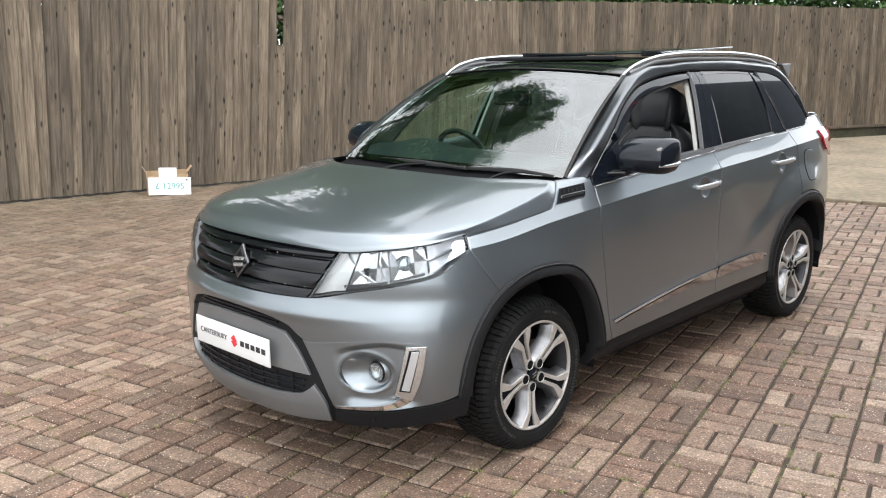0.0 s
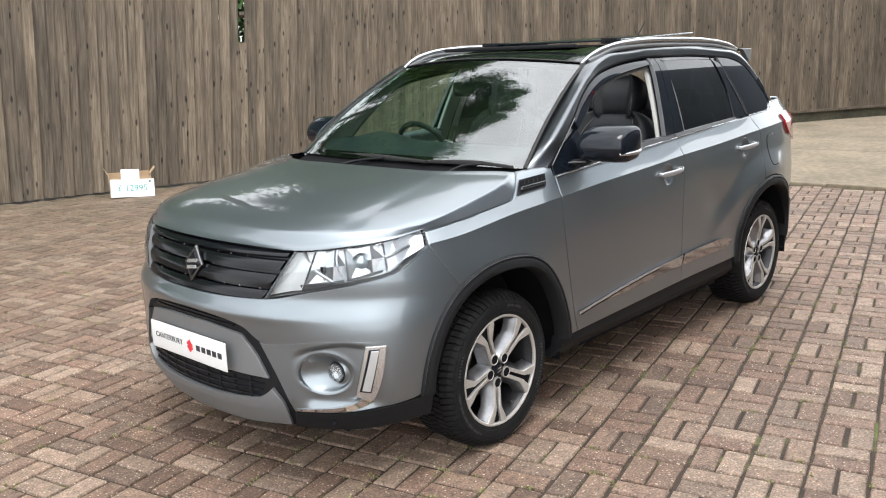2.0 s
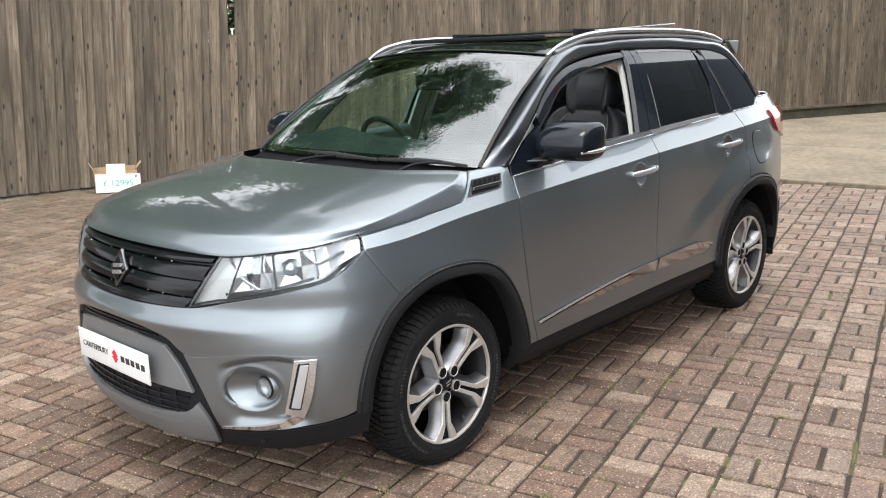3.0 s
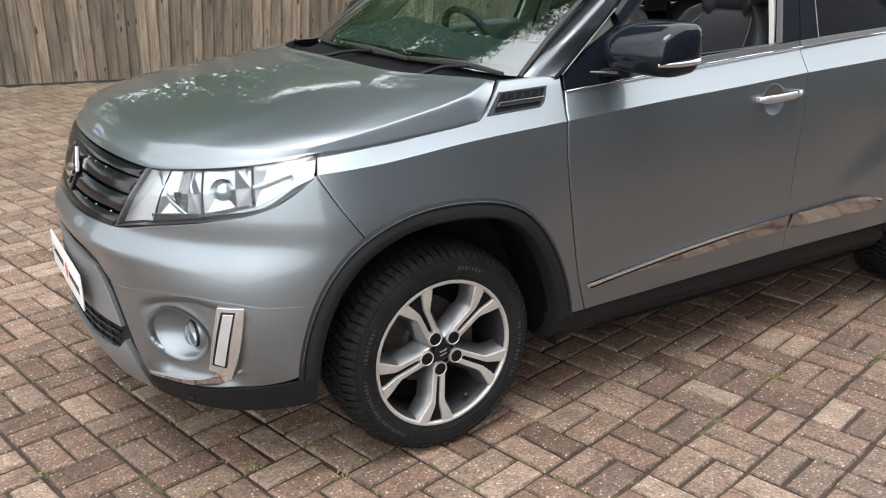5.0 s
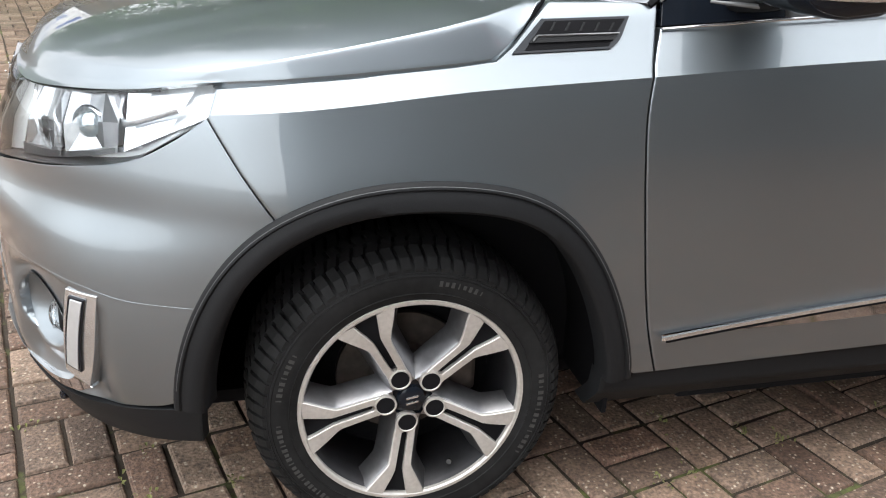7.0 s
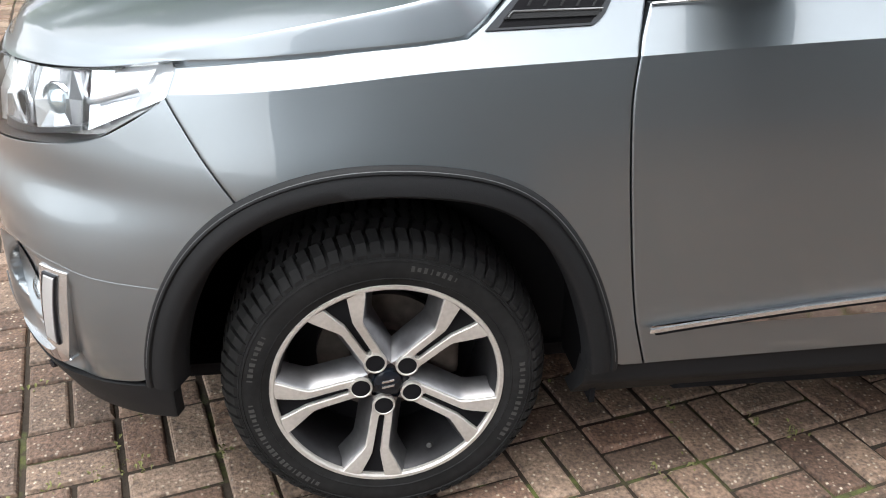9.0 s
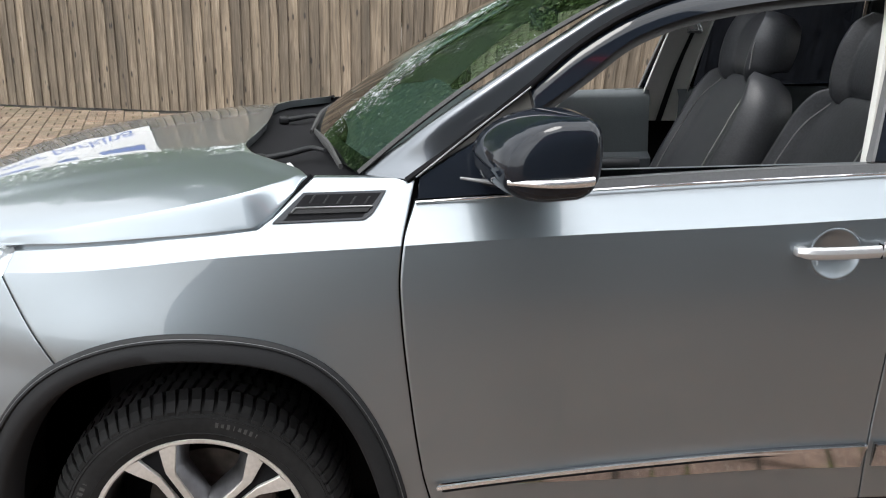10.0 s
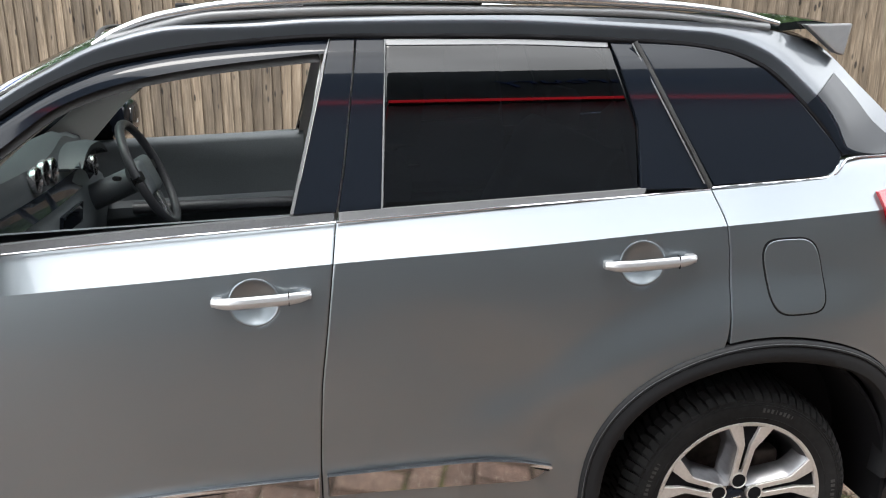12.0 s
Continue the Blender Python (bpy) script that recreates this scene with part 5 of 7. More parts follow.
def doors():
    door_fn = body
    f_lift = lambda u, z: cutout(u, z, (1.305, 0.926))
    r_lift = lambda u, z: cutout(u, z, (2.196, 0.972))
    front = skin(SILL_LINE, B_CUT, BELT_F, [(x + 0.002, z) for x, z in DOOR_CUT[:7]] + [(0.447, 1.020)], door_fn, 96, 64, rim=0.004, lift=f_lift, crease=crease_z)
    rear_right = [(2.058, 0.372)] + arc(REAR, ARCH_R - 0.006, 173, 104, 10) + C_CUT[1:]
    rear = skin([(1.4385, 0.366), (1.75, 0.369), (2.058, 0.372)], rear_right, BELT_R, [(x + 0.003, z) for x, z in B_CUT], door_fn, 96, 64, rim=0.004, lift=r_lift, crease=crease_z)
    out = {}
    for left in (True, False):
        flip = (lambda m: m) if left else mirrored
        a = part("front_door", flip(front), PAINT, car, "grey front door with its window wound down")
        b = part("rear_door", flip(rear), PAINT, car, "grey rear door with dark privacy glass")
        finger_bowl(a, left, (1.305, 0.926))
        finger_bowl(b, left, (2.196, 0.972))
        handle(a, left, 1.214, 1.430, 0.934, 0.943)
        handle(b, left, 2.100, 2.322, 0.974, 0.982)
        molding(a, left, [(0.500, 0.425), (0.9, 0.432), (1.232, 0.446), (1.428, 0.446)], [(0.494, 0.431), (0.62, 0.446), (0.9, 0.474), (1.232, 0.497), (1.428, 0.503)], [(0.500, 0.425), (0.494, 0.431)], [(1.428, 0.446), (1.428, 0.503)])
        molding(b, left, [(1.447, 0.448), (1.7, 0.448), (1.93, 0.446)], [(1.447, 0.505), (1.62, 0.511), (1.80, 0.516), (1.88, 0.508), (1.983, 0.484)], [(1.447, 0.448), (1.447, 0.505)], [(1.93, 0.446), (1.95, 0.455), (1.983, 0.484)])
        out[left] = (a, b)
    return out


DOORS = doors()


def sill_and_arches():
    sill = skin([(0.375, 0.245), (1.2, 0.245), (2.09, 0.255)], [(2.09, 0.255), (2.055, 0.366)], [(0.385, 0.342), (0.45, 0.341), (0.5, 0.346), (0.9, 0.353), (1.43, 0.361), (2.055, 0.367)], [(0.375, 0.245), (0.385, 0.342)], lambda u, z, o=0.0: Vector((u, -(0.862 - 0.9 * max(0, 0.30 - z)) - o, z)), 60, 10, 0.05, rim=0.006)
    both("sill", sill, TRIM, car, "black plastic sill")

    def ring(hub, r0, r1, a0, a1, low):
        rows = []
        n = 60
        for k in range(n + 1):
            a = a0 + (a1 - a0) * k / n
            row = []
            grow = swell(hub, a)
            for r, off in ((r1 + 0.004, -0.012), (r1 + 0.003, 0.004), (r1 - 0.002, 0.010), (r1 - 0.009, 0.0105), (r1 - 0.012, 0.0065), ((r0 + r1) / 2, 0.012), (r0 + 0.006, 0.011), (r0, 0.004), (r0 - 0.004, -0.05)):
                turn = clamp(a, 4, 176)
                x, z = hub + (r + grow) * math.cos(radians(turn)), HUB_Z + (r + grow) * math.sin(radians(turn)) - 0.0075 * abs(a - turn)
                row.append(body(u_of(x, z), max(z, 0.2), off))
            rows.append(row)
        return fix(facing(loft(rows), (0, -1, 0)), 50)

    for hub, r0, r1, a0, a1 in ((FRONT, 0.390, ARCH_F, 178, 2), (REAR, 0.392, ARCH_R, 178, 2)):
        me = ring(hub, r0, r1, a0, a1, 0)
        trims = both("arch_trim", me, TRIM, car, "black plastic wheel-arch trim")
        # lighter grey bead paints the highlight along the trim's outer edge
        line = [body(u_of(x, z), z, 0.0085) for x, z in arc(hub, r1 - 0.0045, 172, 5, 60)]
        both("edge_bead", tube(line, 0.0020, 6, True, 90), SEAL, trims[0], "grey edge bead standing for the trim's highlight", trims[1])


sill_and_arches()


def rear_body():
    top = [(2.388, 1.126), (2.55, 1.133), (2.69, 1.141), (2.722, 1.160), (2.735, 1.183), (2.86, 1.186), (3.02, 1.187)]
    bottom = arc(REAR, ARCH_R - 0.006, 103, 0, 14) + [(3.0, 0.36)]
    right = [(3.0, 0.36), (3.10, 0.5), (3.13, 0.7), (3.13, 0.9), (3.09, 1.1), (3.02, 1.187)]
    q = skin(bottom, right, top, [(x + 0.0028, z) for x, z in C_CUT], body, 60, 44, rim=0.004, soft=(True, True, False, True), crease=crease_z)
    a, b = both("quarter_panel", q, PAINT, car)
    def flap_line(off, grow):
        """A rounded flap leaning with the panel."""
        rows = []
        for k in range(9):
            r = (0, 0.3, 0.6, 0.85, 0.93, 0.955, 0.97, 0.985, 1.0)[k]
            row = []
            for j in range(49):
                a = 2 * math.pi * j / 48
                c, sn = math.cos(a), math.sin(a)
                dx, dz = (abs(c) ** 0.52) * math.copysign(1, c), (abs(sn) ** 0.52) * math.copysign(1, sn)
                z = 0.922 + (0.090 + grow) * r * dz
                row.append(body(2.582 + (0.074 + grow) * r * dx - 0.20 * (z - 0.922), z, off - (0.0012 if k == 8 else 0)))
            rows.append(row)
        return facing(loft(rows), (0, -1, 0))

    # larger black sheet under the flap stands for its shaded gap
    gap = part("fuel_flap", flap_line(0.0012, 0.0045), VOID, a, "rounded fuel filler flap")
    part("flap_skin", flap_line(0.003, 0.0), PAINT, gap)
    tail = skin([(2.90, 0.985), (3.03, 0.955), (3.135, 0.925)], [(3.135, 0.925), (3.12, 1.03), (3.06, 1.118)], [(2.815, 1.108), (2.93, 1.122), (3.06, 1.118)], [(2.90, 0.985), (2.828, 1.05), (2.815, 1.108)], lambda u, z, o=0.0: body(u, z, o + 0.016 - 0.02 * abs(z - 1.04)), 14, 12, 0.03)
    both("tail_light", tail, RED_LAMP, car, "red wrap-round tail light")
    low = skin([(2.91, 0.255), (3.0, 0.26), (3.06, 0.28)], [(3.06, 0.28), (3.13, 0.55)], [(2.955, 0.37), (3.05, 0.50), (3.13, 0.55)], [(2.91, 0.255), (2.955, 0.37)], lambda u, z, o=0.0: body(u, z, o + 0.006), 10, 10, 0.03)
    both("rear_bumper", low, TRIM, car, "black lower rear bumper")
    # tailgate and bumper across the rear
    rows = []
    for z in [0.30 + 0.90 * k / 14 for k in range(15)]:
        e = body(3.10 if z < 1.05 else 3.06, z)
        rows.append([Vector((e.x + 0.13 * (1 - (t ** 2)), e.y * -t, z)) for t in [-1 + k / 8 for k in range(17)]])
    part("tailgate", thick(facing(loft(rows), (1, 0, 0)), 0.02), PAINT, car)


rear_body()


# cabin: windows, pillars, roof
FRAME_TOP = [(0.449, 1.066), (0.55, 1.145), (0.681, 1.243), (0.787, 1.326), (0.906, 1.392), (1.027, 1.434), (1.14, 1.455), (1.273, 1.470), (1.40, 1.479), (1.514, 1.484)]
OPEN_TOP = [(0.690, 1.196), (0.786, 1.262), (0.905, 1.345), (1.025, 1.388), (1.14, 1.412), (1.271, 1.430), (1.40, 1.443), (1.470, 1.449)]


def at_off(off):
    return lambda u, z, o=0.0: cabin(u, z, o + off)


def windows():
    for left in (True, False):
        flip = (lambda m: m) if left else mirrored
        fd, rd = DOORS[left]
        upper = FRAME_TOP[2:]
        head_z = curve([p[0] for p in FRAME_TOP], [p[1] for p in FRAME_TOP])
        roll = lambda u, z: -0.011 * smooth((z - head_z(u) + 0.030) / 0.034)
        lean = lambda u, z: -0.010 * smooth((z - 1.440) / 0.05)
        frame = skin(OPEN_TOP + [(1.497, 1.449)], [(1.497, 1.449), (1.500, 1.482)], upper, [(0.690, 1.196), (0.681, 1.243)], at_off(-0.002), 60, 14, 0.035, rim=0.01, lift=roll)
        w = part("window_frame", flip(frame), GLOSS_BLACK, fd, "black door frame round the open window")
        seal = skin([(x + 0.005, z - 0.018) for x, z in OPEN_TOP], [(1.475, 1.431), (1.470, 1.449)], OPEN_TOP, [(0.695, 1.178), (0.690, 1.196)], at_off(-0.016), 50, 3, 0.02)
        part("seal", flip(seal), RUBBER, w)
        tri = skin([(0.452, 1.024), (0.70, 1.042)], [(0.70, 1.042), (0.700, 1.10), (0.690, 1.196)], [(0.455, 1.064), (0.55, 1.14), (0.690, 1.236)], [(0.452, 1.024), (0.455, 1.064)], at_off(-0.004), 16, 12, 0.02)
        part("mirror_panel", flip(tri), GLOSS_BLACK, fd)
        bright = [cabin(x, z, 0.0015) for x, z in FRAME_TOP[:3]]
        part("edge_bead", flip(tube(bright, 0.0022, 6, True, 12)), SATIN, fd)
        strip = skin([(0.702, 1.043), (0.8, 1.049), (1.13, 1.070), (1.488, 1.088)], [(1.488, 1.088), (1.488, 1.106)], [(0.702, 1.057), (0.8, 1.066), (1.13, 1.088), (1.488, 1.106)], [(0.702, 1.043), (0.702, 1.057)], at_off(0.004), 40, 3, 0.02)
        part("belt_seal", flip(strip), SEAL, fd, "dark grey belt seal")
        line = [cabin(x, z + 0.001, 0.011) for x, z in BELT_F]
        part("belt_bead", flip(tube(line, 0.0028, 6, True, 30)), BRIGHT, fd)
        bp = skin([(1.397, 1.104), (1.4925, 1.106)], [(1.4925, 1.106), (1.512, 1.2), (1.555, 1.484)], [(1.499, 1.482), (1.555, 1.484)], [(1.397, 1.104), (1.425, 1.20), (1.499, 1.482)], at_off(0.003), 10, 36, 0.03, soft=(True, False, True, False), lift=lean)
        p = part("pillar_panel", flip(bp), GLOSS_BLACK, fd, "gloss black pillar panel")
        grey = skin([(1.390, 1.104), (1.3975, 1.104)], [(1.3975, 1.104), (1.4965, 1.482)], [(1.484, 1.452), (1.4965, 1.482)], [(1.390, 1.104), (1.484, 1.452)], at_off(0.005), 2, 20, 0.02)
        part("run_channel", flip(grey), SATIN, p)
        # rear door
        bp2 = skin([(1.4985, 1.106), (1.594, 1.110)], [(1.594, 1.110), (1.608, 1.3), (1.6225, 1.484)], [(1.560, 1.484), (1.6225, 1.484)], [(1.4985, 1.106), (1.517, 1.2), (1.560, 1.484)], at_off(0.003), 10, 36, 0.03, soft=(True, False, True, False), lift=lean)
        p = part("pillar_panel", flip(bp2), GLOSS_BLACK, rd, "gloss black pillar panel")
        bead = [cabin(x, z, 0.0042) for x, z in ((1.5965, 1.112), (1.610, 1.3), (1.6245, 1.480))]
        part("run_bead", flip(tube(bead, 0.002, 6, True, 12)), SATIN, p)
        glass = skin([(1.599, 1.110), (1.9, 1.121), (2.209, 1.130)], [(2.209, 1.130), (2.213, 1.28), (2.166, 1.455)], [(1.627, 1.466), (1.9, 1.465), (2.166, 1.455)], [(1.599, 1.110), (1.627, 1.466)], at_off(-0.004), 30, 20, 0.004, soft=(True, False, True, True))
        g = part("window", flip(glass), DARK_GLASS, rd, "dark privacy glass")
        head = skin([(1.6275, 1.467), (1.9, 1.466), (2.164, 1.457)], [(2.164, 1.457), (2.166, 1.4695)], [(1.6265, 1.4845), (1.9, 1.482), (2.166, 1.4695)], [(1.6275, 1.467), (1.6265, 1.4845)], at_off(-0.006), 30, 3, 0.025)
        part("window_frame", flip(head), SATIN, rd)
        seal = skin([(1.4985, 1.087), (1.9, 1.107), (2.22, 1.121)], [(2.22, 1.121), (2.225, 1.135)], [(1.4985, 1.107), (1.9, 1.123), (2.225, 1.135)], [(1.4985, 1.087), (1.4985, 1.107)], at_off(0.006), 30, 3, 0.02)
        part("belt_seal", flip(seal), SATIN, rd, "grey belt seal")
        line = [cabin(x, z + 0.001, 0.010) for x, z in BELT_R]
        part("belt_bead", flip(tube(line, 0.0028, 6, True, 30)), BRIGHT, rd)
        cp = skin([(2.214, 1.131), (2.382, 1.129)], [(2.382, 1.129), (2.300, 1.304), (2.226, 1.468)], [(2.170, 1.470), (2.226, 1.468)], [(2.214, 1.131), (2.217, 1.28), (2.170, 1.470)], at_off(0.0025), 12, 30, 0.03, soft=(True, False, True, False), lift=lambda u, z: -0.009 * smooth((z - 1.425) / 0.05))
        part("pillar_panel", flip(cp), GLOSS_BLACK, rd, "gloss black pillar panel")
        bead = [cabin(x, z, 0.0045) for x, z in ((2.388, 1.130), (2.304, 1.304), (2.231, 1.468))]
        part("seal", flip(tube(bead, 0.006, 6, True, 16)), RUBBER, rd)
        edge = [cabin(x, z, 0.006) for x, z in ((2.372, 1.140), (2.293, 1.304), (2.222, 1.465))]
        part("edge_bead", flip(tube(edge, 0.002, 6, True, 16)), SATIN, rd)
        # quarter light
        quarter = skin([(2.398, 1.134), (2.55, 1.140), (2.690, 1.147)], [(2.690, 1.147), (2.724, 1.158), (2.742, 1.195), (2.70, 1.253), (2.63, 1.335), (2.552, 1.404)], [(2.240, 1.466), (2.36, 1.459), (2.466, 1.440), (2.552, 1.404)], [(2.398, 1.134), (2.312, 1.304), (2.240, 1.466)], at_off(0.0), 30, 26, 0.01)
        part("quarter_window", flip(quarter), GLOSS_BLACK, car, "dark fixed rear quarter glass")
        line = [cabin(x, z, 0.005) for x, z in ((2.39, 1.130), (2.55, 1.136), (2.68, 1.142), (2.720, 1.150), (2.740, 1.172), (2.752, 1.184))] + [body(2.80, 1.187, 0.006), body(2.86, 1.187, 0.004), body(3.0, 1.188, 0.003)]
        part("quarter_bead", flip(tube(line, 0.0035, 6, True, 40)), BRIGHT, car)


windows()

RAIL_EDGE = [Vector(p) for p in ((0.335, -0.720, 1.062), (0.50, -0.688, 1.179), (0.70, -0.652, 1.309), (0.86, -0.616, 1.409), (0.985, -0.585, 1.474), (1.15, -0.598, 1.512), (1.5, -0.612, 1.535), (1.9, -0.618, 1.535), (2.3, -0.614, 1.521), (2.58, -0.600, 1.498), (2.74, -0.562, 1.466), (2.87, -0.60, 1.35), (3.02, -0.655, 1.195))]
FRAME_OUT = [(0.43, 1.062), (0.55, 1.151), (0.678, 1.249), (0.782, 1.332), (0.900, 1.399), (1.025, 1.442), (1.273, 1.478), (1.514, 1.491), (1.9, 1.488), (2.23, 1.474), (2.36, 1.465), (2.47, 1.446), (2.557, 1.410), (2.635, 1.34), (2.706, 1.258), (2.748, 1.196)]


def cant_rail():
    """The painted band from the screen pillar over the doors and down the rear pillar."""
    ts = [k / 90 for k in range(91)]
    outer = sample(RAIL_EDGE, ts)
    marks = [Vector(cabin(x, z, 0.0)) for x, z in FRAME_OUT] + [body(2.86, 1.190, -0.002), body(3.02, 1.190, -0.002)]
    lower = sample(marks[:-1], ts)
    rows = []
    for k, (a, b) in enumerate(zip(lower, outer)):
        row = []
        for j in range(11):
            s = j / 10
            way = (lower[min(k + 1, 90)] - lower[max(k - 1, 0)]).normalized()
            up = way.cross(Vector((0, 1, 0)))
            c = a + up * clamp((b - a).dot(up) + 0.005, 0.03, 0.07) * (1 - 0.4 * smooth((ts[k] - 0.3) / 0.1)) * smooth((1 - ts[k]) / 0.1)
            p = a + (c - a) * min(1.0, s / 0.7) + (b - c) * max(0.0, (s - 0.55) / 0.45) ** 1.5
            row.append(a.lerp(b, s).lerp(p, smooth(ts[k] / 0.04)))
        row = [a + Vector((0, 0.025, -0.004))] + row + [b + Vector((0.004, 0.02, -0.012))]
        rows.append(row)
    flat_end = [lower[0].lerp(outer[0], clamp((j - 1) / 10)) + Vector((-0.006, 0.01, -0.012)) for j in range(13)]
    me = fix(facing(loft([flat_end] + rows), (0, -1, 0.5)), 50)
    pillar = both("roof_pillar", me, SHADED_PAINT, car, "painted pillar and roof edge, darkened for shade")
    first = next(k for k in range(91) if outer[k].x > 2.6 and outer[k].z < 1.425)
    cover = [[p + Vector((0, -0.0025, 0.001)) for p in row[1:-2]] for row in rows[first:]]
    cover = fix(facing(loft(cover), (0, -1, 0.5)), 50)
    for ob, me in zip(pillar, (cover, mirrored(cover))):
        part("pillar_cover", me, GLOSS_BLACK, ob, "gloss black cover of the rear pillar")
    # black tube between band and doors, for the shade in the gap
    groove = tube([cabin(x, z - 0.004, -0.006) for x, z in FRAME_OUT], 0.008, 6, True, 80)
    both("door_gap", groove, VOID, car)


cant_rail()


def screen_and_roof():
    us = [-1 + k / 16 for k in range(33)]
    base = lambda v: Vector((0.335 - 0.122 * (1 - abs(v) ** 2.2), 0.720 * v, 1.062 + 0.012 * (1 - v * v)))
    top = lambda v: Vector((0.985 - 0.075 * (1 - abs(v) ** 2.0), 0.585 * v, 1.474 + 0.034 * (1 - v * v)))
    rows = []
    for k in range(25):
        s = k / 24
        rows.append([base(v).lerp(top(v), s) + Vector((-0.55, 0, 0.83)) * 0.028 * (1 - (2 * s - 1) ** 2) for v in us])
    glass = part("windscreen", facing(loft(rows), (-1, 0, 1)), GLASS, car, "green-tinted windscreen")
    glass.visible_shadow = False
    part("screen_edge", tube([top(v * 0.97) + Vector((-0.006, 0, 0.002)) for v in us], 0.007, 6, True, 32, 0.5), RUBBER, glass)
    for s in (-1, 1):
        part("screen_edge", tube([base(s).lerp(top(s), k / 8) + Vector((-0.55, 0, 0.83)) * (0.028 * (1 - (2 * k / 8 - 1) ** 2) + 0.002) for k in range(9)], 0.009, 6, True, 24, 0.6), RUBBER, glass)
    # dark band along the foot of the glass
    band = [[base(v).lerp(top(v), s) + Vector((-0.55, 0, 0.83)) * (0.028 * (1 - (2 * s - 1) ** 2) - 0.002) for v in us] for s in (0.0, 0.05)]
    part("screen_band", loft(band), VOID, glass)
    head = [[base(v).lerp(top(v), s) + Vector((-0.55, 0, 0.83)) * (0.028 * (1 - (2 * s - 1) ** 2) - 0.003) for v in us] for s in (0.955, 1.0)]
    part("screen_band", loft(head), VOID, glass)
    # scuttle between bonnet and screen
    cowl_front = lambda v: Vector((0.055 + 0.18 * abs(v) ** 5, 0.745 * v, 1.040))
    rows = []
    for k in range(9):
        s = k / 8
        rows.append([cowl_front(v).lerp(base(v) + Vector((0.03, 0, 0.0)), s) - Vector((0, 0, 0.022 * math.sin(math.pi * s))) for v in us])
    cowl = part("scuttle", facing(loft(rows), (0, 0, 1)), VOID, car, "black plastic scuttle panel")
    part("scuttle_label", box_bm((0.018, 0.085, 0.002), (0.185, -0.605, 1.052), 0.0005, 1, pose(0, 0, 0, 0, -18, 14)), WHITE, cowl)
    wipers = (
        (((0.105, 0.20, 1.045), (0.165, 0.18, 1.058), (0.205, 0.09, 1.074), (0.217, 0.0, 1.082)), ((0.257, 0.34, 1.082), (0.226, 0.03, 1.086), (0.214, -0.27, 1.080))),
        (((0.105, -0.47, 1.045), (0.170, -0.455, 1.056), (0.225, -0.48, 1.074), (0.260, -0.56, 1.082)), ((0.222, -0.25, 1.080), (0.264, -0.50, 1.084), (0.297, -0.69, 1.071))))
    for arm_line, blade_line in wipers:
        w = part("wiper", tube([Vector(p) for p in arm_line], lambda s: 0.0085 - 0.004 * s, 8), TRIM, car, "black wiper lying on the windscreen")
        part("blade", tube([Vector(p) for p in blade_line], lambda s: 0.0075 - 0.003 * abs(2 * s - 1), 6, True, 20, 1.5), RUBBER, w)
        part("pivot", box_bm((0.03, 0.03, 0.025), arm_line[0], 0.008), TRIM, w)
    # roof
    ts = [k / 40 for k in range(41)]
    edge = sample(RAIL_EDGE[4:11], ts)
    mid = sample([Vector(p) for p in ((0.912, 0, 1.506), (1.1, 0, 1.535), (1.5, 0, 1.560), (1.9, 0, 1.564), (2.3, 0, 1.553), (2.6, 0, 1.532), (2.76, 0, 1.512))], ts)
    rows = []
    for e, m in zip(edge, mid):
        row = []
        for v in us:
            p = Vector((m.x + (e.x - m.x) * v * v, (e.y - 0.002) * -v, m.z + (e.z + 0.002 - m.z) * abs(v) ** 2.6))
            row.append(p)
        rows.append(row)
    def opened(me):
        """Cuts the sunroof's opening."""
        bm = bmesh.new()
        bm.from_mesh(me)
        inside = [f for f in bm.faces if 1.16 < f.calc_center_median().x < 1.56 and abs(f.calc_center_median().y) < 0.37]
        bmesh.ops.delete(bm, geom=inside, context="FACES")
        bm.to_mesh(me)
        bm.free()
        return me

    roof = part("roof", thick(opened(facing(loft(rows), (0, 0, 1))), 0.012), BLACK_ROOF, car, "gloss black roof")
    part("headlining", opened(facing(loft([[p + Vector((0, 0, -0.045)) for p in row] for row in rows]), (0, 0, -1))), LINING, roof, "pale headlining")
    # tilted sunroof
    bm = box_bm((0.80, 0.88, 0.010), (0, 0, 0), 0.004, 2)
    bm.transform(Matrix.Translation((1.95, 0.0, 1.594)) @ pose(0, 0, 0, 0, -2.2, 0))
    panel = part("sunroof", bm, GLOSS_BLACK, car, "dark glass sunroof slid open above the roof")
    bm = box_bm((0.03, 0.86, 0.020), (1.145, 0, 1.556), 0.006, 2)
    part("wind_deflector", bm, TRIM, panel)
    for s in (-1, 1):
        part("slide_arm", box_bm((0.62, 0.025, 0.03), (1.75, 0.40 * s, 1.577), 0.004), TRIM, panel)
        part("edge_rail", box_bm((0.80, 0.006, 0.008), (1.95, 0.443 * s, 1.594), 0.002, 2, pose(0, 0, 0, 0, -2.2, 0)), BRIGHT if s < 0 else TRIM, panel)
    # rails
    def rail():
        pts = [Vector(p) for p in ((0.965, -0.582, 1.472), (1.02, -0.588, 1.502), (1.12, -0.596, 1.535), (1.30, -0.603, 1.561), (1.6, -0.607, 1.573), (2.0, -0.607, 1.570), (2.3, -0.603, 1.556), (2.5, -0.597, 1.536), (2.63, -0.590, 1.508))]
        return tube(pts, lambda s: 0.0155 - 0.006 * (2 * s - 1) ** 4, 10, True, 60, 0.8)
    both("roof_rail", rail(), BRIGHT, car, "bright silver roof rail")
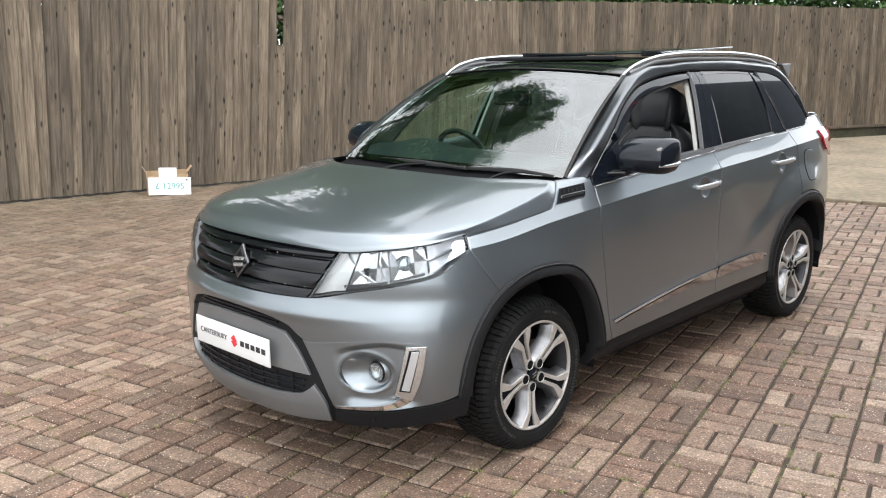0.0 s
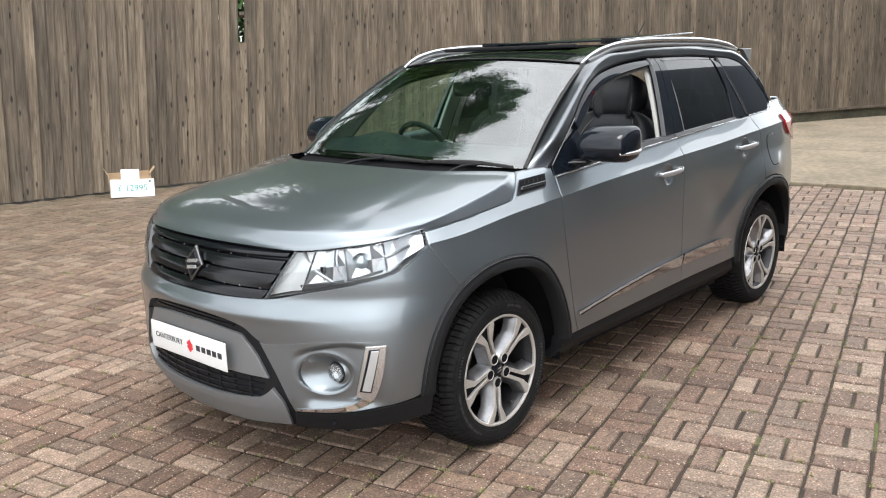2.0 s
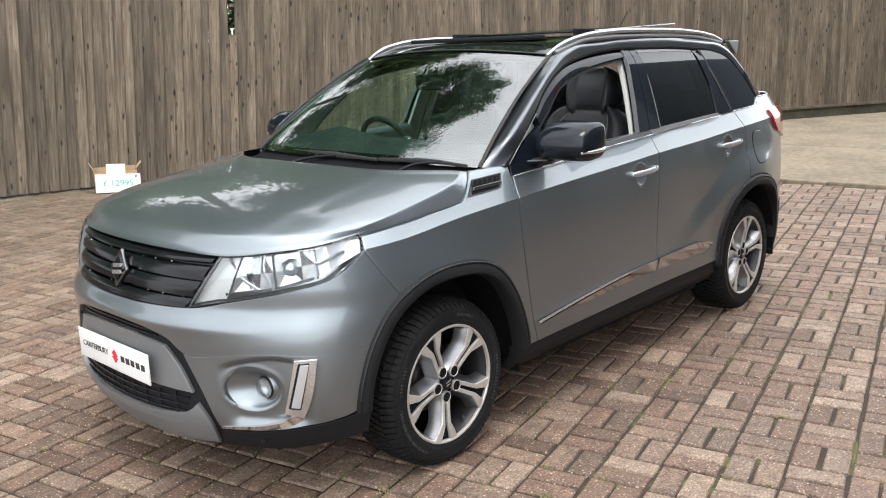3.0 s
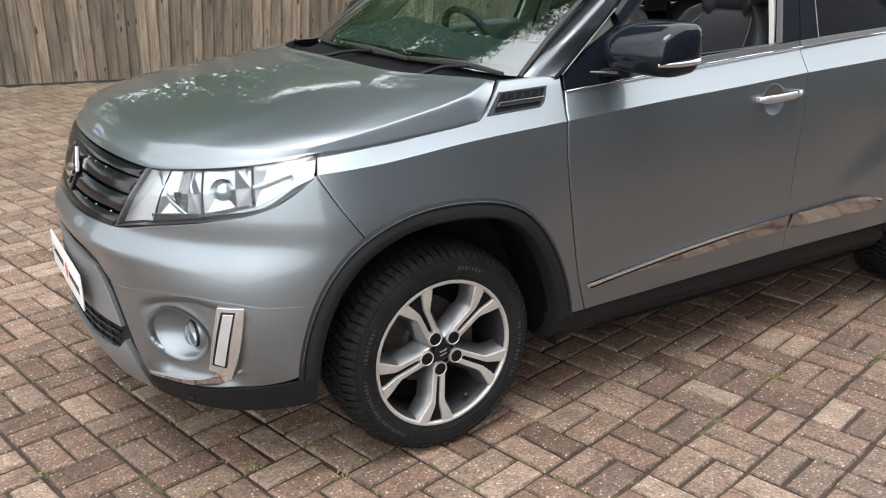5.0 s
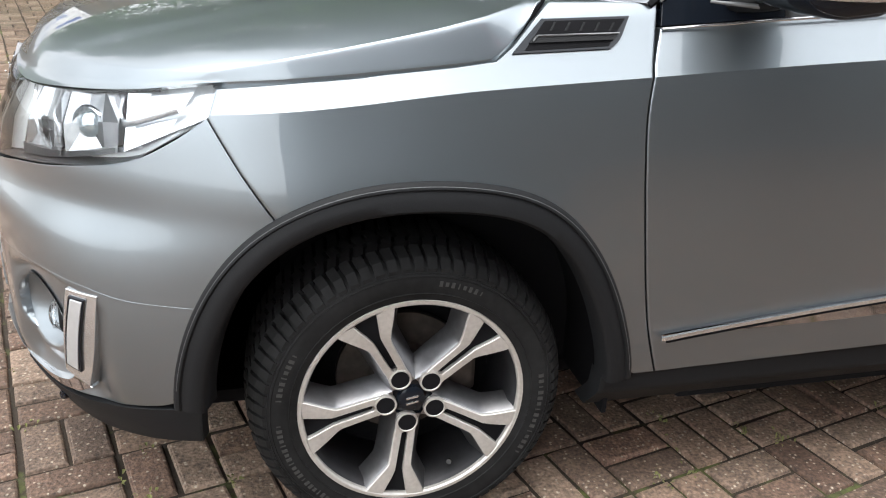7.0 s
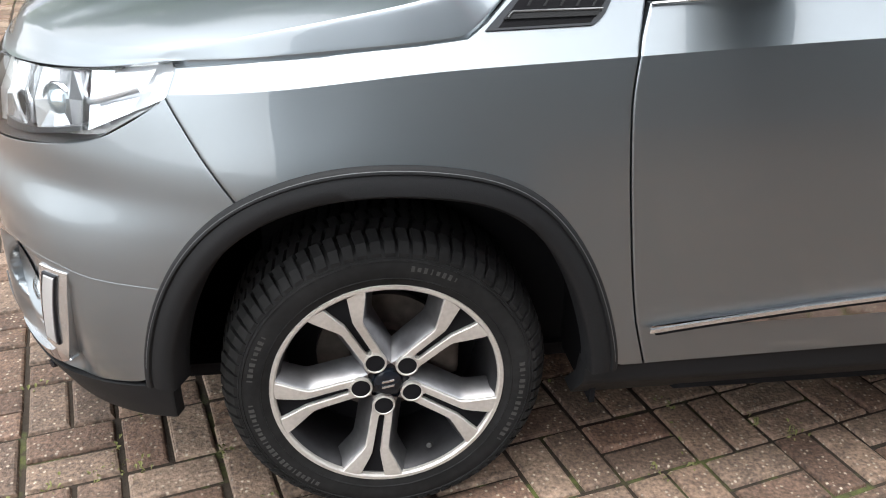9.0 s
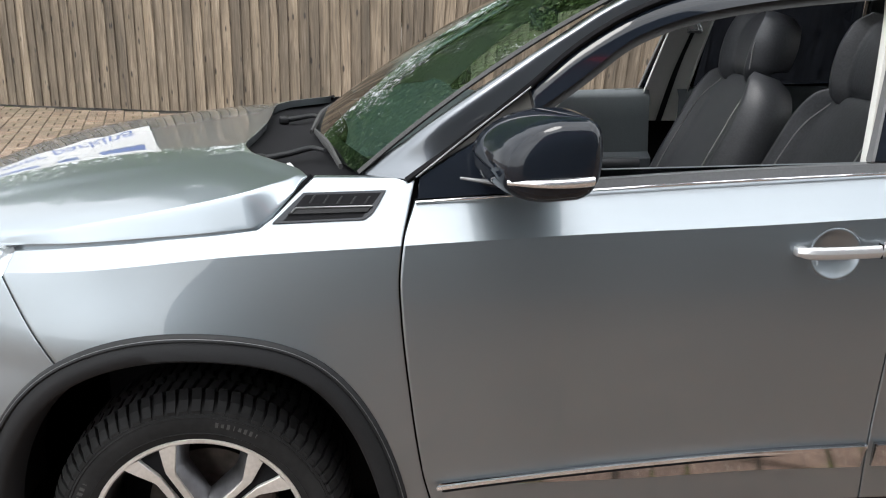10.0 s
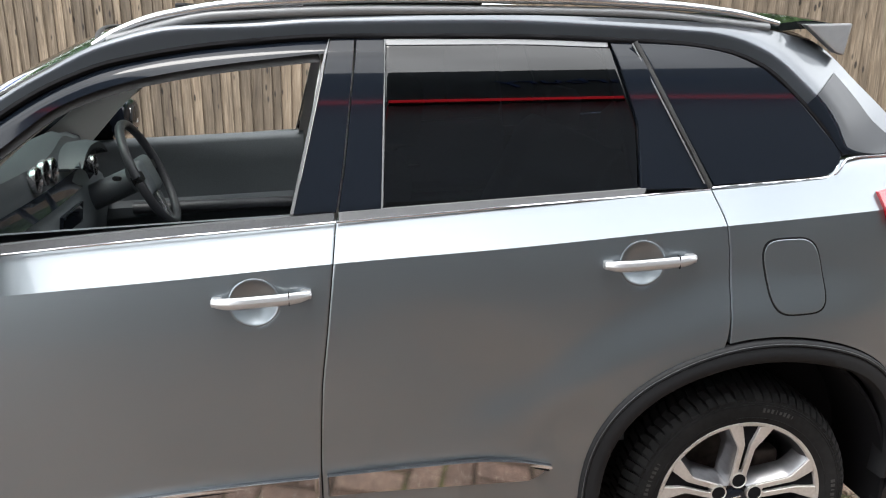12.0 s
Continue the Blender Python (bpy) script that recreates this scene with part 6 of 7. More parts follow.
    foot = tube([Vector(p) for p in ((1.0, -0.592, 1.480), (1.25, -0.602, 1.535), (1.6, -0.605, 1.545), (2.2, -0.602, 1.536), (2.6, -0.592, 1.498))], 0.017, 10, True, 40, 0.8)
    both("rail_base", foot, SATIN, car)
    # spoiler and aerial
    rows = []
    for k in range(9):
        s = k / 8
        rows.append([Vector((2.64 + 0.20 * s + 0.05 * (1 - v * v), 0.575 * v, 1.508 + 0.028 * (1 - v * v) - 0.012 * s + 0.012 * math.sin(math.pi * s))) for v in us])
    sp = part("spoiler", thick(facing(loft(rows), (0, 0, 1)), 0.02), BLACK_ROOF, car, "black roof spoiler with silver end plates")
    fin = prism([(2.70, 1.507), (2.832, 1.508), (2.816, 1.428), (2.792, 1.436)], -0.600, -0.572, 0.005)
    me = bpy.data.meshes.new("fin")
    fin.to_mesh(me)
    fin.free()
    for m in (me, mirrored(me)):
        part("end_plate", m, SILVER, sp)
    part("aerial", tube([(2.42, 0.0, 1.54), (2.48, 0.0, 1.60), (2.58, 0.0, 1.70)], lambda s: 0.006 - 0.004 * s, 8), TRIM, car, "short black roof aerial")


screen_and_roof()


def mirrors():
    for left in (True, False):
        flip = (lambda m: m) if left else mirrored
        # rounded housing lofted from its inner to its outer end
        rows = []
        ends = ((0.0, 0.35), (0.012, 0.62), (0.05, 0.82), (0.14, 0.93), (0.3, 0.98), (0.55, 1.0), (0.76, 0.99), (0.88, 0.95), (0.945, 0.86), (0.98, 0.70), (0.995, 0.48), (1.0, 0.15))
        for s, k in ends:
            y = -0.808 - 0.224 * s
            cx, cz = 0.664 + 0.022 * s, 1.143 - 0.004 * s
            row = []
            for j in range(33):
                a = 2 * math.pi * j / 32
                c, sn = math.cos(a), math.sin(a)
                rx, rz = (0.128 if c < 0 else 0.082) * k * (1.0 if c > 0 else 1 - 0.22 * s), (0.078 if sn > 0 else 0.074) * k
                row.append(Vector((cx + rx * (abs(c) ** (1.12 if c < 0 else 0.45)) * (1 if c > 0 else -1), y, cz + rz * (abs(sn) ** ((1.0 if c < 0 else 0.75) if sn > 0 else 0.7)) * (1 if sn > 0 else -1) + 0.012 * c)))
            rows.append(row)
        bm = bmesh.new()
        me = loft(rows)
        bm.from_mesh(me)
        bmesh.ops.remove_doubles(bm, verts=bm.verts, dist=1e-5)
        bmesh.ops.holes_fill(bm, edges=[e for e in bm.edges if e.is_boundary], sides=0)
        bmesh.ops.recalc_face_normals(bm, faces=bm.faces)
        for f in bm.faces:
            f.smooth = True
        bm.to_mesh(me)
        bm.free()
        m = part("side_mirror", flip(me), GLOSS_BLACK, car, "gloss black door mirror with clear indicator strip")
        # indicator strip round the lower outer edge
        line = []
        for k in range(16):
            s = k / 15
            line.append(Vector((0.594 + 0.148 * s, -0.996 - 0.042 * math.sin(math.pi * (0.12 + 0.67 * s)), 1.105 + 0.005 * s)))
        part("indicator", flip(tube(line, lambda s: 0.0045 + 0.0045 * s, 8, True, 24, 1.2)), BRIGHT, m, "clear indicator strip")
        part("foot", flip(tube([Vector((0.60, -0.77, 1.060)), Vector((0.63, -0.83, 1.068)), Vector((0.66, -0.885, 1.090))], lambda s: 0.026 - 0.004 * s, 10, True, 10, 0.5)), TRIM, m)
        part("fin", flip(tube([Vector((0.535, -0.80, 1.070)), Vector((0.62, -0.84, 1.066))], lambda s: 0.0028 + 0.0025 * s, 6, True, 6)), SATIN, m)
        glass = box_bm((0.004, 0.125, 0.09), (0.750, -0.935, 1.140), 0.0015, 1)
        tmp = bpy.data.meshes.new("glass")
        glass.to_mesh(tmp)
        glass.free()
        part("mirror_glass", flip(tmp), CHROME, m)
        rim = [Vector((0.748, -0.935 + 0.066 * math.cos(2 * math.pi * k / 20), 1.140 + 0.050 * math.sin(2 * math.pi * k / 20))) for k in range(21)]
        part("mirror_rim", flip(tube(rim, 0.008, 6, True, 40)), TRIM, m)


mirrors()


# wheels
WHEEL_Z = 0.308


def on_ground(me):
    """Draws the rubber in a little and flattens it where it bears on the paving."""
    for v in me.vertices:
        r = math.hypot(v.co.x, v.co.z)
        k = (0.222 + (r - 0.222) * 0.90) / r
        v.co.x, v.co.z = v.co.x * k, max(v.co.z * k, -WHEEL_Z + 0.001)
    return me


def wheel(hub, spin):
    """Built about its own centre with the outer face towards -y, then set down at the left side."""
    face = -0.055
    tyre = lathe([(0.222, -0.098), (0.226, -0.106), (0.240, -0.110), (0.268, -0.112), (0.286, -0.1095), (0.296, -0.104), (0.303, -0.094), (0.310, -0.080), (0.315, -0.055), (0.317, 0.0), (0.315, 0.055), (0.308, 0.085), (0.300, 0.105), (0.262, 0.112), (0.230, 0.105), (0.222, 0.095)], 96)
    n = 74
    # tread blocks as one sheet of wedges
    verts, faces = [], []
    for k in range(n):
        for y0, y1, r0, r1, lean in ((-0.1085, -0.090, 0.298, 0.316, 0.0), (-0.090, -0.060, 0.316, 0.3285, 0.25), (-0.054, -0.018, 0.3262, 0.3305, -0.35), (-0.012, 0.024, 0.3275, 0.3310, 0.35), (0.030, 0.095, 0.3262, 0.3255, -0.2)):
            a0 = 2 * math.pi * (k + 0.5 * (y0 > -0.05)) / n
            da = 2 * math.pi / n * 0.70
            i = len(verts)
            for y, r, sh in ((y0, r0, 0.0), (y1, r1, lean)):
                for aa in (a0 + sh * da, a0 + da + sh * da):
                    for rr in (r - 0.016, r):
                        verts.append((rr * math.cos(aa), y, rr * math.sin(aa)))
            q = [i + v for v in range(8)]
            faces += [(q[1], q[3], q[7], q[5]), (q[0], q[1], q[5], q[4]), (q[2], q[6], q[7], q[3]), (q[0], q[2], q[3], q[1]), (q[4], q[5], q[7], q[6])]
    blocks = fix(mesh_of(verts, faces, False), 20)
    w = new("wheel")
    w.parent = car
    tagged(w, "five-spoke alloy wheel with machined faces and black tyre")
    t = part("tyre", on_ground(tyre), TYRE, w)
    part("tread", on_ground(blocks), TYRE, t)
    for r, y, h in ((0.241, -0.1108, 0.0012), (0.2825, -0.1085, 0.0016), (0.2765, -0.1108, 0.0012)):
        part("sidewall_rib", lathe([(r - 0.002, y + 0.002), (r, y - h), (r + 0.002, y + 0.002)], 96), TYRE, t)
    # maker's lettering as plain bars
    for start, count, step, size in ((-32, 15, 2.9, 0.0075), (150, 9, 2.7, 0.007), (184, 22, 2.5, 0.0065), (62, 8, 2.6, 0.006)):
        bars = bmesh.new()
        for k in range(count):
            a = radians(start + step * k)
            box_bm((size * (1.0 if k % 4 else 0.35), 0.0022, 0.0105 if k % 3 else 0.008), (0, 0, 0), 0, 1, Matrix.Translation((0.262 * math.cos(a), -0.1118, 0.262 * math.sin(a))) @ pose(0, 0, 0, 0, -math.degrees(a) + 90, 0), bars)
        part("sidewall_lettering", bars, TYRE_TEXT, t)
    rim = lathe([(0.226, -0.100), (0.2275, -0.104), (0.224, -0.107), (0.216, -0.104), (0.212, -0.092), (0.206, -0.080), (0.200, -0.03), (0.196, 0.06), (0.205, 0.09)], 96)
    r = part("rim", rim, DARK_ALLOY, w, "dark grey alloy barrel")
    part("rim_lip", lathe([(0.2265, -0.1035), (0.2245, -0.1085), (0.2180, -0.1085), (0.2145, -0.1050), (0.214, -0.098)], 96), MACHINED, r, "machined bright lip")
    part("brake_disc", lathe([(0.0, 0.01), (0.06, 0.01), (0.07, 0.02), (0.135, 0.02), (0.136, 0.035)], 48), IRON, w, "rusty brake disc")
    part("caliper", box_bm((0.07, 0.05, 0.13), (0.115, 0.0, 0.03), 0.012), IRON, w)
    # black disc standing for the darkness behind the brake
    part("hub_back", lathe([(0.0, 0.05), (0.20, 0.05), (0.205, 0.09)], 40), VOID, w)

    def dish(radius):
        """The face dips towards the hub."""
        return -0.1065 + 0.018 * smooth((0.20 - radius) / 0.16)

    for k in range(5):
        a = radians(spin + 72 * k)
        ca, sa = math.cos(a), math.sin(a)
        put = lambda rr, ss, y: Vector((rr * ca - ss * sa, y, rr * sa + ss * ca))
        # body of the spoke with sloping flanks, under one machined Y with a groove along its middle
        path = [(0.050, 0.0, 0.0215), (0.073, 0.0, 0.0205), (0.079, 0.0062, 0.0212), (0.120, 0.0072, 0.0220), (0.144, 0.0076, 0.0230), (0.150, 0.0078, 0.0245), (0.160, 0.0080, 0.0300), (0.176, 0.0125, 0.0405), (0.196, 0.0190, 0.0535), (0.2130, 0.0240, 0.0635)]
        rows, groove = [], []
        for rr, inner, outer in [(0.035, 0.0, 0.026)] + path:
            y = dish(rr) + 0.0025
            rows.append([put(rr, side * ss, y + dy) for side, ss, dy in ((-1, outer + 0.022, 0.050), (-1, outer + 0.003, 0.004), (-1, outer - 0.001, 0.0), (-1, inner + 0.0015, 0.001), (-1, inner + 0.0010, 0.013), (1, inner + 0.0010, 0.013), (1, inner + 0.0015, 0.001), (1, outer - 0.001, 0.0), (1, outer + 0.003, 0.004), (1, outer + 0.022, 0.050))])
            # black sheet laid above the groove's own floor, for the shade in it
            if inner:
                groove.append([put(rr, -inner - 0.001, y + 0.007), put(rr, 0, y + 0.0095), put(rr, inner + 0.001, y + 0.007)])
        sp = part("spoke", fix(facing(loft(rows), (0, -1, 0)), 30), ALLOY, w)
        part("groove", facing(loft(groove), (0, -1, 0)), VOID, sp, "dark sheet for the groove's shade")
        for side in (-1, 1):
            lines = []
            for rr, inner, outer in path:
                y = dish(rr) - 0.001
                lip = 0.0012 if inner else 0.0
                lines.append([put(rr, side * inner, y + 0.012), put(rr, side * inner, y + lip), put(rr, side * (inner + lip), y), put(rr, side * (outer - 0.0015), y), put(rr, side * outer, y + 0.0015), put(rr, side * (outer + 0.001), y + 0.007)])
            part("spoke_arm", fix(facing(loft(lines), (0, -1, 0)), 30), MACHINED, sp, "machined bright arm")
        # lug boss and nut
        boss = lathe([(0.0180, 0.014), (0.0184, 0.0), (0.0194, -0.0012), (0.0222, -0.0004), (0.0230, 0.012)], 28)
        boss.transform(Matrix.Translation(put(0.053, 0, dish(0.053) - 0.0035)))
        part("lug_boss", boss, MACHINED, sp)
        nut = lathe([(0.0, 0.009), (0.005, 0.0085), (0.007, 0.0105), (0.0075, 0.02)], 6)
        nut.transform(Matrix.Translation(put(0.053, 0, dish(0.053) - 0.0095)))
        part("lug_nut", nut, IRON, sp)
        # black disc across the boss stands for the shade in the lug hole
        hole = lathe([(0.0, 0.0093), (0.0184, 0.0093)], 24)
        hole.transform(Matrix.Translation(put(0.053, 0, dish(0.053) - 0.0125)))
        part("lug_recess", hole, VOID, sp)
    cap = lathe([(0.0, -0.006), (0.022, -0.005), (0.027, -0.002), (0.030, 0.006), (0.046, 0.008), (0.05, 0.03)], 40)
    cap.transform(Matrix.Translation((0, dish(0.03), 0)))
    c = part("centre_cap", cap, GLOSS_BLACK, w, "black centre cap with a plain silver mark")
    for s in (-1, 1):
        bm = prism([(-0.012, 0.006 * s - 0.004), (0.012, 0.006 * s + 0.001), (0.012, 0.006 * s + 0.005), (-0.012, 0.006 * s)], dish(0.03) - 0.008, dish(0.03) - 0.004, 0.0005)
        part("mark", bm, BRIGHT, c)
    a = radians(spin + 36)
    valve = tube([Vector((0.196 * math.cos(a), -0.070, 0.196 * math.sin(a))), Vector((0.183 * math.cos(a), -0.088, 0.183 * math.sin(a)))], 0.0055, 8, True, 4)
    part("valve", valve, RUBBER, w)
    w.matrix_basis = Matrix.Translation((hub, -0.737, WHEEL_Z))
    return w


front_wheel = wheel(FRONT, -99)
rear_wheel = wheel(REAR, -131)
for src, hub in ((front_wheel, FRONT), (rear_wheel, REAR)):
    twin = copy_thing(src, Matrix.Translation((hub, 0.737, WHEEL_Z)) @ pose(0, 0, 0, 0, 0, 180))
    twin.parent = car


# inside the cabin
def seat_mesh(profile, widths, y, n=18, crown=0.35):
    """A cushion lofted over a side profile of (x, z, thickness); rows across the width."""
    last = len(profile) - 1
    lines = [curve(range(last + 1), [p[i] for p in profile]) for i in range(3)]
    wide = curve(range(last + 1), widths)
    at = [last * k / 24 for k in range(25)]
    profile, widths = [tuple(line(t) for line in lines) for t in at], [wide(t) for t in at]
    rows = []
    for k, (x, z, th) in enumerate(profile):
        a = profile[max(k - 1, 0)]
        b = profile[min(k + 1, len(profile) - 1)]
        d = Vector((b[0] - a[0], 0, b[1] - a[1])).normalized()
        nrm = Vector((-d.z, 0, d.x))
        row = []
        for j in range(n + 1):
            t = -1 + 2 * j / n
            bolster = 0.045 * smooth((abs(t) - 0.62) / 0.2) - 0.05 * smooth((abs(t) - 0.9) / 0.1)
            row.append(Vector((x, y + widths[k] * t, z)) + nrm * (th * (0.6 + 0.4 * (1 - abs(t) ** 6)) * 0.5 + bolster))
        back = [Vector((x, y + widths[k] * t, z)) - nrm * th * 0.5 for t in [1 - 2 * j / n for j in range(n + 1)]]
        rows.append(row + back + [row[0]])
    me = loft(rows)
    bm = bmesh.new()
    bm.from_mesh(me)
    bmesh.ops.remove_doubles(bm, verts=bm.verts, dist=1e-5)
    bmesh.ops.holes_fill(bm, edges=[e for e in bm.edges if e.is_boundary], sides=0)
    bmesh.ops.recalc_face_normals(bm, faces=bm.faces)
    for f in bm.faces:
        f.smooth = True
    bm.to_mesh(me)
    bm.free()
    return me


def seats():
    for y in (-0.37, 0.37):
        back = seat_mesh([(1.435, 0.66, 0.12), (1.475, 0.74, 0.16), (1.525, 0.86, 0.15), (1.580, 0.99, 0.13), (1.620, 1.09, 0.12), (1.645, 1.16, 0.10), (1.655, 1.19, 0.04)], [0.25, 0.26, 0.26, 0.255, 0.24, 0.19, 0.14], y)
        s = part("front_seat", back, LEATHER, car, "black leather front seat with pale stitching")
        base = seat_mesh([(0.955, 0.60, 0.08), (1.015, 0.62, 0.14), (1.185, 0.60, 0.16), (1.355, 0.58, 0.16), (1.475, 0.58, 0.12)], [0.22, 0.25, 0.26, 0.26, 0.24], y)
        part("cushion", base, LEATHER, s)
        head = seat_mesh([(1.660, 1.195, 0.05), (1.655, 1.21, 0.10), (1.670, 1.28, 0.11), (1.690, 1.35, 0.09), (1.700, 1.385, 0.05)], [0.09, 0.125, 0.135, 0.125, 0.08], y)
        h = part("headrest", head, LEATHER, s)
        for side in (-1, 1):
            seam = [(1.580, y + side * 0.115, 1.215), (1.582, y + side * 0.120, 1.28), (1.607, y + side * 0.112, 1.345), (1.635, y + side * 0.09, 1.385)]
            part("stitching", tube(seam, 0.0022, 5, True, 20), STITCH, h)
            seam = [(1.365, y + side * 0.165, 0.76), (1.420, y + side * 0.167, 0.88), (1.485, y + side * 0.165, 1.01), (1.535, y + side * 0.155, 1.10), (1.595, y + side * 0.12, 1.17)]
            part("stitching", tube(seam, 0.0022, 5, True, 24), STITCH, s)
            part("post", tube([(1.660, y + side * 0.05, 1.15), (1.670, y + side * 0.05, 1.22)], 0.006, 8), BRIGHT, h)
    bench = seat_mesh([(2.20, 0.66, 0.12), (2.18, 0.76, 0.15), (2.26, 0.95, 0.14), (2.32, 1.10, 0.11), (2.34, 1.15, 0.05)], [0.62, 0.63, 0.63, 0.61, 0.58], 0.0, 30)
    b = part("rear_seat", bench, LEATHER, car, "black leather rear bench")
    part("cushion", seat_mesh([(1.70, 0.60, 0.10), (1.80, 0.61, 0.15), (2.0, 0.60, 0.16), (2.15, 0.60, 0.12)], [0.60, 0.62, 0.62, 0.60], 0.0, 30), LEATHER, b)
    for y in (-0.38, 0.38):
        part("headrest", seat_mesh([(2.34, 1.15, 0.04), (2.345, 1.17, 0.08), (2.355, 1.24, 0.08), (2.36, 1.28, 0.04)], [0.10, 0.12, 0.12, 0.09], y), LEATHER, b)


seats()


def dashboard():
    us = [-1 + k / 20 for k in range(41)]
    rows = []
    prof = ((0.30, 1.035), (0.40, 1.075), (0.51, 1.112), (0.59, 1.122), (0.632, 1.106), (0.648, 1.06), (0.65, 1.01), (0.70, 0.96), (0.72, 0.87), (0.69, 0.74), (0.62, 0.66))
    for x, z in prof:
        row = []
        for v in us:
            y = (0.56 + 0.14 * smooth((x - 0.34) / 0.22)) * v
            hump = 0.040 * math.exp(-((y - 0.37) / 0.16) ** 2) * smooth((x - 0.45) / 0.12) * (1 if z > 0.98 else 0.3)
            row.append(Vector((x - 0.04 * v * v + 0.02 * math.exp(-((y - 0.0) / 0.18) ** 2) * (z < 0.96), y, z + hump)))
        rows.append(row)
    d = part("dashboard", thick(facing(loft(rows), (0, 0, 1)), 0.02), DASH, car, "dark dashboard with round vents")
    band = []
    for x, z in ((0.662, 1.035), (0.668, 1.01), (0.690, 0.985)):
        band.append([Vector((x - 0.04 * v * v, 0.70 * v, z)) for v in us])
    part("fascia", facing(loft(band), (1, 0, 0)), GLOSS_BLACK, d)
    for y, z in ((-0.085, 1.078), (0.0, 1.086), (0.085, 1.078), (-0.60, 1.01), (0.60, 1.01)):
        ring = lathe([(0.034, -0.008), (0.040, 0.0), (0.040, 0.012), (0.0365, 0.014), (0.034, 0.004)], 28)
        ring.transform(Matrix.Translation((0.650, y, z)) @ pose(0, 0, 0, 0, 0, -90))
        v = part("round_vent", ring, BRIGHT, d, "round vent with bright ring")
        disc = lathe([(0.0, 0.002), (0.034, 0.002)], 20)
        disc.transform(Matrix.Translation((0.650, y, z)) @ pose(0, 0, 0, 0, 0, -90))
        part("vent_core", disc, VOID, v)
        part("vent_blade", box_bm((0.006, 0.066, 0.004), (0.659, y, z), 0.001, 1), TRIM, v)
    part("screen", box_bm((0.012, 0.24, 0.15), (0.712, 0.0, 0.90), 0.004, 2, pose(0, 0, 0, 0, 8, 0)), GLOSS_BLACK, d)
    part("controls", box_bm((0.012, 0.22, 0.07), (0.715, 0.0, 0.775), 0.004, 2), TRIM, d)
    rows = []
    for x, h in ((0.52, 0.0), (0.60, 0.035), (0.68, 0.045), (0.72, 0.036), (0.715, 0.015)):
        rows.append([Vector((x, 0.37 + 0.185 * v, 1.085 + h * (1 - abs(v) ** 3.0) - 0.02 * v * v)) for v in [-1 + k / 10 for k in range(21)]])
    part("instrument_hood", thick(facing(loft(rows), (0, 0, 1)), 0.012), DASH, d)
    c = part("centre_console", box_bm((0.86, 0.19, 0.24), (1.12, 0.0, 0.66), 0.03, 3), DASH, car, "dark centre console")
    part("gear_knob", box_bm((0.05, 0.05, 0.07), (0.98, 0.0, 0.83), 0.02, 3), LEATHER, c)
    part("armrest", box_bm((0.30, 0.16, 0.06), (1.36, 0.0, 0.82), 0.02, 3), LEATHER, c)


dashboard()


def steering_wheel():
    at = Matrix.Translation((0.890, 0.37, 1.012)) @ pose(0, 0, 0, 0, -24, 0)
    ring = [Vector((0, 0.185 * math.cos(2 * math.pi * k / 32), 0.185 * math.sin(2 * math.pi * k / 32))) for k in range(33)]
    me = tube(ring, 0.0155, 10, True, 64)
    me.transform(at)
    s = part("steering_wheel", me, LEATHER, car, "black leather three-spoke steering wheel")
    bm = box_bm((0.05, 0.15, 0.13), (-0.012, 0, 0), 0.025, 3)
    bm.transform(at)
    part("airbag", bm, DASH, s)
    for y, z, w, h in ((-0.115, 0.01, 0.13, 0.035), (0.115, 0.01, 0.13, 0.035), (0, -0.115, 0.05, 0.13)):
        bm = box_bm((0.02, w, h), (-0.012, y, z), 0.006, 2)
        bm.transform(at)
        part("spoke", bm, BRIGHT if z < 0 else TRIM, s)
    me = tube([(0.83, 0.37, 0.99), (0.62, 0.37, 0.90)], 0.045, 12)
    part("column", me, DASH, s)
    for sgn in (-1, 1):
        me = tube([(0.80, 0.37 + 0.05 * sgn, 1.005), (0.815, 0.37 + 0.19 * sgn, 1.03)], 0.008, 8)
        part("stalk", me, TRIM, s)


steering_wheel()


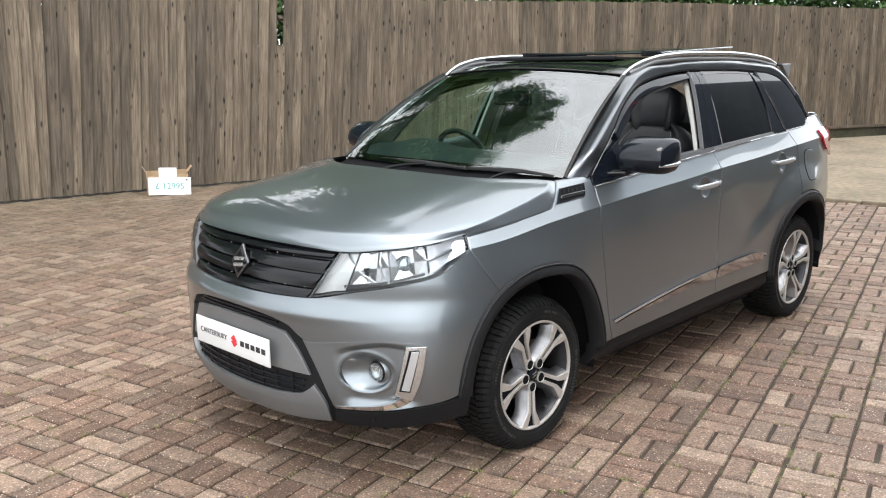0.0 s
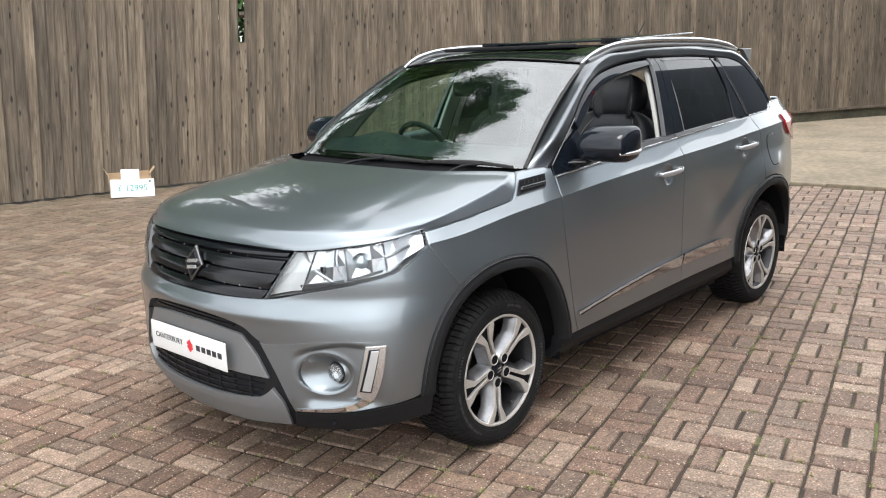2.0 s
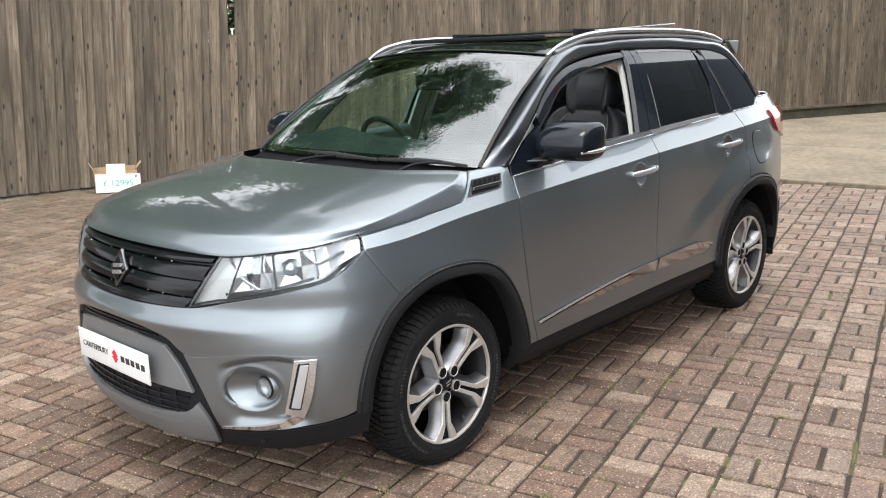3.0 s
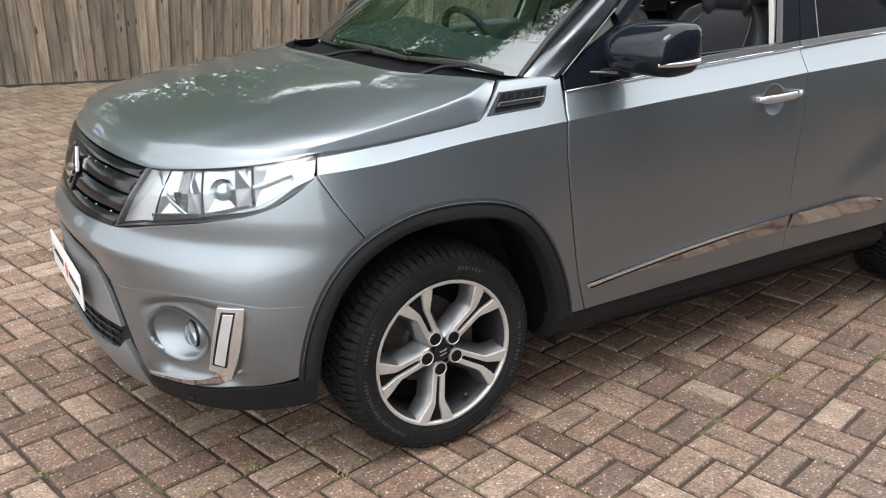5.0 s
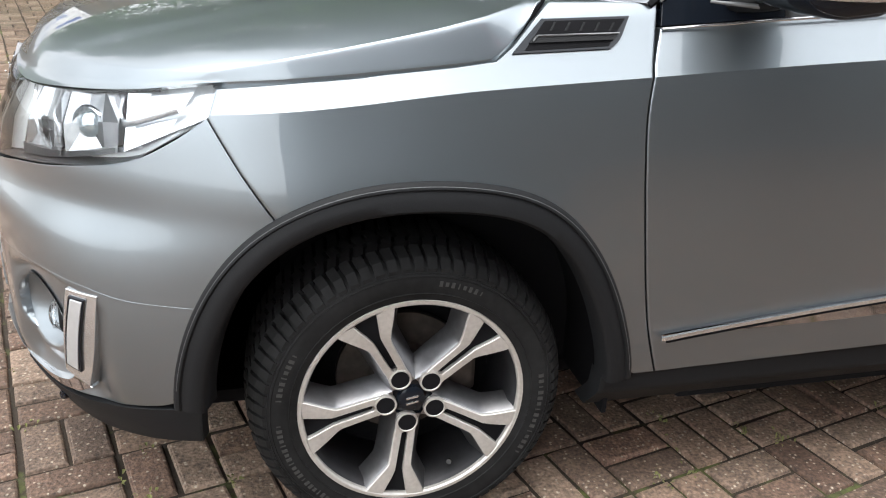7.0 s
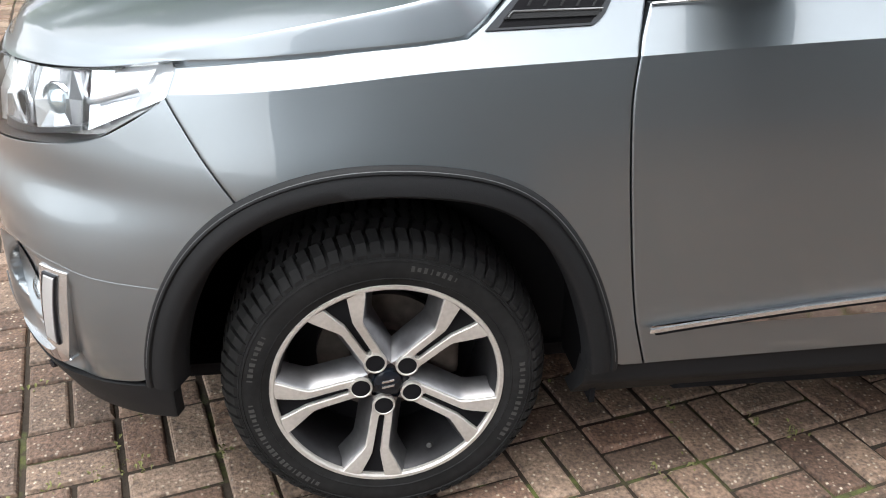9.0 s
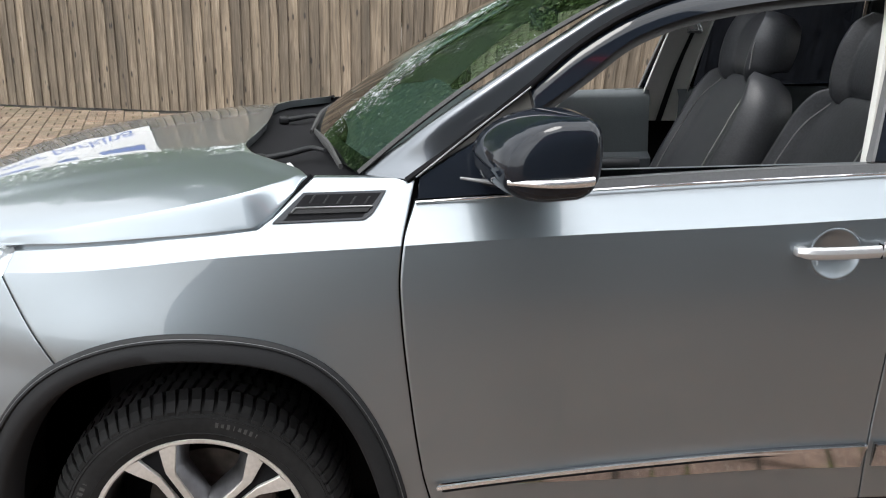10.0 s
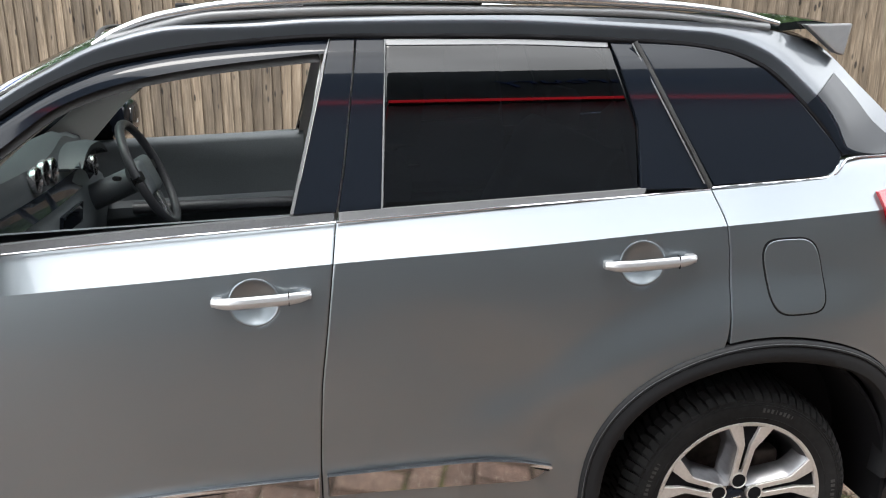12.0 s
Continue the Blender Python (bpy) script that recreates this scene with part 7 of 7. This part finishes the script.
def linings():
    for left in (True, False):
        flip = (lambda m: m) if left else mirrored
        fd, rd = DOORS[left]
        for owner, x0, x1 in ((fd, 0.52, 1.42), (rd, 1.53, 2.22)):
            rows = []
            for z, y in ((0.42, 0.74), (0.62, 0.735), (0.78, 0.70), (0.80, 0.665), (0.84, 0.66), (0.86, 0.70), (0.98, 0.72), (1.06, 0.725), (1.085, 0.745), (1.088, 0.775)):
                rows.append([Vector((x0 + (x1 - x0) * k / 12, -y, z + 0.03 * (x0 + (x1 - x0) * k / 12 - 1.0))) for k in range(13)])
            card = part("door_lining", flip(fix(facing(loft(rows), (0, 1, 0)), 50)), DASH, owner, "dark door lining with armrest")
            part("armrest", flip(tube([Vector((x0 + 0.25, -0.66, 0.83)), Vector((x1 - 0.05, -0.655, 0.835))], 0.028, 10, True, 10, 0.8)), LEATHER, card)
            part("inner_handle", flip(tube([Vector((x0 + 0.22, -0.70, 0.95)), Vector((x0 + 0.34, -0.69, 0.955))], 0.011, 8)), BRIGHT, card)
        # inside faces of the pillars
        inner = skin([(1.375, 0.98), (1.55, 0.98)], [(1.55, 0.98), (1.625, 1.48)], [(1.485, 1.48), (1.625, 1.48)], [(1.375, 0.98), (1.485, 1.48)], at_off(-0.035), 6, 14, 0.02)
        pill = part("pillar_lining", flip(inner), LINING, car, "pale grey pillar lining with belt")
        part("belt_loop", flip(tube([cabin(1.535, 1.36, -0.065), cabin(1.56, 1.32, -0.07), cabin(1.51, 1.32, -0.07)], 0.008, 8)), BRIGHT, pill)
        part("belt", flip(tube([cabin(1.535, 1.325, -0.065), cabin(1.50, 1.18, -0.07), cabin(1.47, 0.98, -0.07)], 0.015, 6, True, 12, 0.12)), VOID, pill)
        a_in = skin([(0.40, 1.06), (0.62, 1.07)], [(0.62, 1.07), (0.80, 1.25), (1.05, 1.43)], [(0.93, 1.43), (1.05, 1.43)], [(0.40, 1.06), (0.66, 1.26), (0.93, 1.43)], at_off(-0.055), 5, 20, 0.02)
        part("pillar_lining", flip(a_in), LINING, car, "pale screen-pillar lining")
        c_in = skin([(2.22, 1.10), (2.40, 1.10)], [(2.40, 1.10), (2.25, 1.47)], [(2.16, 1.47), (2.25, 1.47)], [(2.22, 1.10), (2.16, 1.47)], at_off(-0.05), 6, 10, 0.02)
        part("pillar_lining", flip(c_in), DASH, car)
    bm = box_bm((0.04, 0.24, 0.075), (0.845, -0.01, 1.362), 0.022, 3, None)
    mi = part("interior_mirror", bm, GLOSS_BLACK, car, "dark interior rear-view mirror")
    part("stem", tube([(0.88, 0, 1.46), (0.85, 0, 1.385)], 0.012, 8), TRIM, mi)
    part("parcel_shelf", box_bm((0.55, 1.2, 0.03), (2.70, 0, 1.08), 0.01), VOID, car)
    part("cabin_floor", box_bm((2.02, 1.36, 0.03), (1.49, 0, 0.36)), DASH, car, "dark cabin carpet")


linings()


# ---- things by the fence ----
def price_box():
    b = thing("cardboard_box", "open brown cardboard box with a white price card leaning on it", "box")
    at = Matrix.Translation((2.60, 6.98, 0)) @ pose(0, 0, 0, 0, 0, -24)
    for size, place in (((0.48, 0.006, 0.24), (0, -0.09, 0.12)), ((0.48, 0.006, 0.285), (0, 0.09, 0.1425)), ((0.006, 0.18, 0.265), (-0.237, 0, 0.1325)), ((0.006, 0.18, 0.27), (0.237, 0, 0.135)), ((0.47, 0.17, 0.006), (0, 0, 0.006))):
        bm = box_bm(size, place, 0.001, 1)
        bm.transform(at)
        part("side", bm, CARD, b)
    for side, tilt in ((-1, 62), (1, -50)):
        bm = box_bm((0.10, 0.17, 0.005), (0.05 * side, 0, 0), 0.001, 1)
        bm.transform(at @ Matrix.Translation((0.235 * side, 0, 0.262)) @ pose(0, 0, 0, 0, tilt, 0))
        part("flap", bm, CARD, b)
    c = thing("price_card", "white price card with green figures standing against a cardboard box", "card")
    lean = at @ Matrix.Translation((0.01, -0.150, 0.004)) @ pose(0, 0, 0, -12, 3, 0)
    bm = box_bm((0.50, 0.006, 0.215), (0, 0, 0.1075), 0.0015, 1)
    bm.transform(lean)
    part("card", bm, WHITE, c)
    bm = box_bm((0.21, 0.006, 0.13), (-0.02, 0.0, 0.27), 0.0015, 1)
    bm.transform(lean)
    part("upper_card", bm, WHITE, c)
    me = text_mesh("£ 12995", 0.104, 0.0006)
    me.transform(lean @ Matrix.Translation((0.0, -0.0042, 0.105)) @ pose(0, 0, 0, 90, 0, 0))
    part("figures", me, GREEN_INK, c)
    bm = box_bm((0.022, 0.002, 0.022), (0.20, -0.004, 0.185), 0, 1)
    bm.transform(lean)
    part("mark", bm, INK, c)


price_box()


def weeds():
    """Tufts in the joints and along the foot of the fence."""
    rng = random.Random(33)
    verts, faces = [], []
    spots = [(rng.uniform(-3.2, 4.5), rng.triangular(-2.4, 6.0, -1.6)) for _ in range(620)]
    along = len(spots)
    spots += [(x, fence_y(x) - 0.10 - rng.uniform(0, 0.05)) for x in [rng.uniform(-8, 7) for _ in range(45)]]
    ca, sa = math.cos(radians(13.6)), math.sin(radians(13.6))
    for n, (x, y) in enumerate(spots):
        if n < along:
            lx, ly = (x - 0.37) * ca + (y + 1.062) * sa, -(x - 0.37) * sa + (y + 1.062) * ca
            if n % 2:
                lx = round(lx / 0.2035) * 0.2035
            else:
                ly = round(ly / 0.2035) * 0.2035
            x, y = 0.37 + lx * ca - ly * sa, -1.062 + lx * sa + ly * ca
        for k in range(rng.randrange(5, 14)):
            p = Vector((x + rng.gauss(0, 0.010), y + rng.gauss(0, 0.018), -0.006))
            a = rng.uniform(0, 6.28)
            tip = p + Vector((math.cos(a), math.sin(a), 0)) * rng.uniform(0.006, 0.016) + Vector((0, 0, rng.uniform(0.004, 0.013)))
            s = Vector((-math.sin(a), math.cos(a), 0)) * rng.uniform(0.002, 0.005)
            i = len(verts)
            mid = p.lerp(tip, 0.55) + Vector((0, 0, 0.004))
            verts += [p, mid - s, tip, mid + s]
            faces.append((i, i + 1, i + 2, i + 3))
    w = part("weeds", mesh_of(verts, faces, False), mat("weed_green", (0.15, 0.155, 0.05), 0.7, grain=0.3, scale=20), None, "small green weeds and moss in the paving joints")
    tagged(w, category="weeds", kind="stuff")


weeds()

# ---- the brick paving, in basket weave ----
BRICK_TURN, BRICK_AT, CELL = radians(13.6), (0.37, -1.062), 0.2035


def brick_material():
    m = mat("clay_paver", (0.30, 0.20, 0.155), 0.66, grain=0.55, scale=110, spots=0.14, bump=1.0, random_tone=0.10)
    n, l = m.node_tree.nodes, m.node_tree.links
    hsv = next(k for k in n if k.type == "HUE_SAT")
    at = n.new("ShaderNodeTexCoord")
    geo, wide, mix = n.new("ShaderNodeNewGeometry"), n.new("ShaderNodeTexNoise"), n.new("ShaderNodeMixRGB")
    ramp = n.new("ShaderNodeValToRGB")
    e = ramp.color_ramp.elements
    e[0].position, e[0].color = 0.0, (0.083, 0.050, 0.035, 1)
    e[1].position, e[1].color = 1.0, (0.170, 0.120, 0.088, 1)
    for p, c in ((0.25, (0.135, 0.086, 0.060, 1)), (0.5, (0.196, 0.142, 0.105, 1)), (0.7, (0.143, 0.086, 0.061, 1)), (0.85, (0.099, 0.066, 0.048, 1))):
        ramp.color_ramp.elements.new(p).color = c
    info = n.new("ShaderNodeObjectInfo")
    mixer = n.new("ShaderNodeMath")
    mixer.operation = "ADD"
    l.new(info.outputs["Random"], mixer.inputs[0])
    l.new(geo.outputs["Random Per Island"], mixer.inputs[1])
    wrap = n.new("ShaderNodeMath")
    wrap.operation = "FRACT"
    l.new(mixer.outputs[0], wrap.inputs[0])
    l.new(wrap.outputs[0], ramp.inputs[0])
    # pale grit in the clay
    grit, g = n.new("ShaderNodeTexVoronoi"), n.new("ShaderNodeMapRange")
    grit.inputs["Scale"].default_value = 85
    l.new(geo.outputs["Position"], grit.inputs["Vector"])
    g.inputs[1].default_value, g.inputs[2].default_value, g.inputs[3].default_value, g.inputs[4].default_value = 0.2, 0.36, 1.0, 0.0
    l.new(grit.outputs["Distance"], g.inputs[0])
    some, pick = n.new("ShaderNodeSeparateColor"), n.new("ShaderNodeMath")
    l.new(grit.outputs["Color"], some.inputs[0])
    pick.operation, pick.inputs[1].default_value = "GREATER_THAN", 0.66
    l.new(some.outputs[0], pick.inputs[0])
    both_on = n.new("ShaderNodeMath")
    both_on.operation = "MULTIPLY"
    l.new(pick.outputs[0], both_on.inputs[0])
    l.new(g.outputs[0], both_on.inputs[1])
    mix.inputs[2].default_value = (0.33, 0.28, 0.22, 1)
    l.new(both_on.outputs[0], mix.inputs[0])
    l.new(ramp.outputs[0], mix.inputs[1])
    # damp and dirty patches over many bricks
    wide.inputs["Scale"].default_value, wide.inputs["Detail"].default_value = 0.8, 5
    l.new(geo.outputs["Position"], wide.inputs["Vector"])
    w = n.new("ShaderNodeMapRange")
    w.inputs[1].default_value, w.inputs[2].default_value, w.inputs[3].default_value, w.inputs[4].default_value = 0.3, 0.7, 0.8, 1.18
    l.new(wide.outputs[0], w.inputs[0])
    second = n.new("ShaderNodeHueSaturation")
    l.new(mix.outputs[0], second.inputs["Color"])
    # worn pale and dark mottling within each brick
    worn, wr, wm = n.new("ShaderNodeTexNoise"), n.new("ShaderNodeMapRange"), n.new("ShaderNodeMath")
    worn.inputs["Scale"].default_value, worn.inputs["Detail"].default_value, worn.inputs["Roughness"].default_value = 22, 6, 0.7
    wr.inputs[1].default_value, wr.inputs[2].default_value, wr.inputs[3].default_value, wr.inputs[4].default_value = 0.32, 0.68, 0.68, 1.42
    l.new(worn.outputs[0], wr.inputs[0])
    wm.operation = "MULTIPLY"
    l.new(wr.outputs[0], wm.inputs[0])
    l.new(w.outputs[0], wm.inputs[1])
    l.new(wm.outputs[0], second.inputs["Value"])
    # thin moss on the damp strip by the fence, also darkened for shade there
    place, strip, moss, share, film = n.new("ShaderNodeSeparateXYZ"), n.new("ShaderNodeMapRange"), n.new("ShaderNodeTexNoise"), n.new("ShaderNodeMath"), n.new("ShaderNodeMixRGB")
    l.new(geo.outputs["Position"], place.inputs[0])
    strip.inputs[1].default_value, strip.inputs[2].default_value, strip.inputs[3].default_value, strip.inputs[4].default_value = 1.5, 7.5, 0.0, 0.95
    l.new(place.outputs[1], strip.inputs[0])
    moss.inputs["Scale"].default_value, moss.inputs["Detail"].default_value = 1.7, 6
    share.operation = "MULTIPLY"
    l.new(strip.outputs[0], share.inputs[0])
    l.new(moss.outputs[0], share.inputs[1])
    l.new(share.outputs[0], film.inputs[0])
    l.new(second.outputs[0], film.inputs[1])
    film.inputs[2].default_value = (0.050, 0.046, 0.022, 1)
    l.new(film.outputs[0], hsv.inputs["Color"])
    for tex in n:
        if tex.type == "TEX_NOISE" and tex is not wide:
            l.new(geo.outputs["Position"], tex.inputs["Vector"])
    return m


BRICK = brick_material()


def brick_solid(rng):
    """A worn paver: a chamfered top and uneven corners; verts and faces about its centre, long side along x."""
    L, W, h, c = 0.0956, 0.0452, 0.05, 0.0085
    j = lambda q: rng.uniform(-q, q)
    top, edge, low = [], [], []
    for sx, sy in ((-1, -1), (1, -1), (1, 1), (-1, 1)):
        dx, dy = j(0.0022), j(0.0022)
        top.append((sx * (L - c) + dx, sy * (W - c) + dy, j(0.0008)))
        edge.append((sx * (L - c * 0.35) + dx, sy * (W - c * 0.35) + dy, -0.0016 - abs(j(0.0008))))
        low.append((sx * L + dx * 0.5, sy * W + dy * 0.5, -c - abs(j(0.0015))))
    base = [(x, y, -h) for x, y, z in low]
    verts = top + edge + low + base
    faces = [(0, 1, 2, 3)]
    for k in range(4):
        m = (k + 1) % 4
        for q in (0, 4, 8):
            faces.append((q + k, q + 4 + k, q + 4 + m, q + m))
    return verts, faces


def paving():
    base = tagged(new("paving"), "weathered red-brown block paving in basket weave with mossy joints", "paving", kind="structure")
    rng = random.Random(21)
    shapes = []
    for k in range(12):
        me = mesh_of(*brick_solid(rng), smooth_faces=False)
        me.materials.append(BRICK)
        shapes.append(me)
    ca, sa = math.cos(BRICK_TURN), math.sin(BRICK_TURN)
    verts, faces, singles = [], [], 0
    for i in range(-60, 62):
        for j in range(-60, 62):
            flip = (i + j) % 2 == 0
            for s in (-1, 1):
                lx, ly = (i + 0.5) * CELL, (j + 0.5) * CELL
                lx, ly = (lx, ly + s * CELL / 4) if flip else (lx + s * CELL / 4, ly)
                x, y = BRICK_AT[0] + lx * ca - ly * sa, BRICK_AT[1] + lx * sa + ly * ca
                if not (-9.0 < x < 7.12 - 0.06 * y - 0.06 and -6.2 < y < fence_y(x) - 0.06):
                    continue
                turn = BRICK_TURN + (0 if flip else math.pi / 2) + rng.uniform(-0.014, 0.014)
                m = Matrix.Translation((x + rng.uniform(-0.0026, 0.0026), y + rng.uniform(-0.0026, 0.0026), rng.uniform(-0.0022, 0.0015))) @ Matrix.Rotation(turn, 4, "Z") @ pose(0, 0, 0, rng.uniform(-0.5, 0.5), rng.uniform(-0.5, 0.5))
                near = singles < 300 and ((-1.5 < x < -0.62 and -1.35 < y < 0.9) or (0.0 < x < 2.2 and -1.75 < y < -0.75))
                if near:
                    ob = new("brick", shapes[rng.randrange(12)])
                    ob.parent, ob.matrix_basis = base, m
                    singles += 1
                else:
                    v, f = brick_solid(rng)
                    k = len(verts)
                    verts += [m @ Vector(p) for p in v]
                    faces += [tuple(k + q for q in face) for face in f]
    rest = part("bricks", mesh_of(verts, faces, False), BRICK, base)
    tagged(rest, kind="stuff")


paving()
